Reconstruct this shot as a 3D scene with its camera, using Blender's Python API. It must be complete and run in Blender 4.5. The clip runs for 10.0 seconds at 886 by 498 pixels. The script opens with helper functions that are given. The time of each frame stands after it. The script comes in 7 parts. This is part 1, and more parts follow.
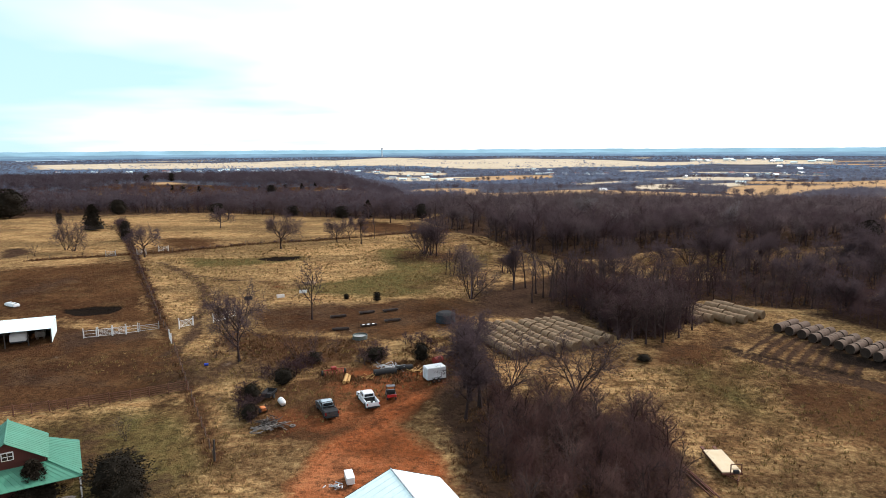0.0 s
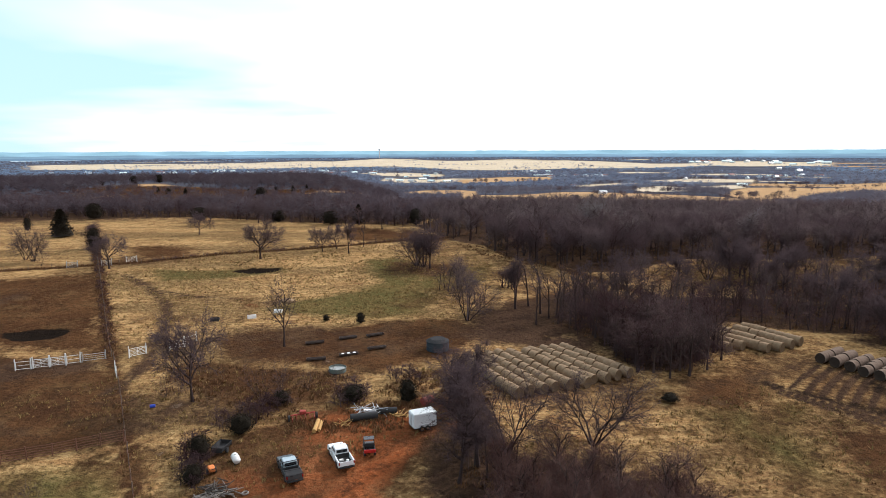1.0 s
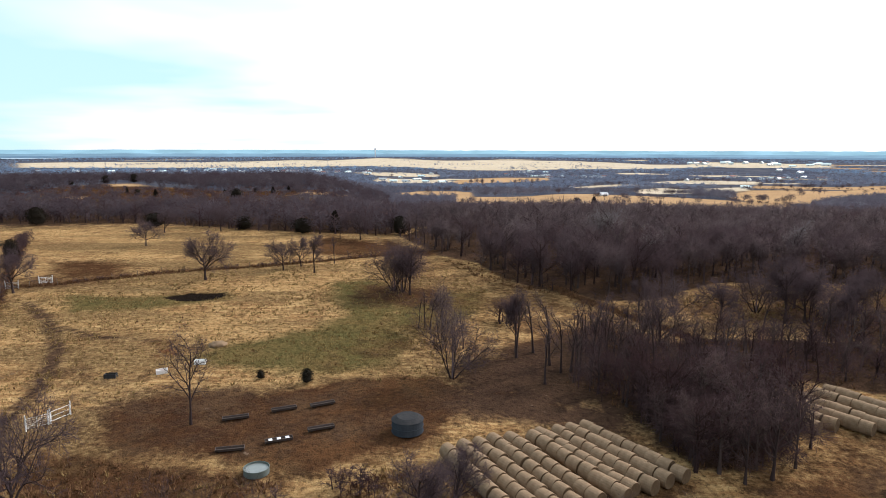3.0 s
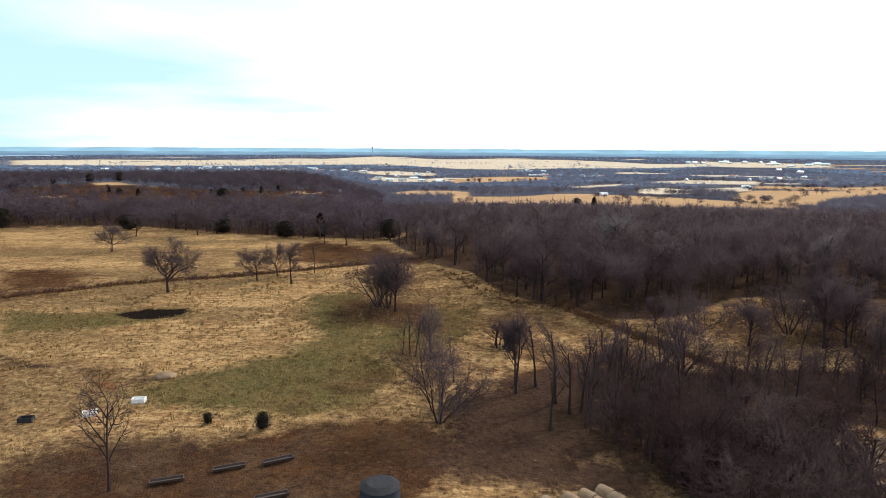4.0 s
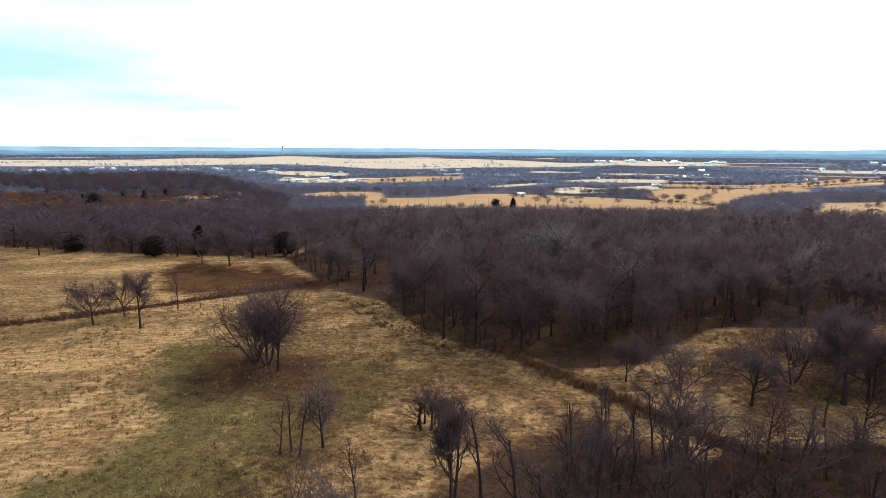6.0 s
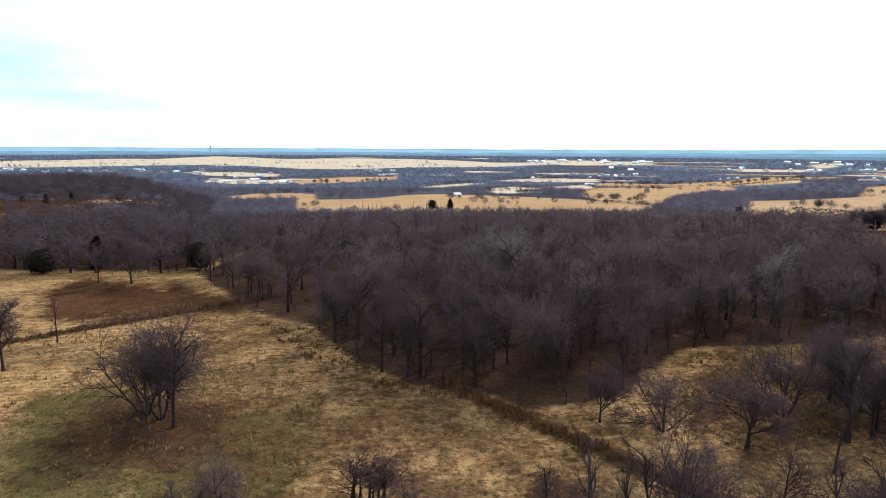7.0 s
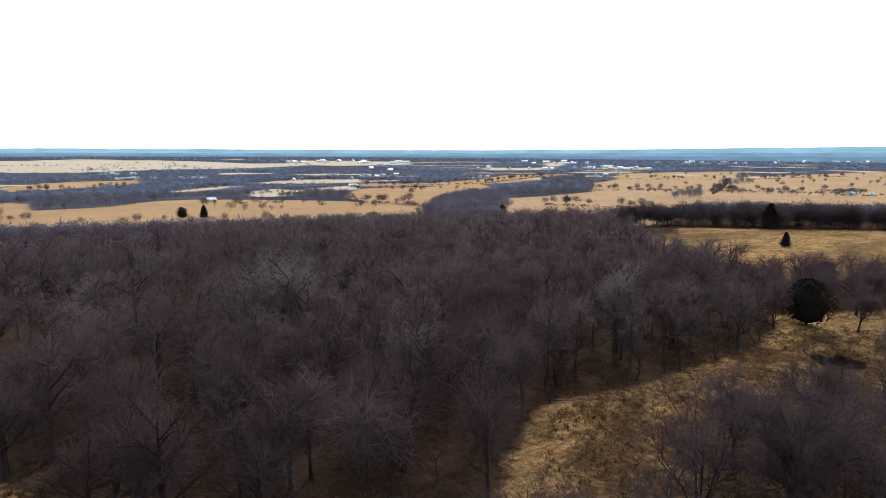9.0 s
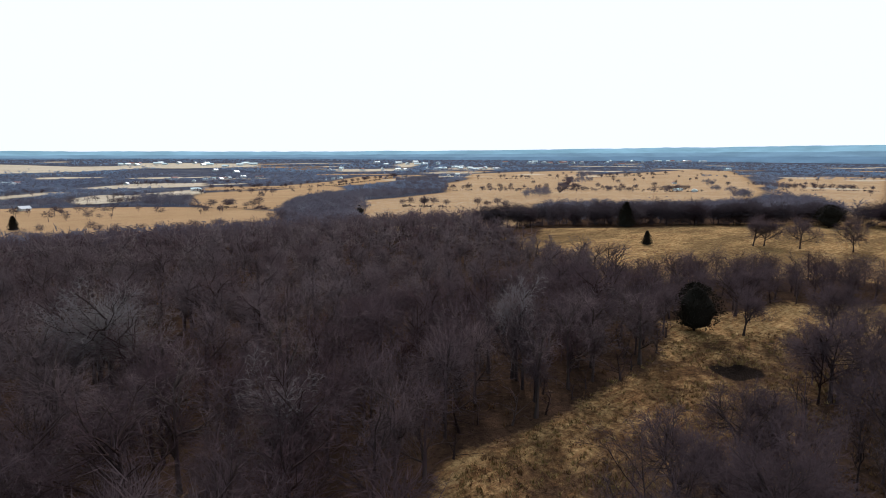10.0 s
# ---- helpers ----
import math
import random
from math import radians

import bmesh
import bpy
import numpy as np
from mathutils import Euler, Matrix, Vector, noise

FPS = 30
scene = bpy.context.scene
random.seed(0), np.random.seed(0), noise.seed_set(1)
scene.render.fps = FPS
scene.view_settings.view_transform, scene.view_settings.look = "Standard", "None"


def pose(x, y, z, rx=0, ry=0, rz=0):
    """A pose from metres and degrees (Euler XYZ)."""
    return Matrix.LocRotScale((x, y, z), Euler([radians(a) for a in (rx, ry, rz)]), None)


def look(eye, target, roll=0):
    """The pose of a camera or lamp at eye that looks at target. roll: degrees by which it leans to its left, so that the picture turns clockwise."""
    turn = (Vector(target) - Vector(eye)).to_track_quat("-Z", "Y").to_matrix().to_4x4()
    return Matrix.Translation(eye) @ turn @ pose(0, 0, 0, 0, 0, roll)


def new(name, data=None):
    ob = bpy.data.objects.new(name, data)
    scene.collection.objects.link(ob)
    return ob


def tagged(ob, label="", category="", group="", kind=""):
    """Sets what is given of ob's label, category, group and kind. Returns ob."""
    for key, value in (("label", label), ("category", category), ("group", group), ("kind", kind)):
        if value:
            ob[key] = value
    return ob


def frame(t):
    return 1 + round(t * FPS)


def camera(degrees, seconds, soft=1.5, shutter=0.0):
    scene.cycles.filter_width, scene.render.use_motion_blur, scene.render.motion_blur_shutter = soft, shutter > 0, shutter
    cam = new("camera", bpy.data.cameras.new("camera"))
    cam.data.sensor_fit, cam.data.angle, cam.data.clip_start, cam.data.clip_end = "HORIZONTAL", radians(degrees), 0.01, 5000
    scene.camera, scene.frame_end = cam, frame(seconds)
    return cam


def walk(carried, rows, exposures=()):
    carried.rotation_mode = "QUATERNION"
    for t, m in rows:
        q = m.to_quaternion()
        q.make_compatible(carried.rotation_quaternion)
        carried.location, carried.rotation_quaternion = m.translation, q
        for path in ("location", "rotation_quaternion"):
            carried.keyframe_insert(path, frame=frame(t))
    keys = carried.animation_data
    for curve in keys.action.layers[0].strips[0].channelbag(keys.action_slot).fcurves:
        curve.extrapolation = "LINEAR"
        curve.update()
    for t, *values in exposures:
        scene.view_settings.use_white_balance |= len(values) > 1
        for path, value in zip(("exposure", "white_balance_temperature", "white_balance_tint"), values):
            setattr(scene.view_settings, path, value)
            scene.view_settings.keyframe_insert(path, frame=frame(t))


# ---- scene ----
cam = camera(68.6, 10.0, soft=0.9)
METRES, EYE, TILT, LEAN, TURN = 151.2, 32.5, 3.45, -0.35, 0.0
ROWS = [
    (0.0, 0.0, 0.0, 0.0, -0.15, -12.44, 0.68),
    (0.5, 0.0029, 0.052, -0.003, -0.24, -12.39, 0.61),
    (1.0, 0.0062, 0.1038, -0.0059, -0.33, -12.35, 0.54),
    (1.5, 0.0097, 0.1552, -0.0091, -0.42, -12.33, 0.46),
    (2.0, 0.0142, 0.2062, -0.0127, -0.49, -12.36, 0.33),
    (2.5, 0.0193, 0.2568, -0.0167, -0.55, -12.36, 0.25),
    (4.0, 0.0343, 0.4055, -0.0274, -0.78, -12.5, -0.0),
    (4.5, 0.0389, 0.4551, -0.0314, -1.39, -12.57, -0.09),
    (5.0, 0.0425, 0.5043, -0.035, -3.3, -12.6, -0.23),
    (5.5, 0.0459, 0.5545, -0.0387, -5.85, -12.57, -0.36),
    (7.0, 0.0637, 0.7007, -0.05, -14.0, -12.47, -0.82),
    (7.5, 0.0727, 0.7494, -0.054, -17.82, -12.42, -1.08),
    (8.0, 0.0837, 0.7968, -0.057, -21.62, -12.36, -1.35),
    (8.5, 0.0976, 0.8444, -0.0608, -28.32, -12.16, -1.72),
    (9.0, 0.115, 0.8905, -0.0644, -34.84, -11.91, -2.07),
    (9.5, 0.1365, 0.9341, -0.0679, -41.31, -11.63, -2.35),
    (10.0, 0.162, 0.9747, -0.0708, -47.75, -11.29, -2.6),
]
walk(cam, [(t, pose(0, 0, EYE, TILT, LEAN, TURN) @ pose(METRES * x, METRES * y, METRES * z, 90 + pitch, roll, yaw)) for t, x, y, z, yaw, pitch, roll in ROWS],
     exposures=[(0.0, 0.40, 6200, 13), (5.5, 0.38, 6050, 12), (8.5, 0.28, 5900, 12), (10.0, -0.10, 5900, 13)])

# ---- light ----
SUN_AZ, SUN_EL = 50.0, 36.0          # degrees: clockwise from +y, above the horizon

world = bpy.data.worlds.new("sky")
scene.world = world
world.use_nodes = True
wn, wl = world.node_tree.nodes, world.node_tree.links
wn.clear()
sky = wn.new("ShaderNodeTexSky")
sky.sky_type, sky.sun_disc = "NISHITA", False
sky.sun_elevation, sky.sun_rotation = radians(SUN_EL), radians(SUN_AZ)
sky.air_density, sky.dust_density, sky.ozone_density = 1.0, 0.2, 2.0
wc = wn.new("ShaderNodeTexCoord")
sep = wn.new("ShaderNodeSeparateXYZ")
wl.new(wc.outputs["Generated"], sep.inputs[0])


def wmath(op, a, b=None, c=None):
    n = wn.new("ShaderNodeMath")
    n.operation = op
    for i, v in enumerate((a, b, c)):
        if v is None:
            continue
        if isinstance(v, (int, float)):
            n.inputs[i].default_value = v
        else:
            wl.new(v, n.inputs[i])
    return n.outputs[0]


# a high cloud layer seen in flat perspective, thinner towards the west (-x)
lift = wmath("ADD", wmath("MAXIMUM", sep.outputs[2], 0.0), 0.10)
comb = wn.new("ShaderNodeCombineXYZ")
wl.new(wmath("DIVIDE", sep.outputs[0], lift), comb.inputs[0])
wl.new(wmath("DIVIDE", sep.outputs[1], lift), comb.inputs[1])
cloud = wn.new("ShaderNodeTexNoise")
cloud.inputs["Scale"].default_value, cloud.inputs["Detail"].default_value = 0.35, 4.0
cloud.inputs["Roughness"].default_value = 0.45
wl.new(comb.outputs[0], cloud.inputs["Vector"])
cover = wmath("ADD", wmath("MULTIPLY_ADD", cloud.outputs["Fac"], 1.7, -0.35), wmath("MULTIPLY", sep.outputs[0], 0.75))
ramp = wn.new("ShaderNodeMapRange")
ramp.inputs["From Min"].default_value, ramp.inputs["From Max"].default_value = 0.05, 0.33
wl.new(cover, ramp.inputs["Value"])
sky_bg = wn.new("ShaderNodeBackground")
sky_bg.inputs["Strength"].default_value = 0.12
pale = wn.new("ShaderNodeMix")
pale.data_type = "RGBA"
pale.inputs["Factor"].default_value = 0.88
pale.inputs[7].default_value = (4.3, 6.3, 7.0, 1)
wl.new(sky.outputs[0], pale.inputs[6])
wl.new(pale.outputs[2], sky_bg.inputs[0])
cloud_bg = wn.new("ShaderNodeBackground")
cloud_bg.inputs["Color"].default_value = (0.95, 0.975, 1.0, 1)
# the veil of cloud is brightest round the sun and duller behind
to_sun = wn.new("ShaderNodeVectorMath")
to_sun.operation = "DOT_PRODUCT"
wl.new(wc.outputs["Generated"], to_sun.inputs[0])
to_sun.inputs[1].default_value = (math.sin(radians(SUN_AZ)) * math.cos(radians(SUN_EL)), math.cos(radians(SUN_AZ)) * math.cos(radians(SUN_EL)), math.sin(radians(SUN_EL)))
glow = wn.new("ShaderNodeMapRange")
glow.interpolation_type = "SMOOTHSTEP"
glow.inputs["From Min"].default_value, glow.inputs["From Max"].default_value = -0.6, 0.75
glow.inputs["To Min"].default_value, glow.inputs["To Max"].default_value = 0.36, 1.14
wl.new(to_sun.outputs["Value"], glow.inputs["Value"])
wl.new(glow.outputs[0], cloud_bg.inputs["Strength"])
mix = wn.new("ShaderNodeMixShader")
wl.new(ramp.outputs[0], mix.inputs[0])
wl.new(sky_bg.outputs[0], mix.inputs[1])
wl.new(cloud_bg.outputs[0], mix.inputs[2])
wout = wn.new("ShaderNodeOutputWorld")
wl.new(mix.outputs[0], wout.inputs[0])

sun_data = bpy.data.lights.new("sun", "SUN")
sun_data.energy, sun_data.angle, sun_data.color = 3.0, radians(3.0), (1.0, 0.95, 0.89)
sun = new("sun", sun_data)
sun_way = Vector((math.sin(radians(SUN_AZ)) * math.cos(radians(SUN_EL)), math.cos(radians(SUN_AZ)) * math.cos(radians(SUN_EL)), math.sin(radians(SUN_EL))))
sun.matrix_world = look(sun_way * 300, (0, 0, 0))

# ---- materials ----
class Nodes:
    """Short hand for one material's node tree."""

    def __init__(self, name):
        self.mat = bpy.data.materials.new(name)
        self.mat.use_nodes = True
        self.n, self.l = self.mat.node_tree.nodes, self.mat.node_tree.links
        self.bsdf = self.n["Principled BSDF"]
        self.coord = self.n.new("ShaderNodeTexCoord").outputs["Object"]

    def put(self, socket, value):
        if isinstance(value, (int, float)):
            socket.default_value = value
        elif isinstance(value, tuple):
            socket.default_value = (*value, 1) if len(value) == 3 and socket.type == "RGBA" else value
        else:
            self.l.new(value, socket)

    def noise(self, scale, detail=4.0, rough=0.55, vector=None):
        n = self.n.new("ShaderNodeTexNoise")
        n.inputs["Scale"].default_value, n.inputs["Detail"].default_value, n.inputs["Roughness"].default_value = scale, detail, rough
        self.l.new(vector or self.coord, n.inputs["Vector"])
        return n.outputs["Fac"]

    def stretch(self, sx, sy, sz, turn=0.0):
        n = self.n.new("ShaderNodeMapping")
        n.inputs["Scale"].default_value, n.inputs["Rotation"].default_value = (sx, sy, sz), (0, 0, radians(turn))
        self.l.new(self.coord, n.inputs["Vector"])
        return n.outputs[0]

    def band(self, value, lo, hi, a=0.0, b=1.0):
        n = self.n.new("ShaderNodeMapRange")
        for i, v in enumerate((value, lo, hi, a, b)):
            self.put(n.inputs[i], v)
        return n.outputs[0]

    def mix(self, fac, a, b, kind="MIX"):
        n = self.n.new("ShaderNodeMix")
        n.data_type, n.blend_type = "RGBA", kind
        self.put(n.inputs["Factor"], fac)
        self.put(n.inputs[6], a)
        self.put(n.inputs[7], b)
        return n.outputs[2]

    def math(self, op, a, b=0.0):
        n = self.n.new("ShaderNodeMath")
        n.operation = op
        self.put(n.inputs[0], a)
        self.put(n.inputs[1], b)
        return n.outputs[0]

    def bump(self, height, strength=0.5, distance=0.05):
        n = self.n.new("ShaderNodeBump")
        n.inputs["Strength"].default_value, n.inputs["Distance"].default_value = strength, distance
        self.l.new(height, n.inputs["Height"])
        self.l.new(n.outputs[0], self.bsdf.inputs["Normal"])

    def end(self, colour, rough=0.8, metal=0.0, spec=0.3):
        self.put(self.bsdf.inputs["Base Color"], colour)
        self.put(self.bsdf.inputs["Roughness"], rough)
        self.put(self.bsdf.inputs["Metallic"], metal)
        self.put(self.bsdf.inputs["Specular IOR Level"], spec)
        return self.mat


def plain(name, a, b, scale=3.0, rough=0.7, metal=0.0, grit=0.3, spec=0.3, fine=25.0):
    """Two tones in a large and a small noise, with a fine relief."""
    k = Nodes(name)
    big, small = k.noise(scale, 5.0, 0.6), k.noise(fine, 3.0, 0.6)
    col = k.mix(k.band(big, 0.3, 0.7), a, b)
    col = k.mix(k.band(small, 0.35, 0.75, 0.0, 0.35), col, tuple(v * 0.6 for v in a))
    k.bump(small, grit, 0.02)
    return k.end(col, k.band(big, 0.2, 0.8, rough - 0.1, min(1.0, rough + 0.1)), metal, spec)


def bark(name, a, b, thin=False):
    k = Nodes(name)
    info = k.n.new("ShaderNodeObjectInfo").outputs["Random"]
    geo = k.n.new("ShaderNodeNewGeometry").outputs["Random Per Island"]
    grain = k.noise(3.0, 4.0, 0.6, k.stretch(1.5, 1.5, 0.3))
    col = k.mix(grain, a, b)
    col = k.mix(k.math("MULTIPLY", info, 0.35), col, tuple(v * 1.5 for v in b))
    col = k.mix(k.math("MULTIPLY", geo, 0.3), col, tuple(v * 0.55 for v in a))
    tone = k.n.new("ShaderNodeAttribute")
    tone.attribute_name = "tone"
    t = tone.outputs["Fac"]
    col = k.mix(k.band(t, 0.6, 1.0, 0.0, 0.75), col, (b[0] * 1.55, b[1] * 1.6, b[2] * 1.5))
    col = k.mix(k.band(t, 0.45, 0.05, 0.0, 0.6), col, (a[0] * 0.75, a[1] * 0.55, a[2] * 0.55))
    col = k.mix(1.0, col, (0.8, 0.78, 0.8), "MULTIPLY")
    if thin:
        # thin round twigs catch light from both sides
        through_light = k.n.new("ShaderNodeBsdfTranslucent")
        both = k.n.new("ShaderNodeMixShader")
        both.inputs[0].default_value = 0.5
        k.l.new(col, through_light.inputs[0])
        k.l.new(k.bsdf.outputs[0], both.inputs[1])
        k.l.new(through_light.outputs[0], both.inputs[2])
        k.l.new(both.outputs[0], k.n["Material Output"].inputs[0])
    return k.end(col, 0.95, 0.0, 0.0)


def leafy(name, a, b):
    k = Nodes(name)
    geo = k.n.new("ShaderNodeNewGeometry").outputs["Random Per Island"]
    col = k.mix(geo, a, b)
    col = k.mix(k.band(k.noise(0.9), 0.35, 0.65, 0.0, 0.6), col, tuple(v * 0.6 for v in a))
    return k.end(col, 0.85, 0.0, 0.05)


def ground_material():
    k = Nodes("pasture_ground")

    def attr(name):
        a = k.n.new("ShaderNodeAttribute")
        a.attribute_name = name
        s = k.n.new("ShaderNodeSeparateColor")
        k.l.new(a.outputs["Color"], s.inputs[0])
        return s.outputs
    za, zb, zc = attr("zone_a"), attr("zone_b"), attr("zone_c")
    huge, big, mid, small, fine = k.noise(0.012, 4.0, 0.6), k.noise(0.06, 5.0, 0.65), k.noise(0.4, 5.0, 0.72), k.noise(1.5, 4.0, 0.72), k.noise(5.0, 3.0, 0.7)
    streak = k.noise(0.9, 4.0, 0.7, k.stretch(0.3, 1.5, 1.0, 12))
    clump = k.noise(0.16, 4.0, 0.7)

    def grain(col, lo, hi, dark):
        col = k.mix(k.band(small, 0.52, 0.66, 0.0, 0.8), col, dark)
        return k.mix(k.band(small, 0.46, 0.32, 0.0, 0.6), col, hi)
    straw = k.mix(k.band(big, 0.38, 0.62), (0.44, 0.253, 0.102), (0.30, 0.155, 0.064))
    straw = k.mix(k.band(streak, 0.42, 0.62), straw, (0.62, 0.40, 0.172))
    drifts = k.noise(0.045, 5.0, 0.62, k.stretch(0.55, 1.5, 1.0, -8))
    straw = k.mix(k.band(drifts, 0.45, 0.57, 0.0, 0.75), straw, (0.175, 0.112, 0.05))
    straw = k.mix(k.band(clump, 0.52, 0.66, 0.0, 0.7), straw, (0.185, 0.10, 0.042))
    straw = k.mix(k.band(mid, 0.5, 0.68, 0.0, 0.75), straw, (0.13, 0.075, 0.03))
    straw = grain(straw, 0, (0.60, 0.42, 0.20), (0.075, 0.042, 0.018))
    green = k.mix(k.band(clump, 0.35, 0.65), (0.118, 0.100, 0.036), (0.19, 0.127, 0.048))
    green = k.mix(k.band(mid, 0.48, 0.68, 0.0, 0.7), green, (0.065, 0.05, 0.018))
    green = grain(green, 0, (0.235, 0.18, 0.072), (0.05, 0.04, 0.016))
    brown = k.mix(k.band(big, 0.36, 0.62), (0.066, 0.030, 0.016), (0.124, 0.059, 0.026))
    brown = k.mix(k.band(clump, 0.5, 0.66, 0.0, 0.7), brown, (0.165, 0.095, 0.041))
    brown = k.mix(k.band(mid, 0.48, 0.68, 0.0, 0.7), brown, (0.042, 0.024, 0.014))
    brown = grain(brown, 0, (0.16, 0.096, 0.042), (0.045, 0.025, 0.014))
    red = k.mix(k.band(clump, 0.35, 0.65), (0.46, 0.135, 0.045), (0.33, 0.095, 0.032))
    red = k.mix(k.band(big, 0.5, 0.66, 0.0, 0.75), red, (0.60, 0.245, 0.105))
    red = k.mix(k.band(streak, 0.5, 0.66, 0.0, 0.6), red, (0.24, 0.09, 0.038))
    red = k.mix(k.band(mid, 0.48, 0.66, 0.0, 0.8), red, (0.17, 0.062, 0.026))
    red = grain(red, 0, (0.52, 0.20, 0.085), (0.13, 0.055, 0.024))
    litter = k.mix(k.band(clump, 0.35, 0.65), (0.050, 0.030, 0.021), (0.092, 0.053, 0.032))
    litter = grain(litter, 0, (0.13, 0.078, 0.044), (0.028, 0.018, 0.013))
    # grey brush land; its blue cast is distance haze put into the colour
    hazy_heath = k.mix(k.band(big, 0.35, 0.65), (0.085, 0.092, 0.12), (0.062, 0.068, 0.092))
    hazy_heath = k.mix(k.band(huge, 0.45, 0.7, 0.0, 0.6), hazy_heath, (0.17, 0.165, 0.17))
    mud = k.mix(mid, (0.010, 0.008, 0.007), (0.024, 0.017, 0.013))
    # far fields, orange and tan, lightened to hold the bright haze over them
    orange = k.mix(k.band(huge, 0.3, 0.7), (0.57, 0.37, 0.195), (0.46, 0.288, 0.145))
    orange = k.mix(k.band(big, 0.5, 0.75, 0.0, 0.6), orange, (0.38, 0.23, 0.125))
    tan = k.mix(k.band(huge, 0.3, 0.7), (0.74, 0.63, 0.465), (0.63, 0.525, 0.37))
    tan = k.mix(k.band(big, 0.45, 0.75, 0.0, 0.6), tan, (0.44, 0.345, 0.225))
    lines = k.noise(0.05, 3.0, 0.6, k.stretch(0.25, 2.2, 1.0, 35))
    tan = k.mix(k.band(lines, 0.5, 0.7, 0.0, 0.55), tan, (0.42, 0.32, 0.20))
    wobble = k.math("SUBTRACT", k.math("ADD", k.math("MULTIPLY", clump, 1.1), k.math("ADD", k.math("MULTIPLY", mid, 0.7), k.math("MULTIPLY", small, 0.3))), 1.05)

    def soft(z):
        return k.band(k.math("ADD", z, wobble), 0.25, 0.75)
    col = straw
    for z, c in ((za[0], green), (za[1], brown), (zb[0], litter), (zc[1], hazy_heath), (zb[1], orange), (zb[2], tan), (za[2], red), (zc[0], mud)):
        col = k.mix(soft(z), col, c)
    col = k.mix(k.band(fine, 0.5, 0.75, 0.0, 0.5), col, (0.035, 0.022, 0.012))
    col = k.mix(1.0, col, (0.8, 0.79, 0.8), "MULTIPLY")
    k.bump(k.math("ADD", k.math("MULTIPLY", small, 1.5), k.math("ADD", mid, k.math("MULTIPLY", fine, 0.5))), 0.9, 0.35)
    return k.end(col, 1.0, 0.0, 0.0)


M_GROUND = ground_material()
M_BARK = bark("grey_brown_bark", (0.045, 0.032, 0.029), (0.078, 0.056, 0.050))
M_SAPLING = bark("reddish_saplings", (0.098, 0.056, 0.05), (0.135, 0.082, 0.07), True)
M_TWIG = bark("purple_brown_twigs", (0.086, 0.060, 0.063), (0.122, 0.089, 0.091), True)
# lighter twigs: haze over the farther wood put into the colour
M_TWIG_HAZED = bark("haze_lightened_twigs", (0.110, 0.083, 0.084), (0.152, 0.118, 0.117), True)
M_THICKET = bark("dark_thicket_twigs", (0.076, 0.048, 0.049), (0.108, 0.071, 0.069), True)
M_PALE = bark("pale_grey_twigs", (0.175, 0.155, 0.148), (0.23, 0.205, 0.195), True)
# distance haze is mixed into these three: greyer, then paler and bluer
M_FAR = bark("far_haze_grey_twigs", (0.115, 0.108, 0.128), (0.165, 0.157, 0.182), True)
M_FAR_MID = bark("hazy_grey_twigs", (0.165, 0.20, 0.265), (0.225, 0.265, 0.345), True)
M_FAR_HAZE_BLUE = bark("distant_haze_blue_twigs", (0.20, 0.30, 0.42), (0.275, 0.385, 0.52), True)
M_RISE = bark("dull_purple_twigs", (0.085, 0.066, 0.072), (0.12, 0.096, 0.104), True)
M_BELT = bark("dark_shelter_belt_twigs", (0.058, 0.046, 0.050), (0.085, 0.069, 0.074), True)
M_CEDAR = leafy("cedar_needles", (0.017, 0.014, 0.010), (0.033, 0.025, 0.016))
M_BRUSH = leafy("dry_brush", (0.13, 0.064, 0.034), (0.21, 0.115, 0.052))
M_TUFT = leafy("dry_grass_tuft", (0.20, 0.128, 0.048), (0.36, 0.245, 0.105))
M_HAY = plain("weathered_hay", (0.175, 0.114, 0.067), (0.285, 0.195, 0.12), 1.3, 0.95, 0, 0.9, 0.1, 14)
# darker copies of the hay: shade on the short rows put into the colour
M_HAY_SHADED = plain("shade_dark_hay", (0.125, 0.088, 0.068), (0.20, 0.148, 0.115), 1.3, 0.95, 0, 0.9, 0.0, 14)
M_HAY_END_SHADED = plain("shade_dark_hay_end", (0.04, 0.028, 0.023), (0.07, 0.048, 0.036), 2.0, 0.95, 0, 0.9, 0.0, 16)
# cut ends, their tone deepened for facing away from the sun
M_HAY_END = plain("hay_end", (0.10, 0.066, 0.038), (0.16, 0.11, 0.064), 2.0, 0.95, 0, 0.9, 0.1, 16)


def ribbed(name, a, b, pitch, turn=0.0, rough=0.45, metal=0.0):
    """Sheet metal with faint ribs and streaks of dirt."""
    k = Nodes(name)
    dirt = k.noise(0.5, 5.0, 0.65)
    runs = k.noise(2.0, 3.0, 0.6, k.stretch(1.0, 1.0, 0.15))
    col = k.mix(k.band(dirt, 0.3, 0.75), a, b)
    col = k.mix(k.band(runs, 0.5, 0.8, 0.0, 0.3), col, tuple(v * 0.6 for v in b))
    k.bump(k.noise(6.0, 2.0), 0.15, 0.02)
    return k.end(col, k.band(dirt, 0.3, 0.7, rough, rough + 0.2), metal, 0.4)


M_ROOF_GREEN = ribbed("green_sheet_metal", (0.058, 0.225, 0.142), (0.066, 0.19, 0.122), 0.4, rough=0.45)
M_ROOF_WHITE = ribbed("white_sheet_metal", (0.72, 0.84, 0.82), (0.62, 0.74, 0.72), 0.4, rough=0.4)
M_WALL_RED = plain("dark_red_siding", (0.075, 0.022, 0.017), (0.10, 0.03, 0.022), 1.0, 0.7)
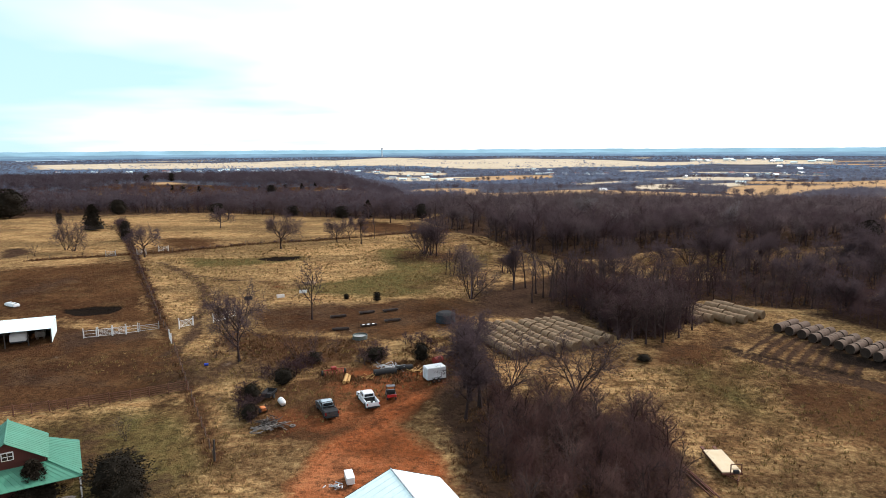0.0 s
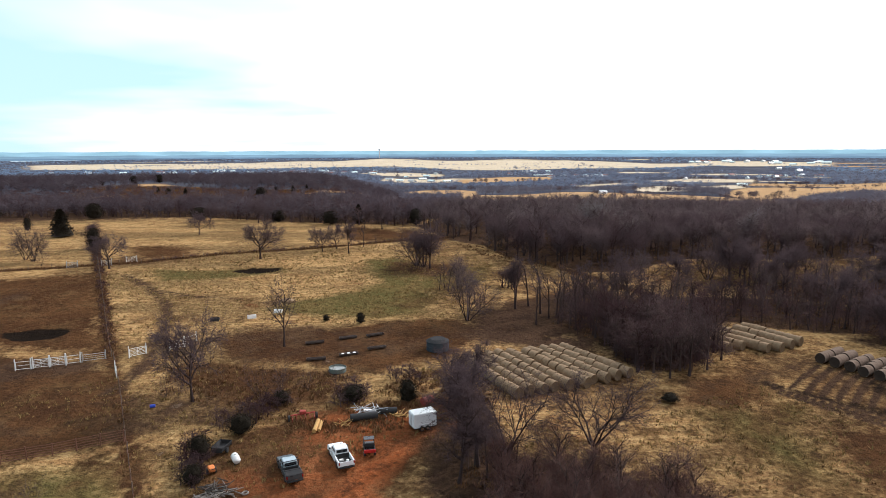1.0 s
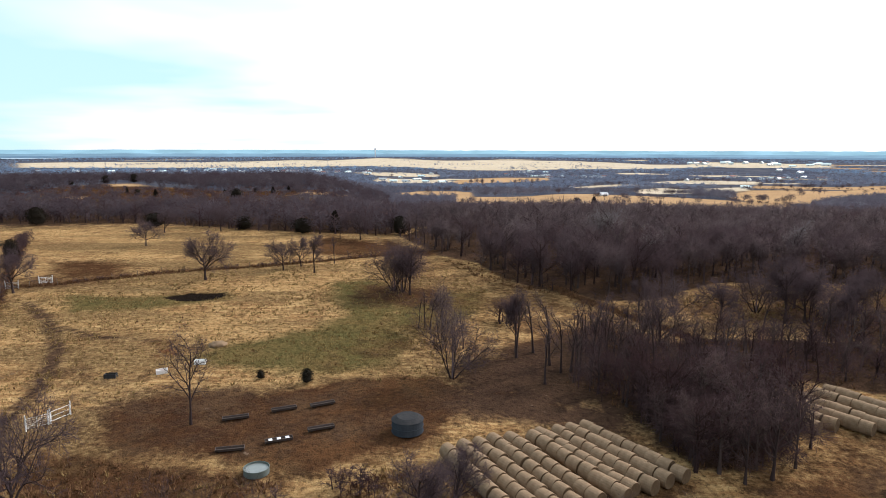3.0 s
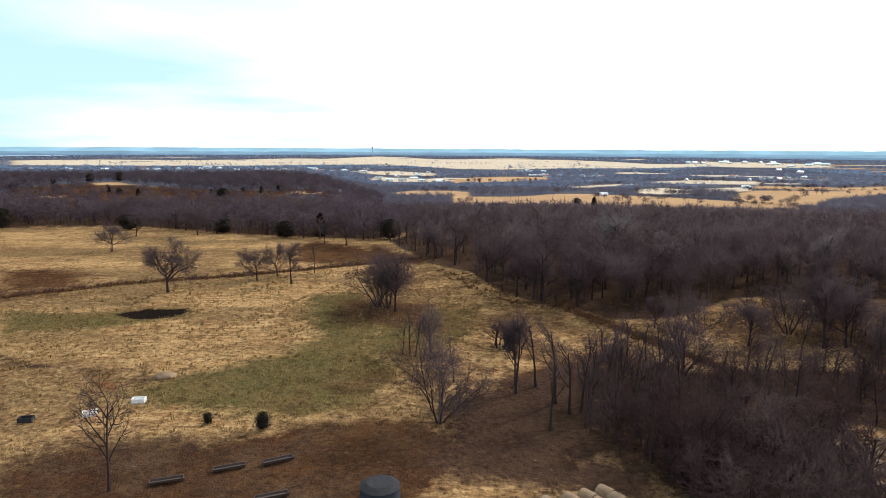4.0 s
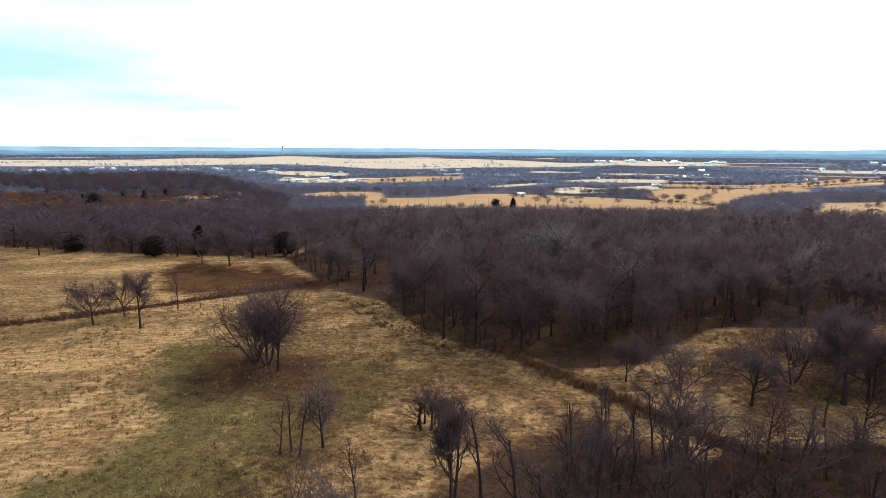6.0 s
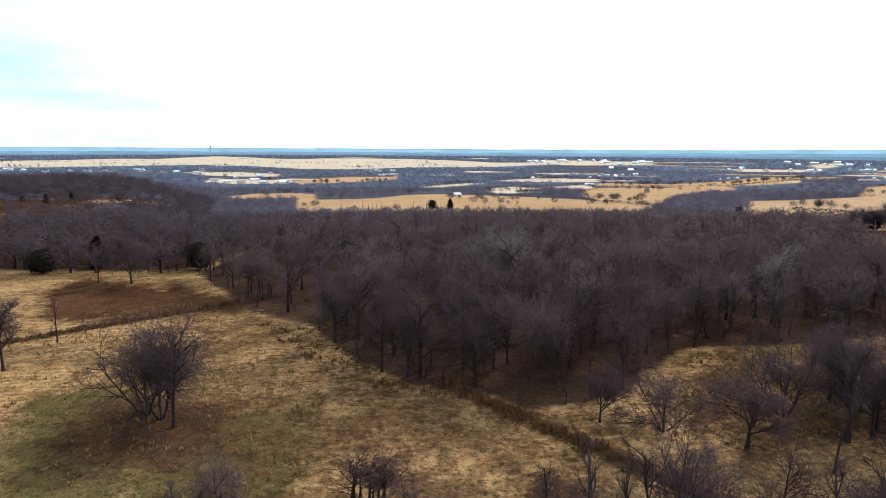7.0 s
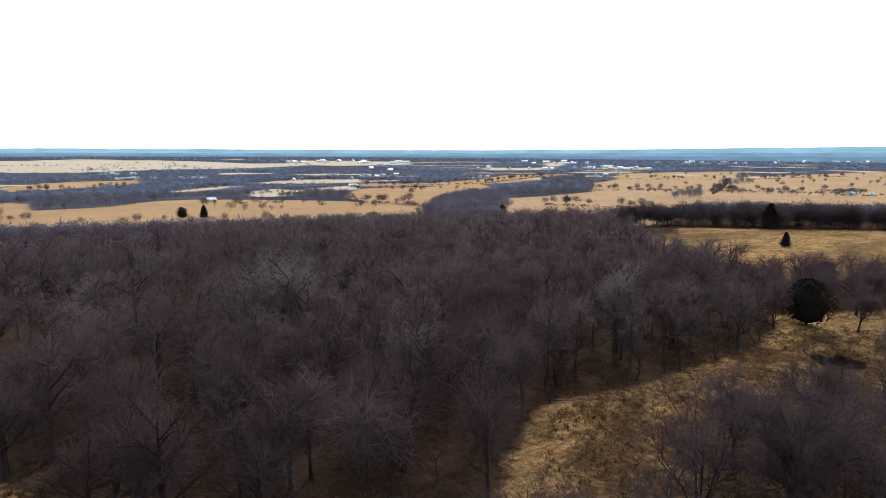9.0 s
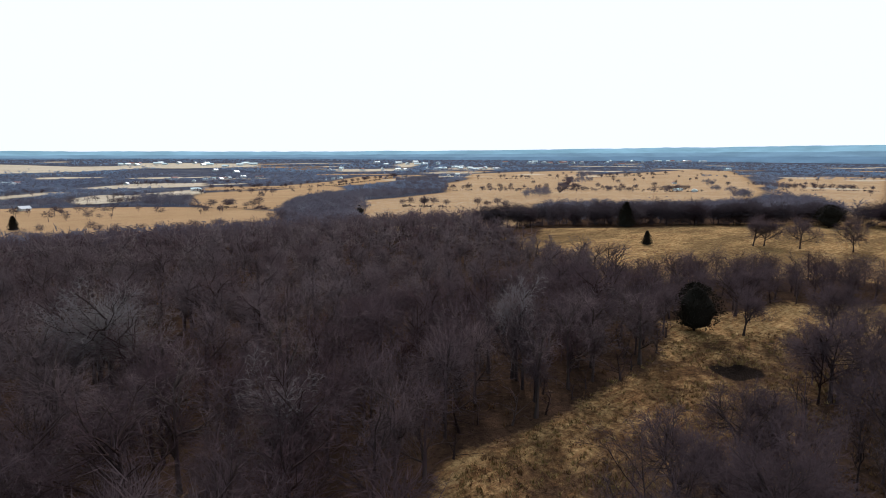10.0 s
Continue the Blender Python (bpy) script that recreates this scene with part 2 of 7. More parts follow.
M_WALL_PALE = ribbed("pale_metal_siding", (0.62, 0.63, 0.60), (0.50, 0.50, 0.47), 0.4)
M_WALL_DARK = plain("dark_timber", (0.045, 0.035, 0.03), (0.07, 0.055, 0.045), 1.5, 0.85)
M_WHITE = plain("white_paint", (0.80, 0.80, 0.78), (0.70, 0.70, 0.68), 1.2, 0.4, 0, 0.1, 0.5)
M_GALV = plain("galvanised_steel", (0.52, 0.53, 0.54), (0.38, 0.39, 0.40), 2.0, 0.45, 0.6, 0.2)
M_RUST = plain("rusty_steel", (0.16, 0.06, 0.035), (0.10, 0.045, 0.03), 3.0, 0.8, 0.2, 0.5)
M_POST = plain("weathered_post", (0.17, 0.125, 0.09), (0.10, 0.075, 0.055), 3.0, 0.9)
M_PIPE = plain("brown_pipe", (0.17, 0.075, 0.045), (0.12, 0.055, 0.035), 2.0, 0.8, 0.0)
M_BLACK = plain("black_rubber", (0.018, 0.018, 0.019), (0.035, 0.034, 0.033), 2.0, 0.7)
M_DARKSTEEL = plain("dark_steel", (0.03, 0.03, 0.032), (0.048, 0.046, 0.045), 2.0, 0.9, 0.0, 0.2, 0.03)
M_CAR_WHITE = plain("white_car_paint", (0.80, 0.81, 0.82), (0.74, 0.75, 0.76), 1.0, 0.28, 0, 0.03, 0.6)
M_CAR_GREY = plain("grey_car_paint", (0.07, 0.08, 0.088), (0.10, 0.115, 0.122), 1.0, 0.3, 0.5, 0.03, 0.6)
# cab paint with the sky's pale reflection painted in
M_CAR_SKY = plain("sky_paled_car_paint", (0.33, 0.40, 0.43), (0.40, 0.47, 0.50), 1.0, 0.3, 0.2, 0.03, 0.6)
M_CAR_BLACK = plain("black_car_paint", (0.018, 0.018, 0.02), (0.03, 0.029, 0.03), 1.0, 0.3, 0, 0.03, 0.6)
M_CAR_RED = plain("red_car_paint", (0.48, 0.02, 0.018), (0.40, 0.016, 0.015), 1.0, 0.35, 0, 0.03, 0.6)
M_TAIL = plain("red_lamp_glass", (0.35, 0.01, 0.01), (0.28, 0.01, 0.01), 4.0, 0.25, 0, 0.02, 0.6)
M_CHROME = plain("chrome", (0.60, 0.60, 0.61), (0.5, 0.5, 0.51), 3.0, 0.2, 0.9, 0.02)
M_GLASS = plain("dark_tinted_glass", (0.012, 0.014, 0.016), (0.02, 0.022, 0.025), 2.0, 0.1, 0, 0.0, 0.6)
M_PLY = plain("pale_plywood", (0.62, 0.50, 0.33), (0.54, 0.42, 0.26), 1.0, 0.8, 0, 0.2)
M_TIMBER = plain("yellow_timber", (0.48, 0.29, 0.10), (0.38, 0.21, 0.07), 2.0, 0.8)
M_GREYWOOD = plain("grey_scrap_timber", (0.24, 0.21, 0.185), (0.14, 0.12, 0.105), 2.5, 0.85)
M_REDSTEEL = plain("red_farm_paint", (0.34, 0.035, 0.025), (0.22, 0.04, 0.03), 2.5, 0.6)
M_TROUGH = plain("dark_brown_bunk", (0.05, 0.036, 0.03), (0.08, 0.058, 0.046), 2.0, 0.8)
M_ORANGE = plain("orange_paint", (0.62, 0.20, 0.05), (0.50, 0.15, 0.04), 2.5, 0.6)
M_BLUE = plain("blue_plastic", (0.03, 0.07, 0.48), (0.025, 0.06, 0.38), 2.5, 0.5)
M_LAKE = plain("pale_open_water", (0.62, 0.70, 0.74), (0.54, 0.62, 0.67), 0.01, 0.2, 0, 0.0, 0.6)
M_TANK_IN = plain("still_water", (0.20, 0.21, 0.19), (0.15, 0.16, 0.15), 1.0, 0.15, 0, 0.05, 0.6)
M_CISTERN = plain("blue_grey_steel", (0.04, 0.046, 0.054), (0.06, 0.068, 0.076), 1.0, 0.95, 0.0, 0.2, 0.0)
M_TANK = plain("dull_green_steel", (0.10, 0.125, 0.11), (0.15, 0.17, 0.15), 1.0, 0.7, 0.0, 0.2, 0.2)
M_BRICKRED = plain("faded_roof_red", (0.22, 0.09, 0.07), (0.28, 0.13, 0.10), 0.3, 0.8)
M_TRIM = plain("far_white_wall", (0.74, 0.74, 0.72), (0.62, 0.62, 0.60), 0.3, 0.6)


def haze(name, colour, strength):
    """Far-off ridges: a plain, self-lit backdrop with the haze painted into its colour."""
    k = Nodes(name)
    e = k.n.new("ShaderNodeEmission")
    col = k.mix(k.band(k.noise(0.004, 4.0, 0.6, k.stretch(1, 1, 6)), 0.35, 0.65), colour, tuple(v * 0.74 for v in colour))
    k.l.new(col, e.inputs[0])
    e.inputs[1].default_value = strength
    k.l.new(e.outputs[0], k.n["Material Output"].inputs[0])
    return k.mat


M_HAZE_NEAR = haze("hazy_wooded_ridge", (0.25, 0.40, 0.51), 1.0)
M_HAZE_MID = haze("haze_blue_woods", (0.19, 0.31, 0.42), 1.0)
M_HAZE_FAR = haze("pale_haze_ridge", (0.34, 0.57, 0.68), 1.0)

# ---- builders ----
def part(name, bm, material, parent=None, label="", smooth=False):
    """One bmesh as one mesh object, under a thing or a part."""
    me = bpy.data.meshes.new(name)
    bm.to_mesh(me)
    bm.free()
    me.materials.append(material)
    if smooth:
        me.polygons.foreach_set("use_smooth", [True] * len(me.polygons))
    ob = new(name, me)
    ob.parent = parent
    return tagged(ob, label)


def solid(name, verts, tris, mats, index=None):
    """A mesh from arrays of corners and triangles."""
    me = bpy.data.meshes.new(name)
    v, f = np.asarray(verts, np.float32), np.asarray(tris, np.int32)
    me.vertices.add(len(v))
    me.vertices.foreach_set("co", v.ravel())
    me.loops.add(f.size)
    me.loops.foreach_set("vertex_index", f.ravel())
    me.polygons.add(len(f))
    me.polygons.foreach_set("loop_start", np.arange(len(f), dtype=np.int32) * f.shape[1])
    for m in mats:
        me.materials.append(m)
    if index is not None:
        me.polygons.foreach_set("material_index", np.asarray(index, np.int32))
    me.update(calc_edges=True)
    return me


HS = [-300, 0, 60, 75, 105, 130, 190, 250, 285, 330, 400, 500, 900, 1500, 2500, 3600, 5200]
HZ = [-7, -5.4, -3.4, -2.6, 0.3, 1.9, 3.5, 4.2, 4.2, 1.5, -6, -13, -24, -30, -35, -34, -28]
WS = HS[:9] + [330, 400, 500, 580, 660, 800, 1000, 1500, 2500, 3600, 5200]
WZ = HZ[:9] + [3.4, 3.8, 5.0, 5.5, 3.0, -9, -20, -30, -35, -34, -28]


def ground(x, y):
    """Height of the land: a low rise with a crest that runs on westwards, falling to a wide plain."""
    x, y = np.asarray(x, float), np.asarray(y, float)
    s = np.where(y > 0, np.hypot(y, 0.75 * np.maximum(0, abs(x) - 40)), y)
    h = west = 0
    for d in (-12, -4, 4, 12):
        q = s + d * (1 + np.maximum(s, 0) / 400)
        h = h + np.interp(q, HS, HZ) / 4
        west = west + np.interp(q, WS, WZ) / 4
    w = np.clip((-x - 0.03 * y) / (0.16 * np.maximum(y, 1)), 0, 1)
    h = h + (west - h) * w * w * (3 - 2 * w)
    k = np.clip(x / 25, 0, 1)
    m = np.clip((190 - y) / 40, 0, 1)
    return h - 1.2 * k * k * (3 - 2 * k) * m * m * (3 - 2 * m)


def gz(x, y):
    return float(ground(x, y))


def inside(px, py, poly, soft):
    """1 inside the polygon, 0 outside, with a soft rim of that many metres."""
    p = np.asarray(poly, float)
    d2, odd = np.full(px.shape, 1e12), np.zeros(px.shape, bool)
    for a, b in zip(p, np.roll(p, -1, 0)):
        e = b - a
        t = np.clip(((px - a[0]) * e[0] + (py - a[1]) * e[1]) / max(1e-9, e @ e), 0, 1)
        d2 = np.minimum(d2, (px - a[0] - t * e[0]) ** 2 + (py - a[1] - t * e[1]) ** 2)
        if a[1] != b[1]:
            odd ^= ((a[1] > py) != (b[1] > py)) & (px < a[0] + (py - a[1]) * e[0] / e[1])
    d = np.sqrt(d2) * np.where(odd, 1, -1)
    return np.clip(0.5 + d / soft, 0, 1)


def along(px, py, line, width, soft):
    """1 on a line of that width."""
    p = np.asarray(line, float)
    d2 = np.full(px.shape, 1e12)
    for a, b in zip(p[:-1], p[1:]):
        e = b - a
        t = np.clip(((px - a[0]) * e[0] + (py - a[1]) * e[1]) / (e @ e), 0, 1)
        d2 = np.minimum(d2, (px - a[0] - t * e[0]) ** 2 + (py - a[1] - t * e[1]) ** 2)
    return np.clip(0.5 + (width / 2 - np.sqrt(d2)) / soft, 0, 1)


def steps(lo, hi, step, low_end, high_end, grow):
    mid = list(np.arange(lo, hi + step / 2, step))
    up, s = [mid[-1]], step
    while up[-1] < high_end:
        s *= grow
        up.append(up[-1] + s)
    down, s = [mid[0]], step
    while down[-1] > low_end:
        s *= grow
        down.append(down[-1] - s)
    return np.array(down[:0:-1] + mid + up[1:])


GX = steps(-120, 140, 1.4, -4800, 4800, 1.046)
GY = steps(58, 260, 1.4, -1500, 4800, 1.036)
# finer where ruts cross the hay yard
GX = np.unique(np.concatenate([GX, [v + 0.7 for v in GX if 46 < v < 76]]))
GY = np.unique(np.concatenate([GY, [v + 0.7 for v in GY if 86 < v < 111]]))
XX, YY = np.meshgrid(GX, GY)
ZONES = {n: np.zeros(XX.shape) for n in ("green", "brown", "red", "litter", "orange", "tan", "mud", "scrub", "hazy_heath", "straw")}
FIELDS = []


def zone(kind, *pts, soft=4.0, k=1.0):
    ZONES[kind] = np.maximum(ZONES[kind], k * inside(XX, YY, pts, soft))


def strip(kind, width, *pts, soft=1.5, k=1.0):
    ZONES[kind] = np.maximum(ZONES[kind], k * along(XX, YY, pts, width, soft))


def field(kind, *pts):
    FIELDS.append(pts)
    d = sum(math.hypot(*p) for p in pts) / len(pts)
    if kind == "gold":         # tan stubble that shows through in drifts
        kind = "orange"
        zone("tan", *pts, soft=max(2.0, d / 60), k=0.3)
    zone(kind, *pts, soft=max(2.0, d / 60))


def zone_at(kind, x, y):
    """The weight of a zone at a place."""
    return ZONES[kind][min(len(GY) - 1, int(np.searchsorted(GY, y))), min(len(GX) - 1, int(np.searchsorted(GX, x)))]


# far land: wooded and dull, blue haze painted in, with open fields
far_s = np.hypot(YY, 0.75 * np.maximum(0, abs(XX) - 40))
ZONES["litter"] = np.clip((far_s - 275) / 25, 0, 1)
ZONES["hazy_heath"] = np.clip((far_s - 380) / 120, 0, 1)
field("tan", (-1674, 2691), (-1432, 2860), (-1076, 2850), (-841, 3019), (-703, 3307), (-524, 3224), (-455, 3523), (-338, 3858), (-170, 3754), (-38, 3358), (129, 3276), (281, 3447), (629, 3278), (775, 2983), (844, 2645), (1104, 2617), (951, 2307), (669, 2050), (522, 2021), (380, 1992), (199, 1857), (75, 1882), (-58, 2152), (-143, 2358), (-296, 2323), (-464, 2212), (-616, 2110), (-858, 2070), (-1044, 2103), (-1276, 2067))
field("tan", (-212, 1698), (-85, 1675), (12, 1538), (5, 1402), (-71, 1422), (-135, 1480))
field("tan", (-107, 1313), (-52, 1276), (40, 1214), (24, 1124), (-53, 1113), (-102, 1149))
field("orange", (30, 1189), (87, 1323), (168, 1363), (232, 1344), (208, 1235), (143, 1159), (73, 1110), (36, 1087))
field("orange", (-50, 777), (-19, 863), (37, 868), (21, 765), (-34, 767))
field("orange", (25, 847), (46, 848), (41, 721), (59, 721), (101, 736), (137, 788), (172, 807), (229, 758), (263, 716), (288, 671), (302, 570), (207, 414), (124, 497), (21, 579))
field("orange", (382, 856), (433, 923), (487, 925), (537, 914), (668, 962), (595, 844), (483, 782), (389, 682), (314, 587), (292, 635), (311, 716))
field("orange", (500, 1060), (597, 1003), (769, 1090), (952, 1243), (1092, 1264), (1153, 1232), (988, 1073), (845, 1020), (722, 955), (595, 938), (504, 953), (454, 963))
field("tan", (199, 979), (238, 1030), (297, 1080), (330, 1079), (279, 1019), (207, 960))
field("tan", (353, 1149), (463, 1237), (508, 1240), (578, 1198), (523, 1093), (443, 1094), (376, 1113))
field("tan", (266, 907), (325, 974), (352, 925), (309, 825), (256, 805), (247, 813))
field("tan", (363, 950), (455, 1001), (426, 911), (342, 868))
field("tan", (1046, 2733), (1263, 3000), (1585, 2669), (1353, 2253), (1017, 2194), (939, 2409))
field("tan", (1256, 1710), (1539, 1736), (1388, 1528), (1163, 1567))
field("tan", (1922, 2139), (2298, 2436), (2280, 2325), (1514, 1670))
field("tan", (1636, 1624), (1875, 1684), (1912, 1591), (1674, 1408), (1566, 1514))
field("gold", (1295, 1208), (1563, 1230), (1809, 1179), (1470, 967), (1526, 905), (1711, 865), (1553, 722), (686, 388), (630, 435), (539, 447), (497, 472), (228, 295), (196, 342), (325, 505), (426, 627), (494, 635), (627, 685), (812, 859), (1003, 969))
field("gold", (1463, 953), (1754, 957), (2177, 998), (2142, 859), (1546, 622), (906, 400), (711, 355), (565, 369), (517, 422))
field("gold", (1418, 523), (1682, 565), (1829, 503), (1786, 396), (322, 188), (392, 218), (794, 313), (828, 366))
field("straw", (222, 278), (234, 262), (245, 246), (265, 225), (278, 210), (285, 183), (228, 175), (228, 190), (220, 210), (202, 228), (208, 250), (203, 265))
field("orange", (-234, 518), (-219, 526), (-191, 494), (-219, 497))
field("orange", (-213, 407), (-197, 419), (-188, 403), (-204, 393))
field("orange", (-81, 450), (-58, 541), (-55, 520), (-76, 439))
field("scrub", (-252, 468), (-238, 517), (-174, 485), (-136, 457), (-87, 460), (-59, 547), (-54, 515), (-89, 406), (-106, 381), (-132, 385), (-180, 400), (-197, 382))
rs = random.Random(14)
for _ in range(64):
    a, r = radians(rs.uniform(-26, 80)), rs.uniform(1000, 3600)
    half, deep = rs.uniform(0.02, 0.07), rs.uniform(0.012, 0.03)
    ring = [(r * (1 + q) * math.sin(a + p), r * (1 + q) * math.cos(a + p)) for p, q in ((-half, 0.0), (-half * 0.4, deep), (half * 0.5, deep * 0.8), (half, 0.1 * deep), (half * 0.3, -deep * 0.7), (-half * 0.6, -deep))]
    FIELDS.insert(0, ring)
    zone(rs.choice(("tan", "tan", "orange")), *ring, soft=r / 90)
for n in ("orange", "tan", "green", "scrub", "straw"):
    for m in ("litter", "hazy_heath"):
        ZONES[m] = ZONES[m] * (1 - np.where(far_s > 240, ZONES[n], 0))
ZONES["brown"] = np.maximum(ZONES["brown"], ZONES["scrub"])

# the farm: yard, drive, pens, pasture
zone("red", (-17, 58), (-15.4, 67.6), (-14.4, 72.8), (-11.4, 75.5), (-7.1, 82.4), (-2.9, 87.3), (-2.4, 85.0), (-6, 77.5), (-2.7, 74.5), (-0.4, 70.6), (0.6, 67.0), (1, 58), soft=4.0)
zone("brown", (-19, 88), (-12, 93), (-2, 93), (1, 86), (-6, 76), (-18, 74), soft=8.0)
zone("red", (-15, 93), (-8, 94), (-1, 95), (0, 92), (-8, 91), soft=7.0)
zone("brown", (-100, 122), (-53.7, 110), (-46.7, 107), (-36.1, 88), (-43, 84.5), (-58, 80), (-110, 75), soft=5.0)
zone("green", (-53, 79), (-44, 82), (-36, 85), (-26, 70), (-28, 58), (-60, 55), soft=9.0, k=0.95)
zone("green", (-27, 144), (-16, 152), (-13, 159), (-20, 184), (-10, 188), (0, 173), (-5, 155), (1, 146), (-3, 134), (-10.6, 131), (-25, 133), (-33, 137.5), soft=7.0)
zone("green", (-71, 174), (-56, 172), (-39, 175), (-36, 170), (-51, 162), (-63, 161), soft=6.0)
zone("green", (-5, 175), (14, 178), (12, 160), (2, 148), (-6, 152), soft=10.0)
zone("green", (33, 97), (41, 100), (46, 88), (44, 78), (38, 82), soft=10.0)
zone("brown", (-36, 120), (-31, 125), (-19, 125), (-10, 129), (3, 131), (10, 125), (3, 112), (-8, 106), (-33, 112), soft=5.0)
zone("brown", (-38, 112), (-10, 106), (-14, 96), (-24, 94), (-38, 103), soft=8.0)
zone("brown", (-110, 160), (-80, 170), (-56, 124), (-50, 112), (-110, 122), soft=10.0)
zone("brown", (48, 105), (57.6, 110.4), (66, 103.7), (80, 100), (80, 88), (57, 95.4), (52.2, 99), soft=2.0, k=0.36)
strip("mud", 1.6, (47.5, 104.5), (57.0, 97.0), (66, 91), (80, 85), soft=1.5, k=0.7)
strip("mud", 0.8, (50.5, 101.0), (58.0, 95.0), (70, 87), soft=1.0, k=0.6)
zone("mud", (62, 104), (68, 100), (76, 94), (70, 92), (62, 98), soft=5.0, k=1.1)
for i in range(9):
    a, b = 58.6 + 1.5 * i, 110.6 - 1.0 * i
    strip("litter", 0.9, (a, b), (a - 4.0, b - 3.6), (a - 8.4, b - 7.8 - 0.2 * i), soft=0.9, k=1.2)
for off in (0.0, 1.9, 3.6):
    strip("litter", 1.0, (47.9, 105.0 - off), (55.1, 97.3 - off), (60.6, 93.4 - off), (66, 88 - off), (76, 82 - off), soft=0.9, k=1.1)
zone("litter", (64, 107), (69, 104), (80, 98), (80, 92), (70, 97), soft=5.0, k=1.0)
zone("green", (45.8, 100.1), (49.9, 97.4), (46.6, 92.7), (43.1, 91.6), soft=4.0)
zone("litter", (40.5, 89.5), (45, 90), (44.5, 85.3), (40, 83.5), soft=6.0, k=0.55)
# the worn yard round the parked vehicles
zone("brown", (-25, 78), (-24, 88), (-17, 95), (-2, 98), (3, 92), (0, 84), (-6, 76), (-14, 72), (-22, 73), soft=6.0, k=1.0)
zone("red", (-21.8, 81.0), (-17.2, 82.0), (-13.8, 91.6), (-7.9, 92.5), (-1.6, 88.7), (-6.5, 79.8), (-13.5, 75.1), (-20.7, 74.5), soft=7.0, k=0.6)
# grass by the house, worn and matted
zone("brown", (-43.0, 86.5), (-36.8, 86.4), (-33.8, 80.6), (-37.4, 78.3), soft=6.0, k=0.8)
zone("litter", (-50.4, 78.5), (-41.5, 79.1), (-38.1, 70.8), (-43.5, 69.6), soft=9.0, k=0.5)
zone("brown", (-60, 82), (-44, 84), (-34, 72), (-30, 60), (-60, 60), soft=12.0, k=0.55)
zone("litter", (-36, 66), (-28, 66), (-26, 58), (-38, 56), soft=6.0, k=0.7)
zone("brown", (28, 96), (36, 108), (50, 112), (47, 98), (44, 80), (60, 60), (75, 70), (72, 92), soft=14.0)
zone("brown", (4, 214), (13, 204), (20, 186), (14, 182), (8, 200), soft=8.0, k=0.5)
zone("brown", (-12, 245), (-2, 226), (6, 222), (2, 214), (-16, 222), soft=6.0)
strip("brown", 2.4, (-110, 170), (-76.5, 182), (-59.4, 194), (-36.6, 202.3), (-14.9, 214), (2.8, 223.4), soft=1.5)
strip("brown", 2.6, (28, 181), (31.4, 173.4), (38, 163.2), (42.7, 155), (52, 140), soft=1.5)
strip("brown", 2.2, (-119, 239), (-82, 171), (-56.5, 124.4), (-50, 112.7), (-36, 87.8), (-26, 69.5), soft=1.5)
strip("litter", 2.2, (-73.5, 167), (-61.6, 153.5), (-52.5, 139.5), (-48.6, 130.3), (-43.3, 110), (-43.7, 100), soft=2.0, k=0.9)
for off in (-1.0, 1.0):
    strip("mud", 0.7, (-3.5 + off, 86), (-8 + off, 78), (-10.5 + off, 72), (-14 + off, 62), soft=1.2, k=0.36)
    strip("mud", 0.6, (-6 + off, 80), (-2 + off, 74), (-1 + off, 66), soft=1.2, k=0.3)
zone("mud", (-13.5, 82), (-9, 83), (-8, 79), (-12, 77), soft=4.0, k=0.25)
zone("mud", (-13, 68), (-9, 69), (-8, 63), (-13, 62), soft=3.0, k=0.42)
strip("litter", 1.3, (-61.6, 153.5), (-50, 146.5), (-40, 145), soft=1.2, k=0.9)
zone("mud", (-49.5, 171.9), (-46, 174.6), (-38.9, 174.5), (-38.5, 171), (-45, 169), soft=1.6, k=1.6)
zone("mud", (-74.6, 123.3), (-70, 126), (-63.3, 125), (-63, 121.3), (-69, 120), soft=1.8, k=1.6)
zone("mud", (107.5, 176.8), (107, 172.6), (112.2, 170.6), (113, 174.6), soft=1.2, k=1.6)
zone("brown", (-30, 252), (-2, 230), (4, 222), (-14, 214), (-28, 217), (-34, 240), soft=9.0)
zone("brown", (0, 215), (13, 206), (20, 187), (27, 178), (21, 168), (10, 184), (-2, 203), soft=9.0, k=0.4)
zone("brown", (6, 120), (10, 132), (13, 144), (22, 152), (32, 158), (40, 150), (26, 128), (19, 120), soft=7.0)
zone("litter", (11, 126), (14, 140), (22, 150), (32, 154), (26, 128), (19, 121), soft=7.0)
zone("brown", (-47, 145), (-37, 148), (-31, 140), (-37, 135), soft=6.0, k=0.55)
zone("red", (-45, 144), (-37, 147), (-32.4, 140), (-37, 136.5), soft=6.0, k=0.3)
zone("red", (-18, 94), (-8, 97), (1, 98), (3, 91), (-4, 84), (-12, 84), (-17, 86), soft=6.0, k=0.55)
# darker patches in the pens and pasture
zone("litter", (-94, 135), (-92, 140), (-89, 155), (-84, 149), (-86, 135), (-89, 128), soft=8.0, k=0.7)
zone("litter", (-129, 187), (-125, 191), (-117, 185), (-116, 175), (-118, 171), soft=5.0, k=0.9)
# a shadow beside the gates, laid into the ground as litter
zone("litter", (-69, 112), (-62, 111), (-50, 112), (-48, 108), (-58, 104), (-62, 100), soft=5.0, k=0.75)
zone("brown", (-93, 207), (-81, 209), (-71, 203), (-65, 190), (-75, 187), (-80, 187), soft=9.0, k=0.9)
zone("litter", (-37, 147), (-34, 148), (-31, 145), (-30, 139), (-33, 139), soft=5.0, k=0.6)
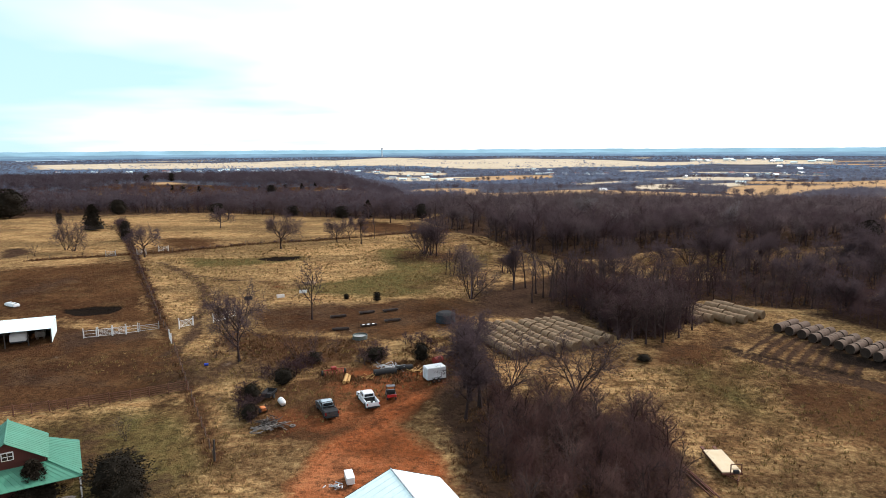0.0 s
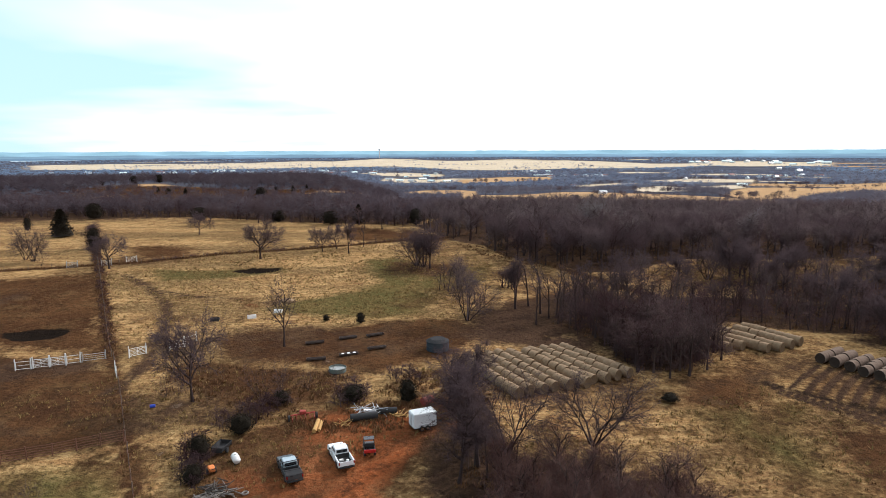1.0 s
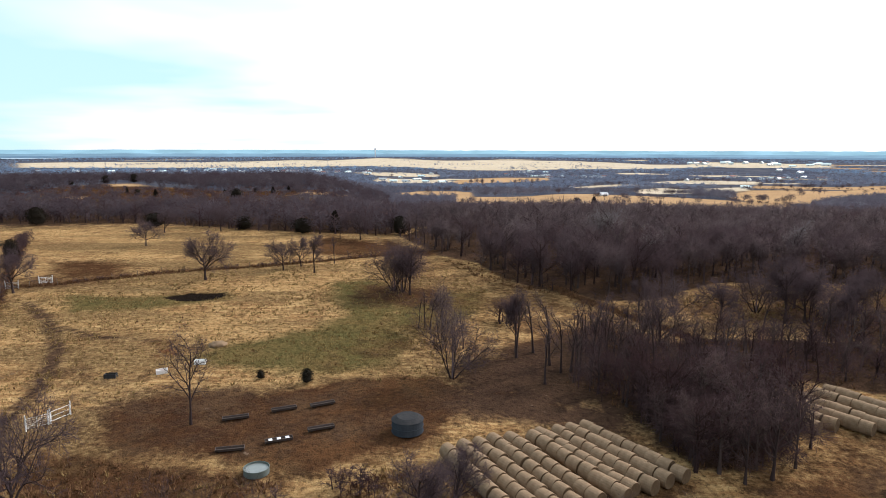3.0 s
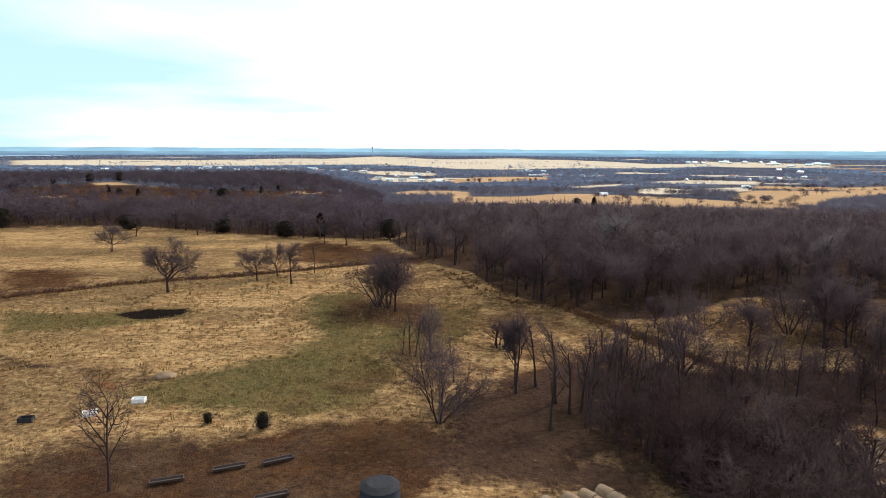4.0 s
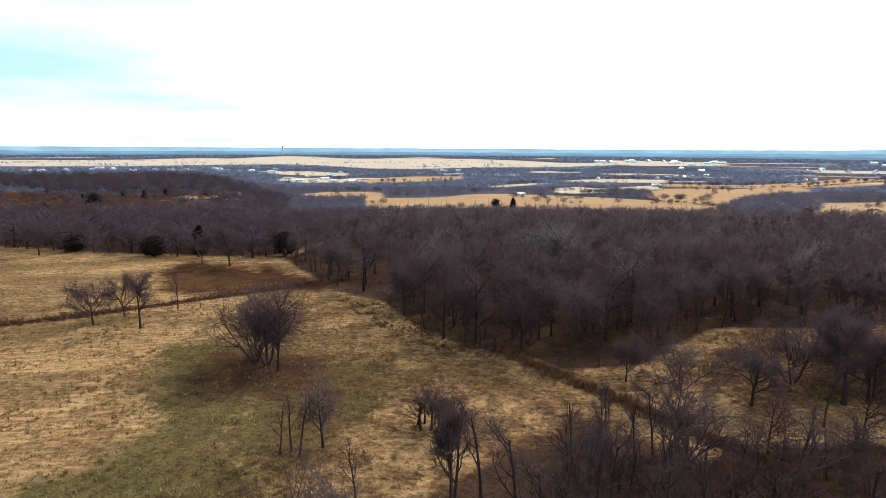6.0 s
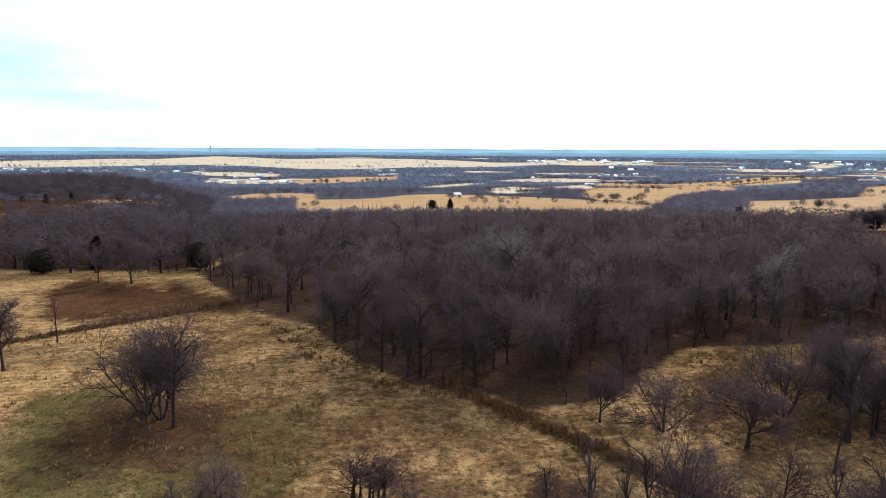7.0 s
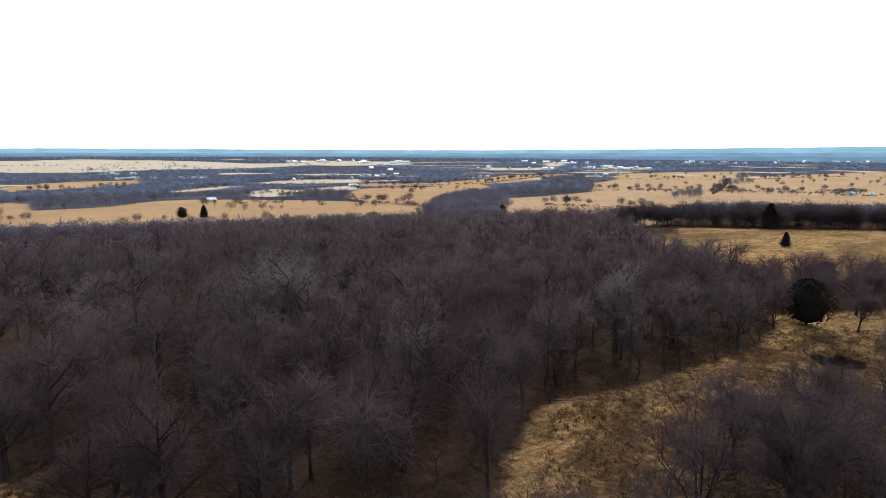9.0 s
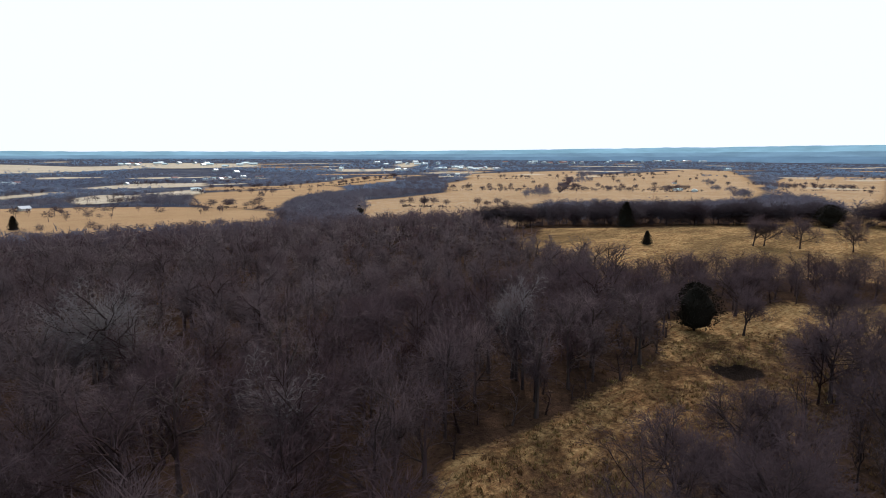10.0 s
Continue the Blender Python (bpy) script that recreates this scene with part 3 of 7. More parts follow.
zone("brown", (-89, 189), (-71, 199), (-66, 186), (-72, 177), (-82, 177), soft=9.0, k=0.7)
zone("litter", (-68, 96), (-58, 95), (-45, 88), (-52, 88), (-64, 89), soft=8.0, k=0.6)
# under the trees
zone("litter", (-330, 300), (-200, 292), (-101, 287), (-55, 265), (-12, 255), (10, 300), (-12, 330), (-330, 330), soft=6.0)
zone("brown", (46, 166), (64, 181), (117, 183), (138, 172), (120, 161), (76, 159), (57, 157), soft=12.0, k=0.6)
WOOD = [(4.4, 217.4), (13.3, 206.8), (18.5, 188), (24, 178.5), (30, 176.5), (36, 171), (44, 170), (51.2, 174.5), (64.2, 184), (81, 181.5), (105.8, 182), (119, 187), (140, 205), (165, 245), (210, 300), (150, 330), (60, 320), (10, 300), (-8, 250)]
THICKET = [(21.3, 130.3), (29.5, 153), (39, 147), (51.5, 149), (72, 147), (90, 135), (84, 122), (66, 125), (54, 131), (46, 127), (43, 114), (36.5, 108.5), (30.5, 109), (27, 121)]
zone("litter", *WOOD, soft=3.0)
zone("litter", *THICKET, soft=3.0)
WOOD2 = [(122, 191), (136, 184), (152, 179), (165, 168), (171, 158), (190, 160), (184, 178), (164, 196), (143, 208), (128, 206)]
zone("litter", *WOOD2, soft=5.0)
COPSE = [(66, 149), (70, 162), (79, 166), (92, 163), (104, 165), (116, 166), (124, 160), (140, 160), (146, 140), (92, 134), (80, 142)]
zone("litter", *COPSE, soft=8.0)
zone("brown", (-12, 182), (4, 180), (6, 168), (-2, 164), (-12, 170), soft=10.0)
zone("brown", (20, 186), (30, 177), (44, 168), (42, 156), (33, 160), (24, 172), soft=10.0, k=0.6)
zone("litter", (5, 86), (16.6, 84), (27, 81), (29, 72), (26, 55), (5, 55), (-0.3, 73.6), soft=4.0)
zone("litter", (0.6, 106.4), (7, 102), (9.3, 88), (7, 79.6), (1, 72.3), (-1.1, 79.3), soft=4.0)

zone("litter", (2, 120), (30, 112), (34, 150), (13, 146), (5, 136), soft=8.0, k=0.8)
zone("litter", (-9, 172), (2, 171), (4, 178), (-5, 182), (-11, 179), soft=7.0, k=0.6)
zone("brown", (-60, 96), (-28, 108), (28, 96), (46, 104), (62, 88), (62, 58), (-4, 58), (-28, 58), (-40, 88), soft=10.0, k=0.42)
zone("brown", (45, 165), (64, 182), (118, 184), (140, 170), (120, 160), (75, 158), (56, 156), soft=8.0, k=0.62)
zone("brown", (-14, 226), (4, 218), (30, 176), (44, 160), (36, 150), (8, 134), (-12, 132), (-8, 150), (-2, 165), (-14, 185), (-8, 205), soft=14.0, k=0.48)
zone("brown", (28, 60), (62, 58), (78, 80), (60, 88), (47, 96), (34, 108), (29, 90), soft=10.0, k=0.52)
zone("litter", (70, 121), (79, 109), (92, 104), (102, 125), (99, 140), (86, 128), soft=5.0)
zone("litter", (-46, 126), (-32, 130), (-10, 128), (4, 128), (6, 116), (-8, 108), (-36, 110), (-46, 116), soft=8.0, k=0.42)
zone("litter", (-50, 98), (-32, 104), (-24, 97), (-26, 90), (-38, 86), soft=8.0, k=0.5)
zone("green", (-35, 88), (-28, 76), (-23, 62), (-30, 60), (-38, 80), soft=6.0, k=0.55)
# dark litter stands here for dimmer light on the near pasture
zone("litter", (-50, 138), (-40, 134), (-24, 128), (-20, 118), (-34, 108), (-48, 118), soft=9.0, k=0.4)
zone("litter", (48, 165), (64, 180), (80, 178), (84, 166), (100, 176), (118, 180), (136, 170), (120, 160), (75, 157), (52, 152), soft=8.0, k=0.5)
zone("litter", (14, 150), (20, 165), (34, 160), (44, 152), (38, 148), (24, 150), soft=8.0, k=0.42)
# likewise round the oaks: less light, painted as litter
zone("litter", (-16, 178), (-2, 182), (6, 174), (2, 164), (-14, 164), soft=8.0, k=0.45)
zone("brown", (30, 104), (46, 115), (62, 117), (60, 108), (50, 100), (44, 90), (32, 96), soft=8.0, k=0.55)
zone("litter", (28, 104), (40, 106), (48, 112), (46, 102), (36, 98), soft=8.0, k=0.4)
zone("brown", (6, 97), (30, 92), (60, 86), (74, 98), (64, 120), (48, 118), (34, 106), (27, 118), (8, 121), soft=8.0, k=0.56)
zone("litter", (30, 106), (44, 108), (52, 114), (62, 118), (64, 112), (50, 104), (36, 100), soft=6.0, k=0.42)
ZZ = ground(XX, YY)
near_k = np.clip((300 - far_s) / 80, 0, 1)
bumps = np.zeros(XX.shape)
for i in range(len(GY)):
    if GY[i] > 50 and GY[i] < 310:
        for j in range(len(GX)):
            if abs(GX[j]) < 160:
                bumps[i, j] = noise.noise((GX[j] * 0.35, GY[i] * 0.35, 0)) * 0.12
ZZ = ZZ + near_k * bumps
for px, py, pr in ((-44, 172, 5.0), (-69, 123, 5.5), (110, 173.6, 4.0)):
    ZZ = ZZ - 0.8 * np.clip(1.2 - np.hypot(XX - px, 1.6 * (YY - py)) / pr, 0, 1)
ny, nx = XX.shape
idx = np.arange(ny * nx).reshape(ny, nx)
quads = np.stack([idx[:-1, :-1], idx[:-1, 1:], idx[1:, 1:], idx[1:, :-1]], -1).reshape(-1, 4)
me = solid("ground", np.stack([XX, YY, ZZ], -1).reshape(-1, 3), quads, [M_GROUND])
for name, cols in (("zone_a", ("green", "brown", "red")), ("zone_b", ("litter", "orange", "tan")), ("zone_c", ("mud", "hazy_heath", "scrub"))):
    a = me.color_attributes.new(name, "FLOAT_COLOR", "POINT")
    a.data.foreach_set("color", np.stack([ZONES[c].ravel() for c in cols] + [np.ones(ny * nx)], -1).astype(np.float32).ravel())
me.polygons.foreach_set("use_smooth", [True] * len(me.polygons))
tagged(new("ground", me), "rolling winter pasture with straw grass, bare red soil and leaf litter", "ground", kind="structure")

# ---- bare trees ----
def cross(a, b):
    return np.array((a[1] * b[2] - a[2] * b[1], a[2] * b[0] - a[0] * b[2], a[0] * b[1] - a[1] * b[0]))


def perp(d):
    a = cross(d, (0.0, 0.0, 1.0) if abs(d[2]) < 0.9 else (1.0, 0.0, 0.0))
    return a / math.sqrt(a[0] * a[0] + a[1] * a[1] + a[2] * a[2])


def turned(d, angle, rng):
    a = perp(d)
    b = cross(d, a)
    f = rng.uniform(0, 2 * math.pi)
    v = d * math.cos(angle) + (a * math.cos(f) + b * math.sin(f)) * math.sin(angle)
    return v / np.linalg.norm(v)


class Wood:
    """Collects tapered limbs and thin twigs of one tree."""

    def __init__(self, seed):
        self.rng = np.random.default_rng(seed)
        self.v, self.f, self.tv = [], [], []
        self.count = 0

    def limb(self, pts, radii, sides):
        rows = []
        for i, p in enumerate(pts):
            d = pts[min(i + 1, len(pts) - 1)] - pts[max(i - 1, 0)]
            d = d / max(1e-6, np.linalg.norm(d))
            a = perp(d)
            b = cross(d, a)
            rows.append([p + radii[i] * (a * math.cos(2 * math.pi * k / sides) + b * math.sin(2 * math.pi * k / sides)) for k in range(sides)])
        base = self.count
        for r in rows:
            self.v.extend(r)
        self.count += len(rows) * sides
        for i in range(len(rows) - 1):
            for k in range(sides):
                a, b = base + i * sides + k, base + i * sides + (k + 1) % sides
                self.f.append((a, b, b + sides))
                self.f.append((a, b + sides, a + sides))

    def twig(self, p, d, length, width):
        side = cross(d, self.rng.normal(size=3))
        side = side / max(1e-6, np.linalg.norm(side)) * width / 2
        self.tv.append((p - side, p + side, p + d * length))

    def grow(self, p, d, length, radius, level, plan):
        kids, angle, ratio, wander, rise, segs, sides = plan[level][:7]
        rng = self.rng
        pts, step = [np.array(p, float)], length / segs
        d = np.array(d, float)
        for _ in range(segs):
            d = d + rng.normal(size=3) * wander + np.array((0, 0, rise))
            d = d / np.linalg.norm(d)
            pts.append(pts[-1] + d * step)
        tip = 0.35 if level < len(plan) - 1 else 0.2
        radii = [radius * (1 - (1 - tip) * i / segs) for i in range(segs + 1)]
        if level == 0:
            radii[0] *= 1.5
        self.limb(pts, radii, sides)
        last = level == len(plan) - 1
        lo = plan[level][7]
        for i in range(kids):
            u = lo + (1 - lo) * ((i + rng.uniform(0.2, 0.8)) / kids)
            q = u * segs
            j = min(int(q), segs - 1)
            at = pts[j] + (pts[j + 1] - pts[j]) * (q - j)
            dd = (pts[j + 1] - pts[j]) / step
            nd = turned(dd, radians(angle * rng.uniform(0.6, 1.3)), rng)
            if last:
                size = ratio * rng.uniform(0.5, 1.3)
                self.twig(at, nd, size, plan[level][8])
                for _ in range(plan[level][9] if len(plan[level]) > 9 else 0):
                    u2 = rng.uniform(0.2, 0.95)
                    self.twig(at + nd * size * u2, turned(nd, radians(rng.uniform(25, 60)), rng), size * 0.42, plan[level][8] * 0.8)
            else:
                k = rng.uniform(0.75, 1.2) * (1.12 - 0.45 * u)
                self.grow(at, nd, length * ratio * k, max(0.012, radius * (0.62 - 0.25 * u)), level + 1, plan)

    def arrays(self):
        t = np.array(self.tv).reshape(-1, 3)
        return np.array(self.v), np.array(self.f), t, np.arange(len(t)).reshape(-1, 3)


def sized(arrays, height):
    """Scales a grown tree to its height."""
    v, f, tv, tf = arrays
    k = height / max(np.percentile(tv[:, 2], 99.5), v[:, 2].max())
    return v * k, f, tv * k, tf


def grow_tree(seed, height, kind="broad", detail=1.0):
    w = Wood(seed)
    r = w.rng
    if kind == "broad":        # spreading oak, a short bole
        plan = [(8, 50, 1.2, 0.06, 0.02, 4, 6, 0.45), (6, 42, 0.66, 0.12, 0.035, 5, 4, 0.2), (5, 42, 0.62, 0.15, 0.03, 4, 3, 0.15), (int(10 * detail), 42, 0.75, 0.16, 0.02, 2, 3, 0.05, 0.024, 3)]
        trunk = height * 0.33
    elif kind == "tall":       # drawn-up woodland stem
        plan = [(9, 38, 0.45, 0.035, 0.02, 6, 5, 0.38), (5, 42, 0.64, 0.12, 0.05, 4, 4, 0.2), (5, 42, 0.62, 0.15, 0.04, 3, 3, 0.15), (int(9 * detail), 42, 0.65, 0.16, 0.02, 2, 3, 0.05, 0.024, 3)]
        trunk = height * 0.68
    elif kind == "snag":       # thin, few limbs
        plan = [(6, 30, 0.42, 0.05, 0.02, 6, 5, 0.4), (5, 38, 0.55, 0.14, 0.05, 4, 3, 0.3), (int(9 * detail), 40, 0.55, 0.16, 0.03, 3, 3, 0.15, 0.022, 4)]
        trunk = height * 0.78
    elif kind == "wood":       # lighter build for the closed wood
        plan = [(9, 48, 0.55, 0.04, 0.02, 3, 4, 0.28), (4, 46, 0.66, 0.14, 0.04, 2, 3, 0.2), (int(26 * detail), 46, 0.95, 0.2, 0.02, 1, 3, 0.02, 0.045, 2)]
        trunk = height * 0.62
    elif kind == "fine":       # closed wood near the eye: limbs, then sprays of short twigs
        plan = [(9, 48, 0.56, 0.04, 0.02, 4, 4, 0.28), (5, 44, 0.66, 0.13, 0.04, 3, 3, 0.15), (int(7 * detail), 44, 0.95, 0.16, 0.03, 2, 3, 0.05, 0.032, 5)]
        trunk = height * 0.62
    elif kind == "far":
        plan = [(8, 58, 0.72, 0.05, 0.02, 2, 3, 0.15), (int(26 * detail), 52, 1.5, 0.25, 0.02, 1, 3, 0.02, 0.15)]
        trunk = height * 0.5
    elif kind == "multi":      # several stems from one stool, limbs from low down
        plan = [(8, 46, 0.66, 0.11, 0.012, 5, 5, 0.25), (6, 42, 0.62, 0.14, 0.03, 4, 3, 0.15), (int(9 * detail), 44, 0.8, 0.16, 0.02, 2, 3, 0.05, 0.022, 4)]
        for i in range(5):
            f = 2 * math.pi * (i + r.uniform(-0.3, 0.3)) / 5
            lean = radians(r.uniform(8, 52))
            w.grow((0.25 * math.cos(f), 0.25 * math.sin(f), -0.2), (math.cos(f) * math.sin(lean), math.sin(f) * math.sin(lean), math.cos(lean)), height * r.uniform(0.55, 0.8), height * 0.011, 0, plan)
        return sized(w.arrays(), height)
    else:                      # shrub: several stems from the ground
        plan = [(5, 35, 0.6, 0.10, 0.03, 3, 3, 0.2), (int(12 * detail), 40, 0.7, 0.2, 0.02, 2, 3, 0.1, 0.03)]
        for _ in range(9):
            w.grow((r.normal() * 0.25, r.normal() * 0.25, 0), turned(np.array((0, 0, 1.0)), radians(r.uniform(5, 45)), r), height * 0.6, 0.035, 0, plan)
        return sized(w.arrays(), height)
    w.grow((0, 0, -0.3), (r.normal() * 0.03, r.normal() * 0.03, 1), trunk, height * 0.017, 0, plan)
    return sized(w.arrays(), height)


TREE_MESH = {}


def tree_meshes(kind, variant, pale=False):
    key = (kind, variant, pale)
    if key not in TREE_MESH:
        v, f, tv, tf = grow_tree(100 + 17 * variant + len(kind), 10.0, kind)
        m = M_PALE if pale else M_TWIG
        TREE_MESH[key] = (solid("trunk", v, f, [M_BARK]), solid("crown", tv, tf, [m]))
        for me, c in zip(TREE_MESH[key], (len(v), len(tv))):
            me.attributes.new("tone", "FLOAT", "POINT").data.foreach_set("value", np.full(c, 0.5, np.float32))
    return TREE_MESH[key]


def tree(name, label, x, y, height, kind="broad", variant=0, turn=0.0, pale=False, wide=1.0, group="pasture trees"):
    top = tagged(new(name), label, "tree" if name != "shrub" else "shrub", group)
    top.matrix_world = pose(x, y, gz(x, y), 0, 0, turn) @ Matrix.Diagonal((height / 10 * wide, height / 10 * wide, height / 10, 1))
    for n, m in zip(("trunk", "crown"), tree_meshes(kind, variant, pale)):
        new(n, m).parent = top
    return top


def scatter(poly, spacing, rng, keep=lambda x, y: True):
    p = np.array(poly)
    lo, hi = p.min(0), p.max(0)
    out = []
    gx, gy = np.meshgrid(np.arange(lo[0], hi[0], spacing), np.arange(lo[1], hi[1], spacing))
    gx, gy = gx.ravel() + rng.uniform(-0.45, 0.45, gx.size) * spacing, gy.ravel() + rng.uniform(-0.45, 0.45, gy.size) * spacing
    ok = inside(gx, gy, poly, 0.1) > 0.5
    return [(a, b) for a, b in zip(gx[ok], gy[ok]) if keep(a, b)]


def wood_height(x, y):
    """The wood grows lower away from the crest and towards the east."""
    return 1 - 0.2 * min(1, max(0, (y - 200) / 30)) - 0.15 * min(1, max(0, (x - 70) / 50))


def forest(name, label, spots, kinds, heights, mats, rng, wide=(0.85, 1.2)):
    """Many bare trees joined into one object; kinds are (kind, seed, detail, material index)."""
    models = []
    for kind, seed, detail, mi in kinds:
        v, f, tv, tf = grow_tree(seed, 10.0, kind, detail)
        models.append((np.concatenate([v, tv]), np.concatenate([f, tf + len(v)]), np.concatenate([np.zeros(len(f), int), np.full(len(tf), mi)])))
    V, F, I, T, n = [], [], [], [], 0
    for x, y in spots:
        v, f, mi = models[rng.integers(len(models))]
        a, h = rng.uniform(0, 2 * math.pi), rng.uniform(*heights)
        if name == "bare_wood":
            h *= wood_height(x, y)
        s = h / 10 * rng.uniform(*wide)
        c, q = math.cos(a) * s, math.sin(a) * s
        V.append(np.stack([v[:, 0] * c - v[:, 1] * q + x, v[:, 0] * q + v[:, 1] * c + y, v[:, 2] * h / 10 + gz(x, y)], -1))
        F.append(f + n)
        I.append(mi)
        T.append(np.full(len(v), rng.uniform()))
        n += len(v)
    me = solid(name, np.concatenate(V), np.concatenate(F), mats, np.concatenate(I))
    me.attributes.new("tone", "FLOAT", "POINT").data.foreach_set("value", np.concatenate(T).astype(np.float32))
    return tagged(new(name, me), label, "trees", kind="stuff")


rw = np.random.default_rng(5)
near_wood = scatter(WOOD, 5.0, rw)
near = [s for s in near_wood if s[1] < 212 and s[0] < 125]
front = [s for s in near_wood if s not in near and math.hypot(s[0] - 40, s[1] - 150) < 135 and rw.uniform() < 0.75]
back = [s for s in near_wood if math.hypot(s[0] - 40, s[1] - 150) >= 135]
WOODKINDS = [("wood", 11, 0.2, 1), ("wood", 12, 0.22, 1), ("wood", 13, 0.18, 1), ("wood", 14, 0.2, 1), ("wood", 15, 0.18, 1)]
forest("bare_wood", "leafless purple-brown oak wood at the pasture's edge", near, [("fine", 71, 0.58, 1), ("fine", 72, 0.6, 1), ("fine", 73, 0.58, 1), ("fine", 74, 0.6, 1), ("fine", 75, 0.58, 1)], (8.0, 12.5), [M_BARK, M_TWIG], rw, (0.8, 1.15))
# the farther trees carry the haze-lightened twig colour
forest("bare_wood", "leafless purple-brown oak wood on a low rise", front, WOODKINDS, (9.0, 13.0), [M_BARK, M_TWIG_HAZED], rw)
forest("bare_wood", "leafless purple-brown oak wood behind the pasture", back, [("far", 21, 0.6, 1), ("far", 22, 0.5, 1), ("far", 23, 0.55, 1)], (9.0, 13.0), [M_BARK, M_TWIG_HAZED], rw)
forest("thicket", "dense leafless thicket beside the stacked hay", scatter(THICKET, 3.6, rw), [("fine", 31, 0.3, 1), ("fine", 32, 0.3, 1), ("snag", 33, 0.6, 1), ("snag", 34, 0.6, 1)], (4.5, 9.0), [M_BARK, M_THICKET], rw)
rear = scatter([(-330, 300), (-200, 290), (-101, 284), (-55, 262), (-12, 252), (10, 300), (60, 320), (150, 330), (215, 300), (250, 318), (190, 375), (60, 400), (-40, 400), (-60, 350), (-120, 345), (-330, 345)], 6.4, rw)
forest("bare_wood", "leafless wood along the far side of the pasture", rear, [("far", 24, 0.24, 1), ("far", 25, 0.2, 1), ("far", 26, 0.22, 1)], (6.5, 11.0), [M_THICKET, M_THICKET], rw)


def blocks_field(xs, ys, h):
    """True where a tree of that height stands in an open field or would hide the front of one."""
    r = np.hypot(xs, ys)
    out = np.zeros(len(xs), bool)
    for f in FIELDS[:-1]:
        for push in (0.0, 0.5, 1.0):
            q = 1 + push * h / 62
            out |= inside(xs * q, ys * q, f, 1.0) > 0.5
    return out


def puffs(name, label, spots, heights, mat, rng, count, leaf, wide=(0.8, 1.2), low=0.30, slim=0.34, lower=lambda x, y: 1.0):
    """Bare trees seen from afar: a stem and a loose crown of many small slips of twig, joined."""
    p = np.array([(x, y, gz(x, y)) for x, y in spots])
    n = len(p)
    h = rng.uniform(*heights, n) * np.array([lower(x, y) for x, y in spots])
    w = h * rng.uniform(*wide, n) / 2
    i = np.repeat(np.arange(n), count)
    d = rng.normal(size=(n * count, 3))
    d /= np.linalg.norm(d, axis=1)[:, None]
    lump = 1 + 0.28 * np.sin(3.1 * d[:, 0] + 7.0 * i) * np.cos(2.7 * d[:, 1] + 3.0 * i + 2.0 * d[:, 2])
    reach = rng.uniform(0.35, 1.0, n * count) ** 0.6 * lump
    root = d * rng.uniform(0.25, 0.7, n * count)[:, None] + rng.normal(size=d.shape) * 0.16

    def crown(q, k):
        return p[i] + np.stack([q[:, 0] * w[i] * k, q[:, 1] * w[i] * k, h[i] * (0.5 + low / 2 + q[:, 2] * k * (0.5 - low / 2))], -1)
    tip, base = crown(d + rng.normal(size=d.shape) * 0.08, reach), crown(root, reach)
    side = np.cross(tip - base, rng.normal(size=d.shape))
    side /= np.maximum(1e-6, np.linalg.norm(side, axis=1))[:, None]
    side *= (rng.uniform(0.6, 1.4, n * count) * leaf * slim * h[i])[:, None]
    v = np.stack([base - side, base + side, tip], 1).reshape(-1, 3)
    a = rng.uniform(0, math.pi, n)
    off = np.stack([np.cos(a), np.sin(a), np.zeros(n)], -1) * (0.022 * h)[:, None]
    stem = np.stack([p - off - (0, 0, 0.4), p + off - (0, 0, 0.4), p + np.stack([0 * h, 0 * h, h * 0.8], -1)], 1).reshape(-1, 3)
    v = np.concatenate([v, stem])
    tone = np.clip(rng.normal(0.45, 0.2, n), 0, 1)
    me = solid(name, v, np.arange(len(v)).reshape(-1, 3), [mat])
    me.attributes.new("tone", "FLOAT", "POINT").data.foreach_set("value", np.repeat(np.concatenate([tone[i], tone]), 3).astype(np.float32))
    return tagged(new(name, me), label, "trees", kind="stuff")


def far_spots(r0, r1, share, rng, keep):
    """Spots over the wooded parts of the plain, wider apart with distance; open drifts are left out."""
    A, R = [], []
    r = r0
    while r < r1:
        step = max(6.5, r / share)
        a = np.arange(-47, 95, math.degrees(step / r))
        A.append(np.radians(a + rng.uniform(-0.5, 0.5, len(a)) * math.degrees(step / r)))
        R.append(r + rng.uniform(-0.6, 0.6, len(a)) * step)
        r += step
    A, R = np.concatenate(A), np.concatenate(R)
    xs, ys = R * np.sin(A), R * np.cos(A)
    ok = ~blocks_field(xs, ys, 7.0)
    scrub = inside(xs, ys, FIELDS[-1], 1.0) > 0.5
    ok &= ~scrub | (rng.uniform(size=len(xs)) < 0.12)
    k = 0.004 if r0 < 900 else 0.0018
    drift = np.array([noise.noise((x * k, y * k * 0.6, 3)) for x, y in zip(xs, ys)])
    ok &= drift > keep
    return list(zip(xs[ok], ys[ok]))


forest("thicket", "dense dark leafless thicket in front of stacked hay", scatter([(28, 112), (31, 107), (38, 106), (45, 112), (47, 122), (40, 129), (29, 126)], 3.0, rw), [("fine", 38, 0.58, 1), ("fine", 39, 0.58, 1)], (6.0, 10.0), [M_BARK, M_THICKET], rw)


def rim(poly, depth, spacing, rng):
    """Spots along the inner edge of a polygon."""
    s = np.array(scatter(poly, spacing, rng))
    return [tuple(q) for q in s[inside(s[:, 0], s[:, 1], poly, 2 * depth) < 1]]


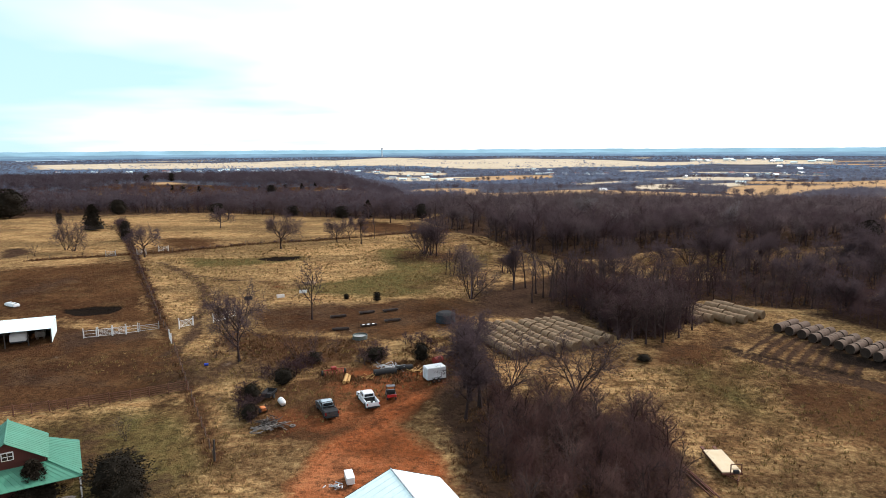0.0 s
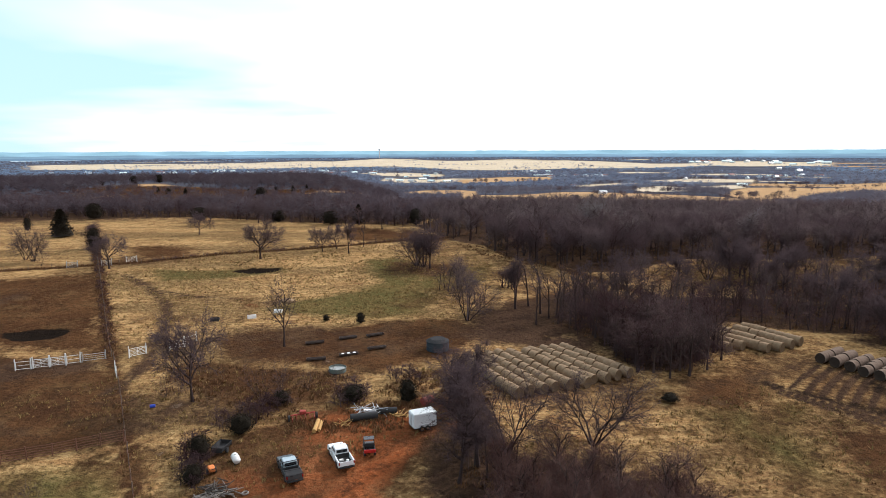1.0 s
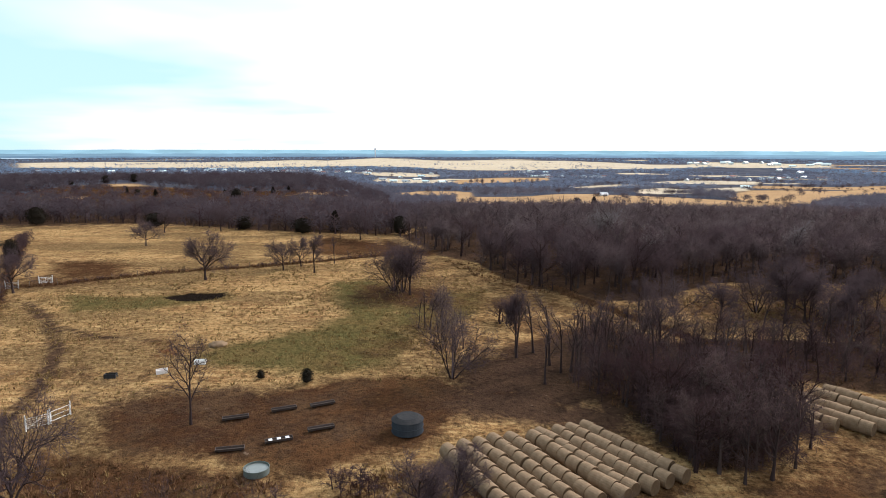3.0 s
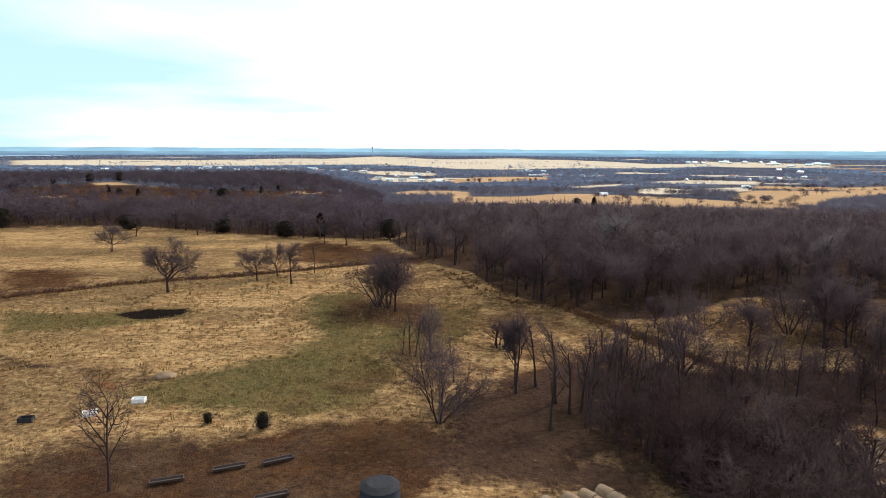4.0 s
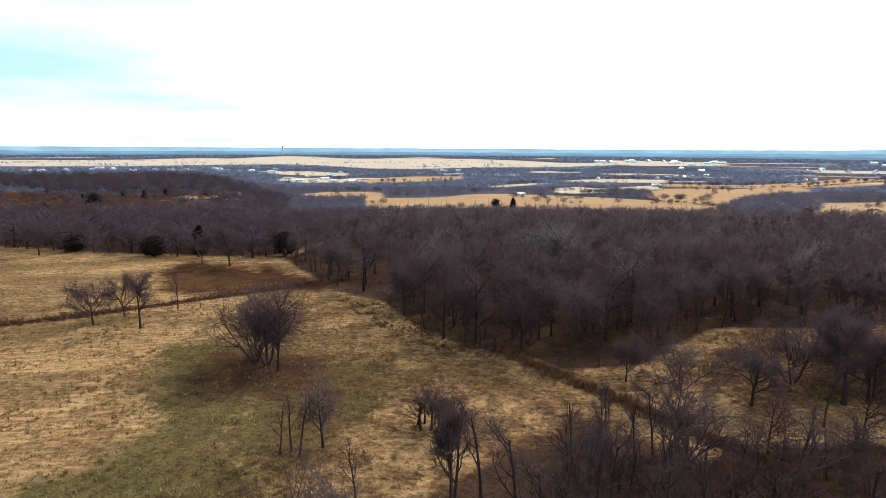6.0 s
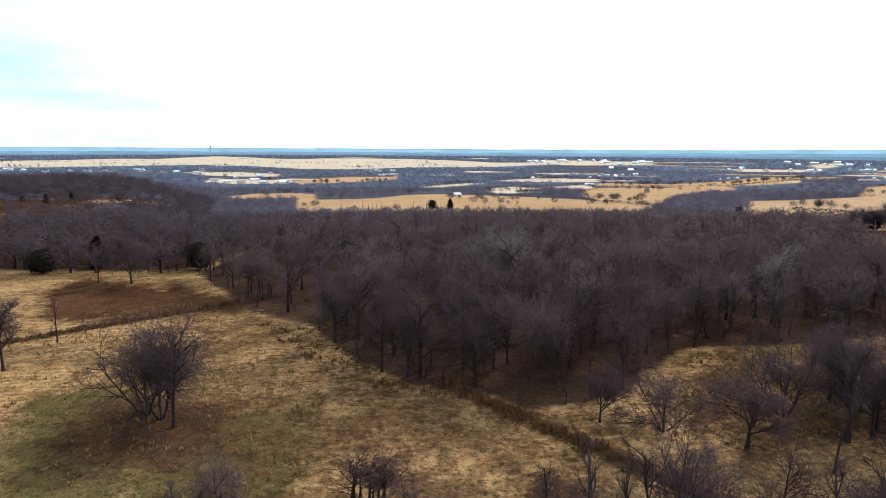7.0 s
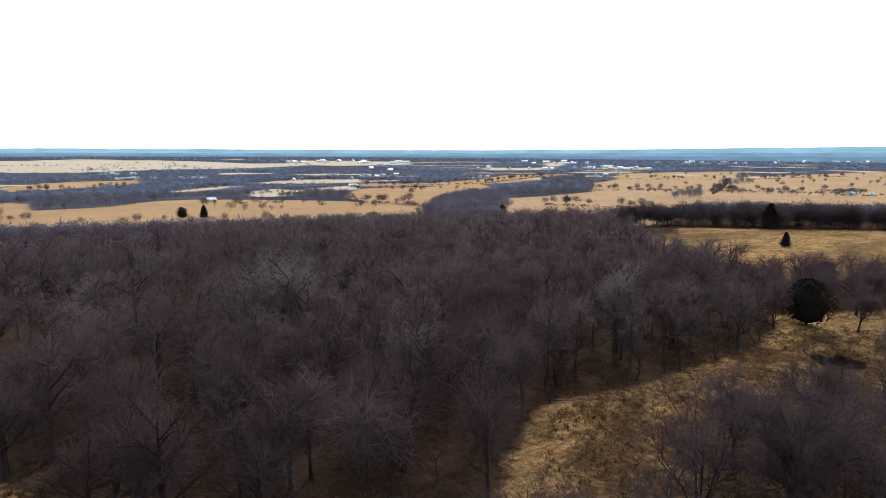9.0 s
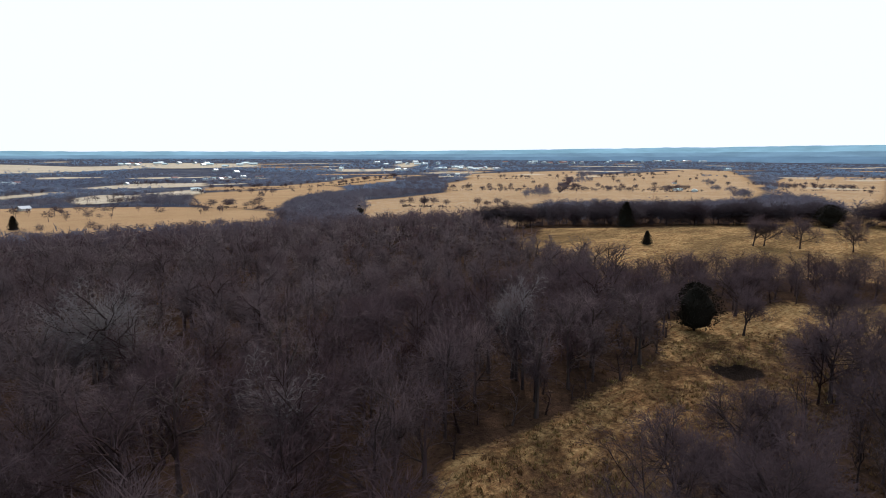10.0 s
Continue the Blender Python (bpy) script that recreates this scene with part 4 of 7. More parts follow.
REAR = [(-330, 300), (-200, 290), (-101, 284), (-55, 262), (-12, 252), (10, 300), (60, 320), (150, 330), (215, 300), (250, 318), (190, 375), (60, 400), (-40, 400), (-60, 350), (-330, 350)]
forest("undergrowth", "low dark brush along the edge of the bare woods", rim(REAR, 16, 5.0, rw) + rim(WOOD, 7, 4.6, rw) + scatter(THICKET, 4.8, rw) + scatter(COPSE, 6.0, rw), [("far", 91, 0.1, 1), ("far", 92, 0.1, 1)], (1.8, 4.6), [M_BARK, M_THICKET], rw, (1.1, 1.7))
forest("copse", "tangled leafless trees over brown brush", scatter(COPSE, 4.8, rw), [("fine", 35, 0.32, 1), ("fine", 36, 0.3, 1), ("snag", 37, 0.6, 1)], (5.0, 9.5), [M_BARK, M_TWIG], rw)
rf = np.random.default_rng(21)
mid_woods = [q for q in far_spots(395, 900, 80, rf, -2) if q[0] > -20 or q[1] > 430]
rise = [q for q in mid_woods if q[0] < -0.06 * q[1] and q[1] < 640]
puffs("distant_woods", "dark leafless woods along the open rise", rise, (5.5, 9.0), M_RISE, rf, 90, 0.12, (0.9, 1.4), 0.05, 0.16)
# from here outwards the twig colour holds more and more haze
puffs("distant_woods", "distant leafless woods between the fields, greyed by painted haze", [q for q in mid_woods if not (q[0] < -0.06 * q[1] and q[1] < 640)], (6.0, 9.5), M_FAR, rf, 40, 0.16, (0.9, 1.4), 0.1, 0.18)
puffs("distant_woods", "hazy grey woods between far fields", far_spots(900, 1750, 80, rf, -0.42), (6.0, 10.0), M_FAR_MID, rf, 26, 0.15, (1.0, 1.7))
puffs("distant_woods", "woods on the far plain, coloured haze blue", far_spots(1750, 4200, 75, rf, -0.30), (7.0, 12.0), M_FAR_HAZE_BLUE, rf, 12, 0.24, (1.3, 2.4))
second = scatter(WOOD2, 4.6, rw)
forest("bare_wood", "leafless wood beyond the cedar and hollow", second, [("fine", 76, 0.3, 1), ("fine", 77, 0.3, 1)], (7.0, 9.5), [M_BARK, M_TWIG], rw)

# ---- the distance ----
def ridge(name, label, radius, z0, tops, mat, seed):
    """A low far ridge on an arc; tops are (azimuth, height)."""
    bm = bmesh.new()
    az, hs = zip(*tops)
    row = []
    for i in range(361):
        a = -60 + i * 0.45
        top = np.interp(a, az, hs) + 4.0 * noise.noise((a * 0.3, seed, 0)) + 2.5 * noise.noise((a * 1.3, seed, 5)) + 1.5 * noise.noise((a * 4.0, seed, 9))
        x, y = radius * math.sin(radians(a)), radius * math.cos(radians(a))
        back = (radius + 90) / radius
        row.append([bm.verts.new(p) for p in ((x, y, z0), (x, y, top), (x * back, y * back, top - 2), (x * back, y * back, z0))])
    for a, b in zip(row, row[1:]):
        for k in range(3):
            bm.faces.new((a[k], b[k], b[k + 1], a[k + 1]))
    return tagged(part(name, bm, mat), label, "hills", kind="structure")


# backdrop arcs glow in haze blue instead of being lit
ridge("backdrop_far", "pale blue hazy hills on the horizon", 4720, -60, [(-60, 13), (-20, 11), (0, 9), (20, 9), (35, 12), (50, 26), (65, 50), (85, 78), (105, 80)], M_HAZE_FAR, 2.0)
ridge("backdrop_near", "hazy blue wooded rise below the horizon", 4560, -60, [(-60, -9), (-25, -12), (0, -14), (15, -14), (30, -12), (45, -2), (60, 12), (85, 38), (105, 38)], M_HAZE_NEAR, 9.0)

ridge("backdrop_mid", "band of far woods on the plain, painted haze blue", 4250, -60, [(-60, -20), (-25, -23), (0, -24), (15, -24), (30, -23), (45, -18), (60, -8), (85, 8), (105, 8)], M_HAZE_MID, 5.0)


# ---- shapes ----
def bm_box(*boxes, bev=0.0):
    """Boxes (cx, cy, cz, sx, sy, sz) in one bmesh."""
    bm = bmesh.new()
    for cx, cy, cz, sx, sy, sz in boxes:
        r = bmesh.ops.create_cube(bm, size=1.0, matrix=Matrix.Translation((cx, cy, cz)) @ Matrix.Diagonal((sx, sy, sz, 1)))
    if bev:
        bmesh.ops.bevel(bm, geom=bm.edges[:], offset=bev, segments=1, affect="EDGES")
    return bm


def bm_bar(*bars, sides=6):
    """Round bars (start, end, radius)."""
    bm = bmesh.new()
    for a, b, r in bars:
        a, b = Vector(a), Vector(b)
        d = b - a
        m = Matrix.Translation((a + b) / 2) @ d.to_track_quat("Z", "Y").to_matrix().to_4x4()
        bmesh.ops.create_cone(bm, cap_ends=True, segments=sides, radius1=r, radius2=r, depth=d.length, matrix=m)
    return bm


def bm_drum(r, h, segs=24, r2=None, bev=0.0, at=(0, 0, 0), turn=None):
    bm = bmesh.new()
    m = Matrix.Translation(at) @ (turn or Matrix.Identity(4)) @ Matrix.Translation((0, 0, h / 2))
    bmesh.ops.create_cone(bm, cap_ends=True, segments=segs, radius1=r, radius2=r if r2 is None else r2, depth=h, matrix=m)
    if bev:
        rim = [e for e in bm.edges if len(e.link_faces) == 2 and any(len(f.verts) > 4 for f in e.link_faces)]
        bmesh.ops.bevel(bm, geom=rim, offset=bev, segments=2, affect="EDGES")
    return bm


def bm_profile(outline, x0, x1, bev=0.0, inset=0.0):
    """A side outline in (y, z), drawn out from x0 to x1; inset narrows its upper half."""
    bm = bmesh.new()
    zmax, zmin = max(p[1] for p in outline), min(p[1] for p in outline)

    def row(x, s):
        return [bm.verts.new((x + s * inset * (z - zmin) / (zmax - zmin), y, z)) for y, z in outline]
    a, b = row(x0, 1), row(x1, -1)
    bm.faces.new(a)
    bm.faces.new(b[::-1])
    n = len(outline)
    for i in range(n):
        bm.faces.new((a[i], b[i], b[(i + 1) % n], a[(i + 1) % n])[::-1])
    bmesh.ops.recalc_face_normals(bm, faces=bm.faces[:])
    if bev:
        bmesh.ops.bevel(bm, geom=bm.edges[:], offset=bev, segments=2, affect="EDGES")
    return bm


def bm_sheet(quad, thick):
    """A flat panel of four corners with a thickness downwards."""
    bm = bmesh.new()
    top = [bm.verts.new(p) for p in quad]
    low = [bm.verts.new((p[0], p[1], p[2] - thick)) for p in quad]
    n = len(quad)
    bm.faces.new(top)
    bm.faces.new(low[::-1])
    for i in range(n):
        bm.faces.new((top[i], low[i], low[(i + 1) % n], top[(i + 1) % n]))
    bmesh.ops.recalc_face_normals(bm, faces=bm.faces[:])
    return bm


def seams(quad, count, r=0.014):
    """Standing seams from the quad's first edge to its third."""
    a, b, c, d = [Vector(p) for p in quad]
    up = Vector((0, 0, 0.02))
    return bm_bar(*[(a.lerp(b, (i + 0.5) / count) + up, d.lerp(c, (i + 0.5) / count) + up, r) for i in range(count)], sides=4)


def thing(name, label, category, x, y, turn=0.0, group="", dz=0.0, z=None, size=1.0):
    top = tagged(new(name), label, category, group)
    top.matrix_world = pose(x, y, (gz(x, y) if z is None else z) + dz, 0, 0, turn) @ Matrix.Diagonal((size, size, size, 1))
    return top


def roof_panel(name, quad, mat, parent, count, label=""):
    p = part(name, bm_sheet(quad, 0.06), mat, parent, label)
    part("standing_seams", seams(quad, count), mat, p)
    return p


# ---- buildings ----
def green_house():
    h = thing("farmhouse", "farmhouse with green metal roof, wraparound porch and dark red gable", "house", -37.0, 62.2, 30.7, z=-3.2)
    part("wall", bm_box((-6.5, 6.2, 1.9, 6.6, 5.9, 4.6)), M_WALL_RED, h)
    bm = bmesh.new()
    vs = [bm.verts.new(p) for p in ((-9.8, 3.1, 4.2), (-3.2, 3.1, 4.2), (-6.5, 3.1, 6.5), (-9.8, 3.3, 4.2), (-3.2, 3.3, 4.2), (-6.5, 3.3, 6.5))]
    for f in ((0, 1, 2), (5, 4, 3), (0, 3, 4, 1), (1, 4, 5, 2), (2, 5, 3, 0)):
        bm.faces.new([vs[i] for i in f])
    part("gable_wall", bm, M_WALL_RED, h)
    roof_panel("roof", [(-6.5, 2.6, 6.6), (-6.5, 9.4, 6.6), (-2.9, 9.4, 4.2), (-2.9, 2.6, 4.2)], M_ROOF_GREEN, h, 14)
    roof_panel("roof", [(-6.5, 9.4, 6.6), (-6.5, 2.6, 6.6), (-10.1, 2.6, 4.2), (-10.1, 9.4, 4.2)], M_ROOF_GREEN, h, 14)
    part("ridge_cap", bm_bar(((-6.5, 2.55, 6.63), (-6.5, 9.45, 6.63), 0.09)), M_ROOF_GREEN, h, "green ridge cap")
    roof_panel("porch_roof", [(-3.0, 3.0, 3.7), (-3.0, 9.6, 3.7), (0, 9.6, 2.6), (0, 0, 2.6)], M_ROOF_GREEN, h, 16)
    roof_panel("porch_roof", [(-13, 3.0, 3.7), (-3.0, 3.0, 3.7), (0, 0, 2.6), (-13, 0, 2.6)], M_ROOF_GREEN, h, 22)
    part("hip_cap", bm_bar(((-3.0, 3.0, 3.74), (0, 0, 2.64), 0.07)), M_ROOF_GREEN, h)
    w = part("window", bm_box((-6.4, 3.06, 5.0, 1.1, 0.1, 0.9), bev=0.02), M_WHITE, h, "small white gable window")
    part("pane", bm_box((-6.4, 3.0, 5.0, 0.9, 0.05, 0.7)), M_GLASS, w)
    part("glazing_bar", bm_box((-6.4, 2.96, 5.0, 0.05, 0.05, 0.7), (-6.4, 2.96, 5.0, 0.9, 0.05, 0.05)), M_WHITE, w)
    for y in (0.25, 3.2, 6.3, 9.3):
        part("porch_post", bm_box((-0.25, y, 1.25, 0.16, 0.16, 2.6)), M_WHITE, h)
    part("porch_floor", bm_box((-6.5, 4.8, -0.2, 12.6, 9.6, 0.4)), M_GREYWOOD, h)


def metal_barn():
    b = thing("barn", "large metal barn with a pale white gable roof", "barn", -4.86, 56.8, 25.0, z=-3.4)
    part("wall", bm_box((0, -11, 2.0, 9.6, 21.6, 4.0)), M_WALL_PALE, b)
    roof_panel("roof", [(0, 0.3, 6.0), (0, -22.3, 6.0), (-5.1, -22.3, 3.95), (-5.1, 0.3, 3.95)], M_ROOF_WHITE, b, 26)
    roof_panel("roof", [(0, -22.3, 6.0), (0, 0.3, 6.0), (5.1, 0.3, 3.95), (5.1, -22.3, 3.95)], M_ROOF_WHITE, b, 26)
    part("ridge_cap", bm_bar(((0, -22.3, 6.03), (0, 0.3, 6.03), 0.07)), M_GALV, b, "grey ridge cap")
    part("rake_trim", bm_bar(((0, 0.34, 5.97), (5.1, 0.34, 3.92), 0.06), ((0, 0.34, 5.97), (-5.1, 0.34, 3.92), 0.06)), M_WALL_DARK, b, "dark edge trim")


def loafing_shed():
    s = thing("loafing_shed", "open-fronted livestock shed with white metal roof and dark inside", "shed", -71.9, 102.6, 24.0)
    roof_panel("roof", [(-3.2, -0.4, 2.75), (6.9, -0.4, 2.75), (6.9, 6.9, 3.2), (-3.2, 6.9, 3.2)], M_ROOF_WHITE, s, 18)
    part("side_wall", bm_box((6.85, 3.4, 1.4, 0.1, 6.4, 2.8)), M_ROOF_WHITE, s, "white metal side wall")
    part("side_wall", bm_box((-3.15, 3.4, 1.4, 0.1, 6.4, 2.8)), M_ROOF_WHITE, s)
    part("back_wall", bm_box((1.85, 6.7, 1.4, 9.9, 0.1, 2.9)), M_WALL_DARK, s)
    for x in (-3.1, 0.2, 3.5, 6.8):
        part("post", bm_box((x, 0.0, 1.3, 0.16, 0.16, 2.7)), M_WALL_DARK, s)
    a = thing("stock_trailer", "white covered cart standing inside the dark shed", "cart", -71.0, 105.2, 24.0)
    part("cover", bm_profile([(-1.0, 0.5), (1.2, 0.5), (1.2, 1.5), (0.8, 1.75), (-0.6, 1.7), (-1.0, 1.3)], -1.2, 1.2, 0.08), M_WHITE, a)
    part("chassis", bm_box((0, 0, 0.4, 2.0, 2.2, 0.15)), M_DARKSTEEL, a)
    for x in (-1.1, 1.1):
        part("wheel", bm_drum(0.32, 0.2, 14, at=(x - 0.1, 0, 0.32), turn=Matrix.Rotation(radians(90), 4, "Y")), M_BLACK, a)
    c = thing("storage_crate", "pale wooden crate on blocks inside the shed", "crate", -68.64, 107.3, 24.0)
    part("box", bm_box((0, 0, 0.85, 1.5, 1.1, 0.9), bev=0.03), M_GREYWOOD, c)
    part("blocks", bm_box((-0.5, 0, 0.2, 0.3, 0.9, 0.4), (0.5, 0, 0.2, 0.3, 0.9, 0.4)), M_POST, c)


green_house()
metal_barn()
loafing_shed()


# ---- vehicles ----
def wheels(top, spots, r=0.39, w=0.27):
    for x, y in spots:
        m = Matrix.Rotation(radians(90), 4, "Y")
        t = part("wheel", bm_drum(r, w, 18, bev=0.05, at=(x - w / 2, y, r), turn=m), M_BLACK, top)
        part("rim", bm_drum(r * 0.58, w + 0.03, 12, at=(x - w / 2 - 0.015, y, r), turn=m), M_CHROME, t)


def pickup(label, x, y, turn, paint, bed_mat, rack=False, load=False, cab_tint=None):
    p = thing("pickup_truck", label, "pickup", x, y, turn, "farm vehicles", size=0.92)
    part("body", bm_profile([(-0.75, 0.42), (2.75, 0.42), (2.85, 0.6), (2.8, 0.98), (2.55, 1.1), (1.25, 1.18), (-0.75, 1.18)], -0.98, 0.98, 0.05, 0.06), paint, p, smooth=False)
    part("cab", bm_profile([(-0.72, 1.16), (1.32, 1.16), (0.72, 1.78), (0.45, 1.86), (-0.4, 1.86), (-0.66, 1.76)], -0.9, 0.9, 0.05, 0.14), cab_tint or paint, p)
    part("windscreen", bm_sheet([(-0.74, 1.27, 1.26), (0.74, 1.27, 1.26), (0.66, 0.80, 1.75), (-0.66, 0.80, 1.75)], 0.01), M_GLASS, p)
    part("rear_window", bm_box((0, -0.72, 1.5, 1.3, 0.05, 0.36)), M_GLASS, p)
    for s in (-1, 1):
        part("side_window", bm_box((s * 0.825, 0.62, 1.47, 0.06, 0.62, 0.34), bev=0.02), M_GLASS, p)
        part("side_window", bm_box((s * 0.825, -0.18, 1.47, 0.06, 0.72, 0.34), bev=0.02), M_GLASS, p)
        part("mirror", bm_box((s * 1.08, 0.95, 1.32, 0.22, 0.12, 0.2), bev=0.03), M_BLACK, p)
        part("bed_side", bm_profile([(-2.85, 0.5), (-0.75, 0.5), (-0.75, 1.2), (-2.85, 1.18)], s * 0.98, s * 0.82, 0.03), paint, p)
        part("wheel_arch", bm_profile([(-2.3, 0.44), (-1.3, 0.44), (-1.45, 0.85), (-2.15, 0.85)], s * 1.0, s * 0.95), M_BLACK, p)
        part("tail_lamp", bm_box((s * 0.88, -2.9, 0.98, 0.14, 0.06, 0.34)), M_TAIL, p)
        part("headlamp", bm_box((s * 0.72, 2.83, 0.85, 0.36, 0.08, 0.2), bev=0.02), M_CHROME, p)
    part("bed_floor", bm_box((0, -1.8, 0.66, 1.66, 2.1, 0.1)), bed_mat, p, "dark open truck bed")
    part("bed_front", bm_box((0, -0.8, 0.95, 1.7, 0.08, 0.5)), bed_mat, p)
    part("tailgate", bm_box((0, -2.86, 0.9, 1.7, 0.07, 0.56), bev=0.02), paint, p)
    part("rear_bumper", bm_box((0, -2.98, 0.52, 1.8, 0.2, 0.18), bev=0.03), M_DARKSTEEL, p)
    part("front_bumper", bm_box((0, 2.92, 0.5, 1.85, 0.2, 0.24), bev=0.04), M_CHROME, p)
    part("grille", bm_box((0, 2.84, 0.82, 1.0, 0.06, 0.28)), M_BLACK, p)
    wheels(p, [(s * 0.86, yy) for s in (-1, 1) for yy in (1.85, -1.8)])
    if rack:
        part("headache_rack", bm_bar(((-0.9, -0.85, 1.1), (-0.9, -0.85, 1.95), 0.045), ((0.9, -0.85, 1.1), (0.9, -0.85, 1.95), 0.045), ((-0.9, -0.85, 1.95), (0.9, -0.85, 1.95), 0.045), ((-0.9, -0.85, 1.55), (0.9, -0.85, 1.55), 0.03), ((-0.9, -1.7, 1.25), (0.9, -1.7, 1.25), 0.04)), M_DARKSTEEL, p, "black steel headache rack")
        part("bed_cover", bm_box((0, -2.15, 1.2, 1.86, 1.5, 0.07), bev=0.02), M_DARKSTEEL, p, "dark flat bed cover")
    if load:
        part("bucket", bm_drum(0.16, 0.34, 14, at=(0.3, -2.2, 0.71)), M_WHITE, p, "white bucket in the truck bed")
        part("toolbox", bm_box((-0.3, -1.6, 0.82, 0.5, 0.22, 0.22), bev=0.02), M_WHITE, p, "pale toolbox in the truck bed")
    return p


pickup("white pickup truck with a dark loaded bed on red dirt", -10.2, 83.4, 23, M_CAR_WHITE, M_BLACK, load=True)
# the cab's paler tint stands for sky reflected on its roof
pickup("grey pickup truck with black rack and covered bed on dry grass", -15.3, 80.9, 25, M_CAR_GREY, M_BLACK, rack=True, cab_tint=M_CAR_SKY)


def utility_vehicle():
    u = thing("utility_vehicle", "small black and red off-road utility vehicle on red dirt", "utility vehicle", -7.2, 85.0, 10, "farm vehicles", size=0.9)
    part("body", bm_profile([(-0.3, 0.35), (1.35, 0.35), (1.45, 0.7), (1.1, 0.95), (0.6, 1.0), (-0.3, 0.75)], -0.7, 0.7, 0.05), M_CAR_BLACK, u)
    part("cargo_bed", bm_box((0, -0.95, 0.72, 1.35, 1.1, 0.08), (-0.66, -0.95, 0.9, 0.05, 1.1, 0.3), (0.66, -0.95, 0.9, 0.05, 1.1, 0.3)), M_CAR_BLACK, u)
    part("tailgate", bm_box((0, -1.52, 0.85, 1.45, 0.12, 0.42), bev=0.03), M_CAR_RED, u, "bright red tailgate")
    part("seat", bm_box((0, -0.05, 0.82, 1.2, 0.5, 0.25), (0, -0.32, 1.1, 1.2, 0.14, 0.5), bev=0.05), M_BLACK, u)
    for s in (-1, 1):
        part("cage_bar", bm_bar(((s * 0.66, -0.35, 0.8), (s * 0.6, -0.3, 1.85), 0.035)), M_BLACK, u)
        part("cage_bar", bm_bar(((s * 0.66, 0.9, 0.95), (s * 0.6, 0.45, 1.85), 0.035)), M_BLACK, u)
    part("canopy", bm_box((0, 0.08, 1.87, 1.3, 1.0, 0.06), bev=0.02), M_CAR_BLACK, u)
    wheels(u, [(s * 0.62, yy) for s in (-1, 1) for yy in (0.95, -0.95)], 0.33, 0.26)


def cargo_trailer():
    c = thing("cargo_trailer", "white enclosed cargo trailer with tandem wheels on dirt", "trailer", -1.25, 90.4, -66.0, "farm vehicles", size=0.94)
    part("body", bm_box((0, 0, 1.35, 1.85, 3.1, 1.85), bev=0.06), M_CAR_WHITE, c)
    part("roof", bm_box((0, 0, 2.3, 1.8, 3.05, 0.06), bev=0.02), M_WHITE, c)
    for x in (-0.46, 0.46):
        d = part("rear_door", bm_box((x, -1.565, 1.35, 0.86, 0.04, 1.7), bev=0.01), M_CAR_WHITE, c)
        part("latch", bm_bar(((x * 0.25, -1.61, 0.7), (x * 0.25, -1.61, 2.0), 0.02)), M_CHROME, d)
    part("skirt", bm_box((0, 0, 0.42, 1.87, 3.0, 0.08)), M_DARKSTEEL, c)
    for s in (-1, 1):
        part("fender", bm_box((s * 1.0, -0.1, 0.78, 0.24, 1.6, 0.05), bev=0.02), M_CHROME, c)
        part("corner_trim", bm_box((s * 0.93, 1.55, 1.35, 0.06, 0.06, 1.85)), M_CHROME, c)
    part("drawbar", bm_bar(((-0.6, 1.5, 0.45), (0, 2.7, 0.45), 0.05), ((0.6, 1.5, 0.45), (0, 2.7, 0.45), 0.05), ((0, 2.6, 0.0), (0, 2.6, 0.6), 0.04)), M_DARKSTEEL, c)
    wheels(c, [(s * 0.98, yy) for s in (-1, 1) for yy in (0.3, -0.5)], 0.33, 0.2)


def flatbed():
    f = thing("flatbed_trailer", "flatbed trailer with pale plywood deck and rusty red frame", "trailer", 31.85, 69.6, 0.0, "farm vehicles")
    part("deck", bm_box((0, 0, 0.72, 2.25, 5.4, 0.09), bev=0.02), M_PLY, f, "pale weathered plywood deck")
    part("frame", bm_box((-1.1, 0, 0.58, 0.1, 5.6, 0.16), (1.1, 0, 0.58, 0.1, 5.6, 0.16), (0, 2.8, 0.6, 2.3, 0.12, 0.2), (0, -2.8, 0.6, 2.3, 0.12, 0.2)), M_RUST, f)
    for x0 in (-0.95, 0.5):
        part("ramp", bm_box((x0, 3.15, 0.75, 0.4, 0.8, 0.1)), M_RUST, f, "rusty loading ramp")
    part("front_rack", bm_bar(((-0.25, -2.85, 0.6), (-0.25, -2.85, 1.75), 0.06), ((0.95, -2.85, 0.6), (0.95, -2.85, 1.75), 0.06), ((-0.25, -2.85, 1.75), (0.95, -2.85, 1.75), 0.06), ((-0.25, -2.85, 1.2), (0.95, -2.85, 1.2), 0.04)), M_RUST, f, "rusty red front rack")
    part("winch", bm_box((0.35, -2.9, 0.9, 0.6, 0.35, 0.35), bev=0.04), M_DARKSTEEL, f)
    part("drawbar", bm_bar(((-0.8, -2.7, 0.5), (0, -4.2, 0.5), 0.06), ((0.8, -2.7, 0.5), (0, -4.2, 0.5), 0.06), ((0, -4.1, 0), (0, -4.1, 0.7), 0.05)), M_RUST, f)
    wheels(f, [(s * 0.95, yy) for s in (-1, 1) for yy in (0.2, -0.6)], 0.33, 0.2)
    for i, (dx, dy) in enumerate(((0, 0), (0.45, 0.25), (0.8, -0.3))):
        g = thing("steel_rail", "long rusty steel pipe lying in dry grass", "pipe", 27.4 + dx, 67.4 + dy, 10, "scrap pipes")
        part("pipe", bm_bar(((0, -4.2, 0.1), (0, 4.0, 0.1), 0.085), sides=8), M_RUST, g)


utility_vehicle()
cargo_trailer()
flatbed()


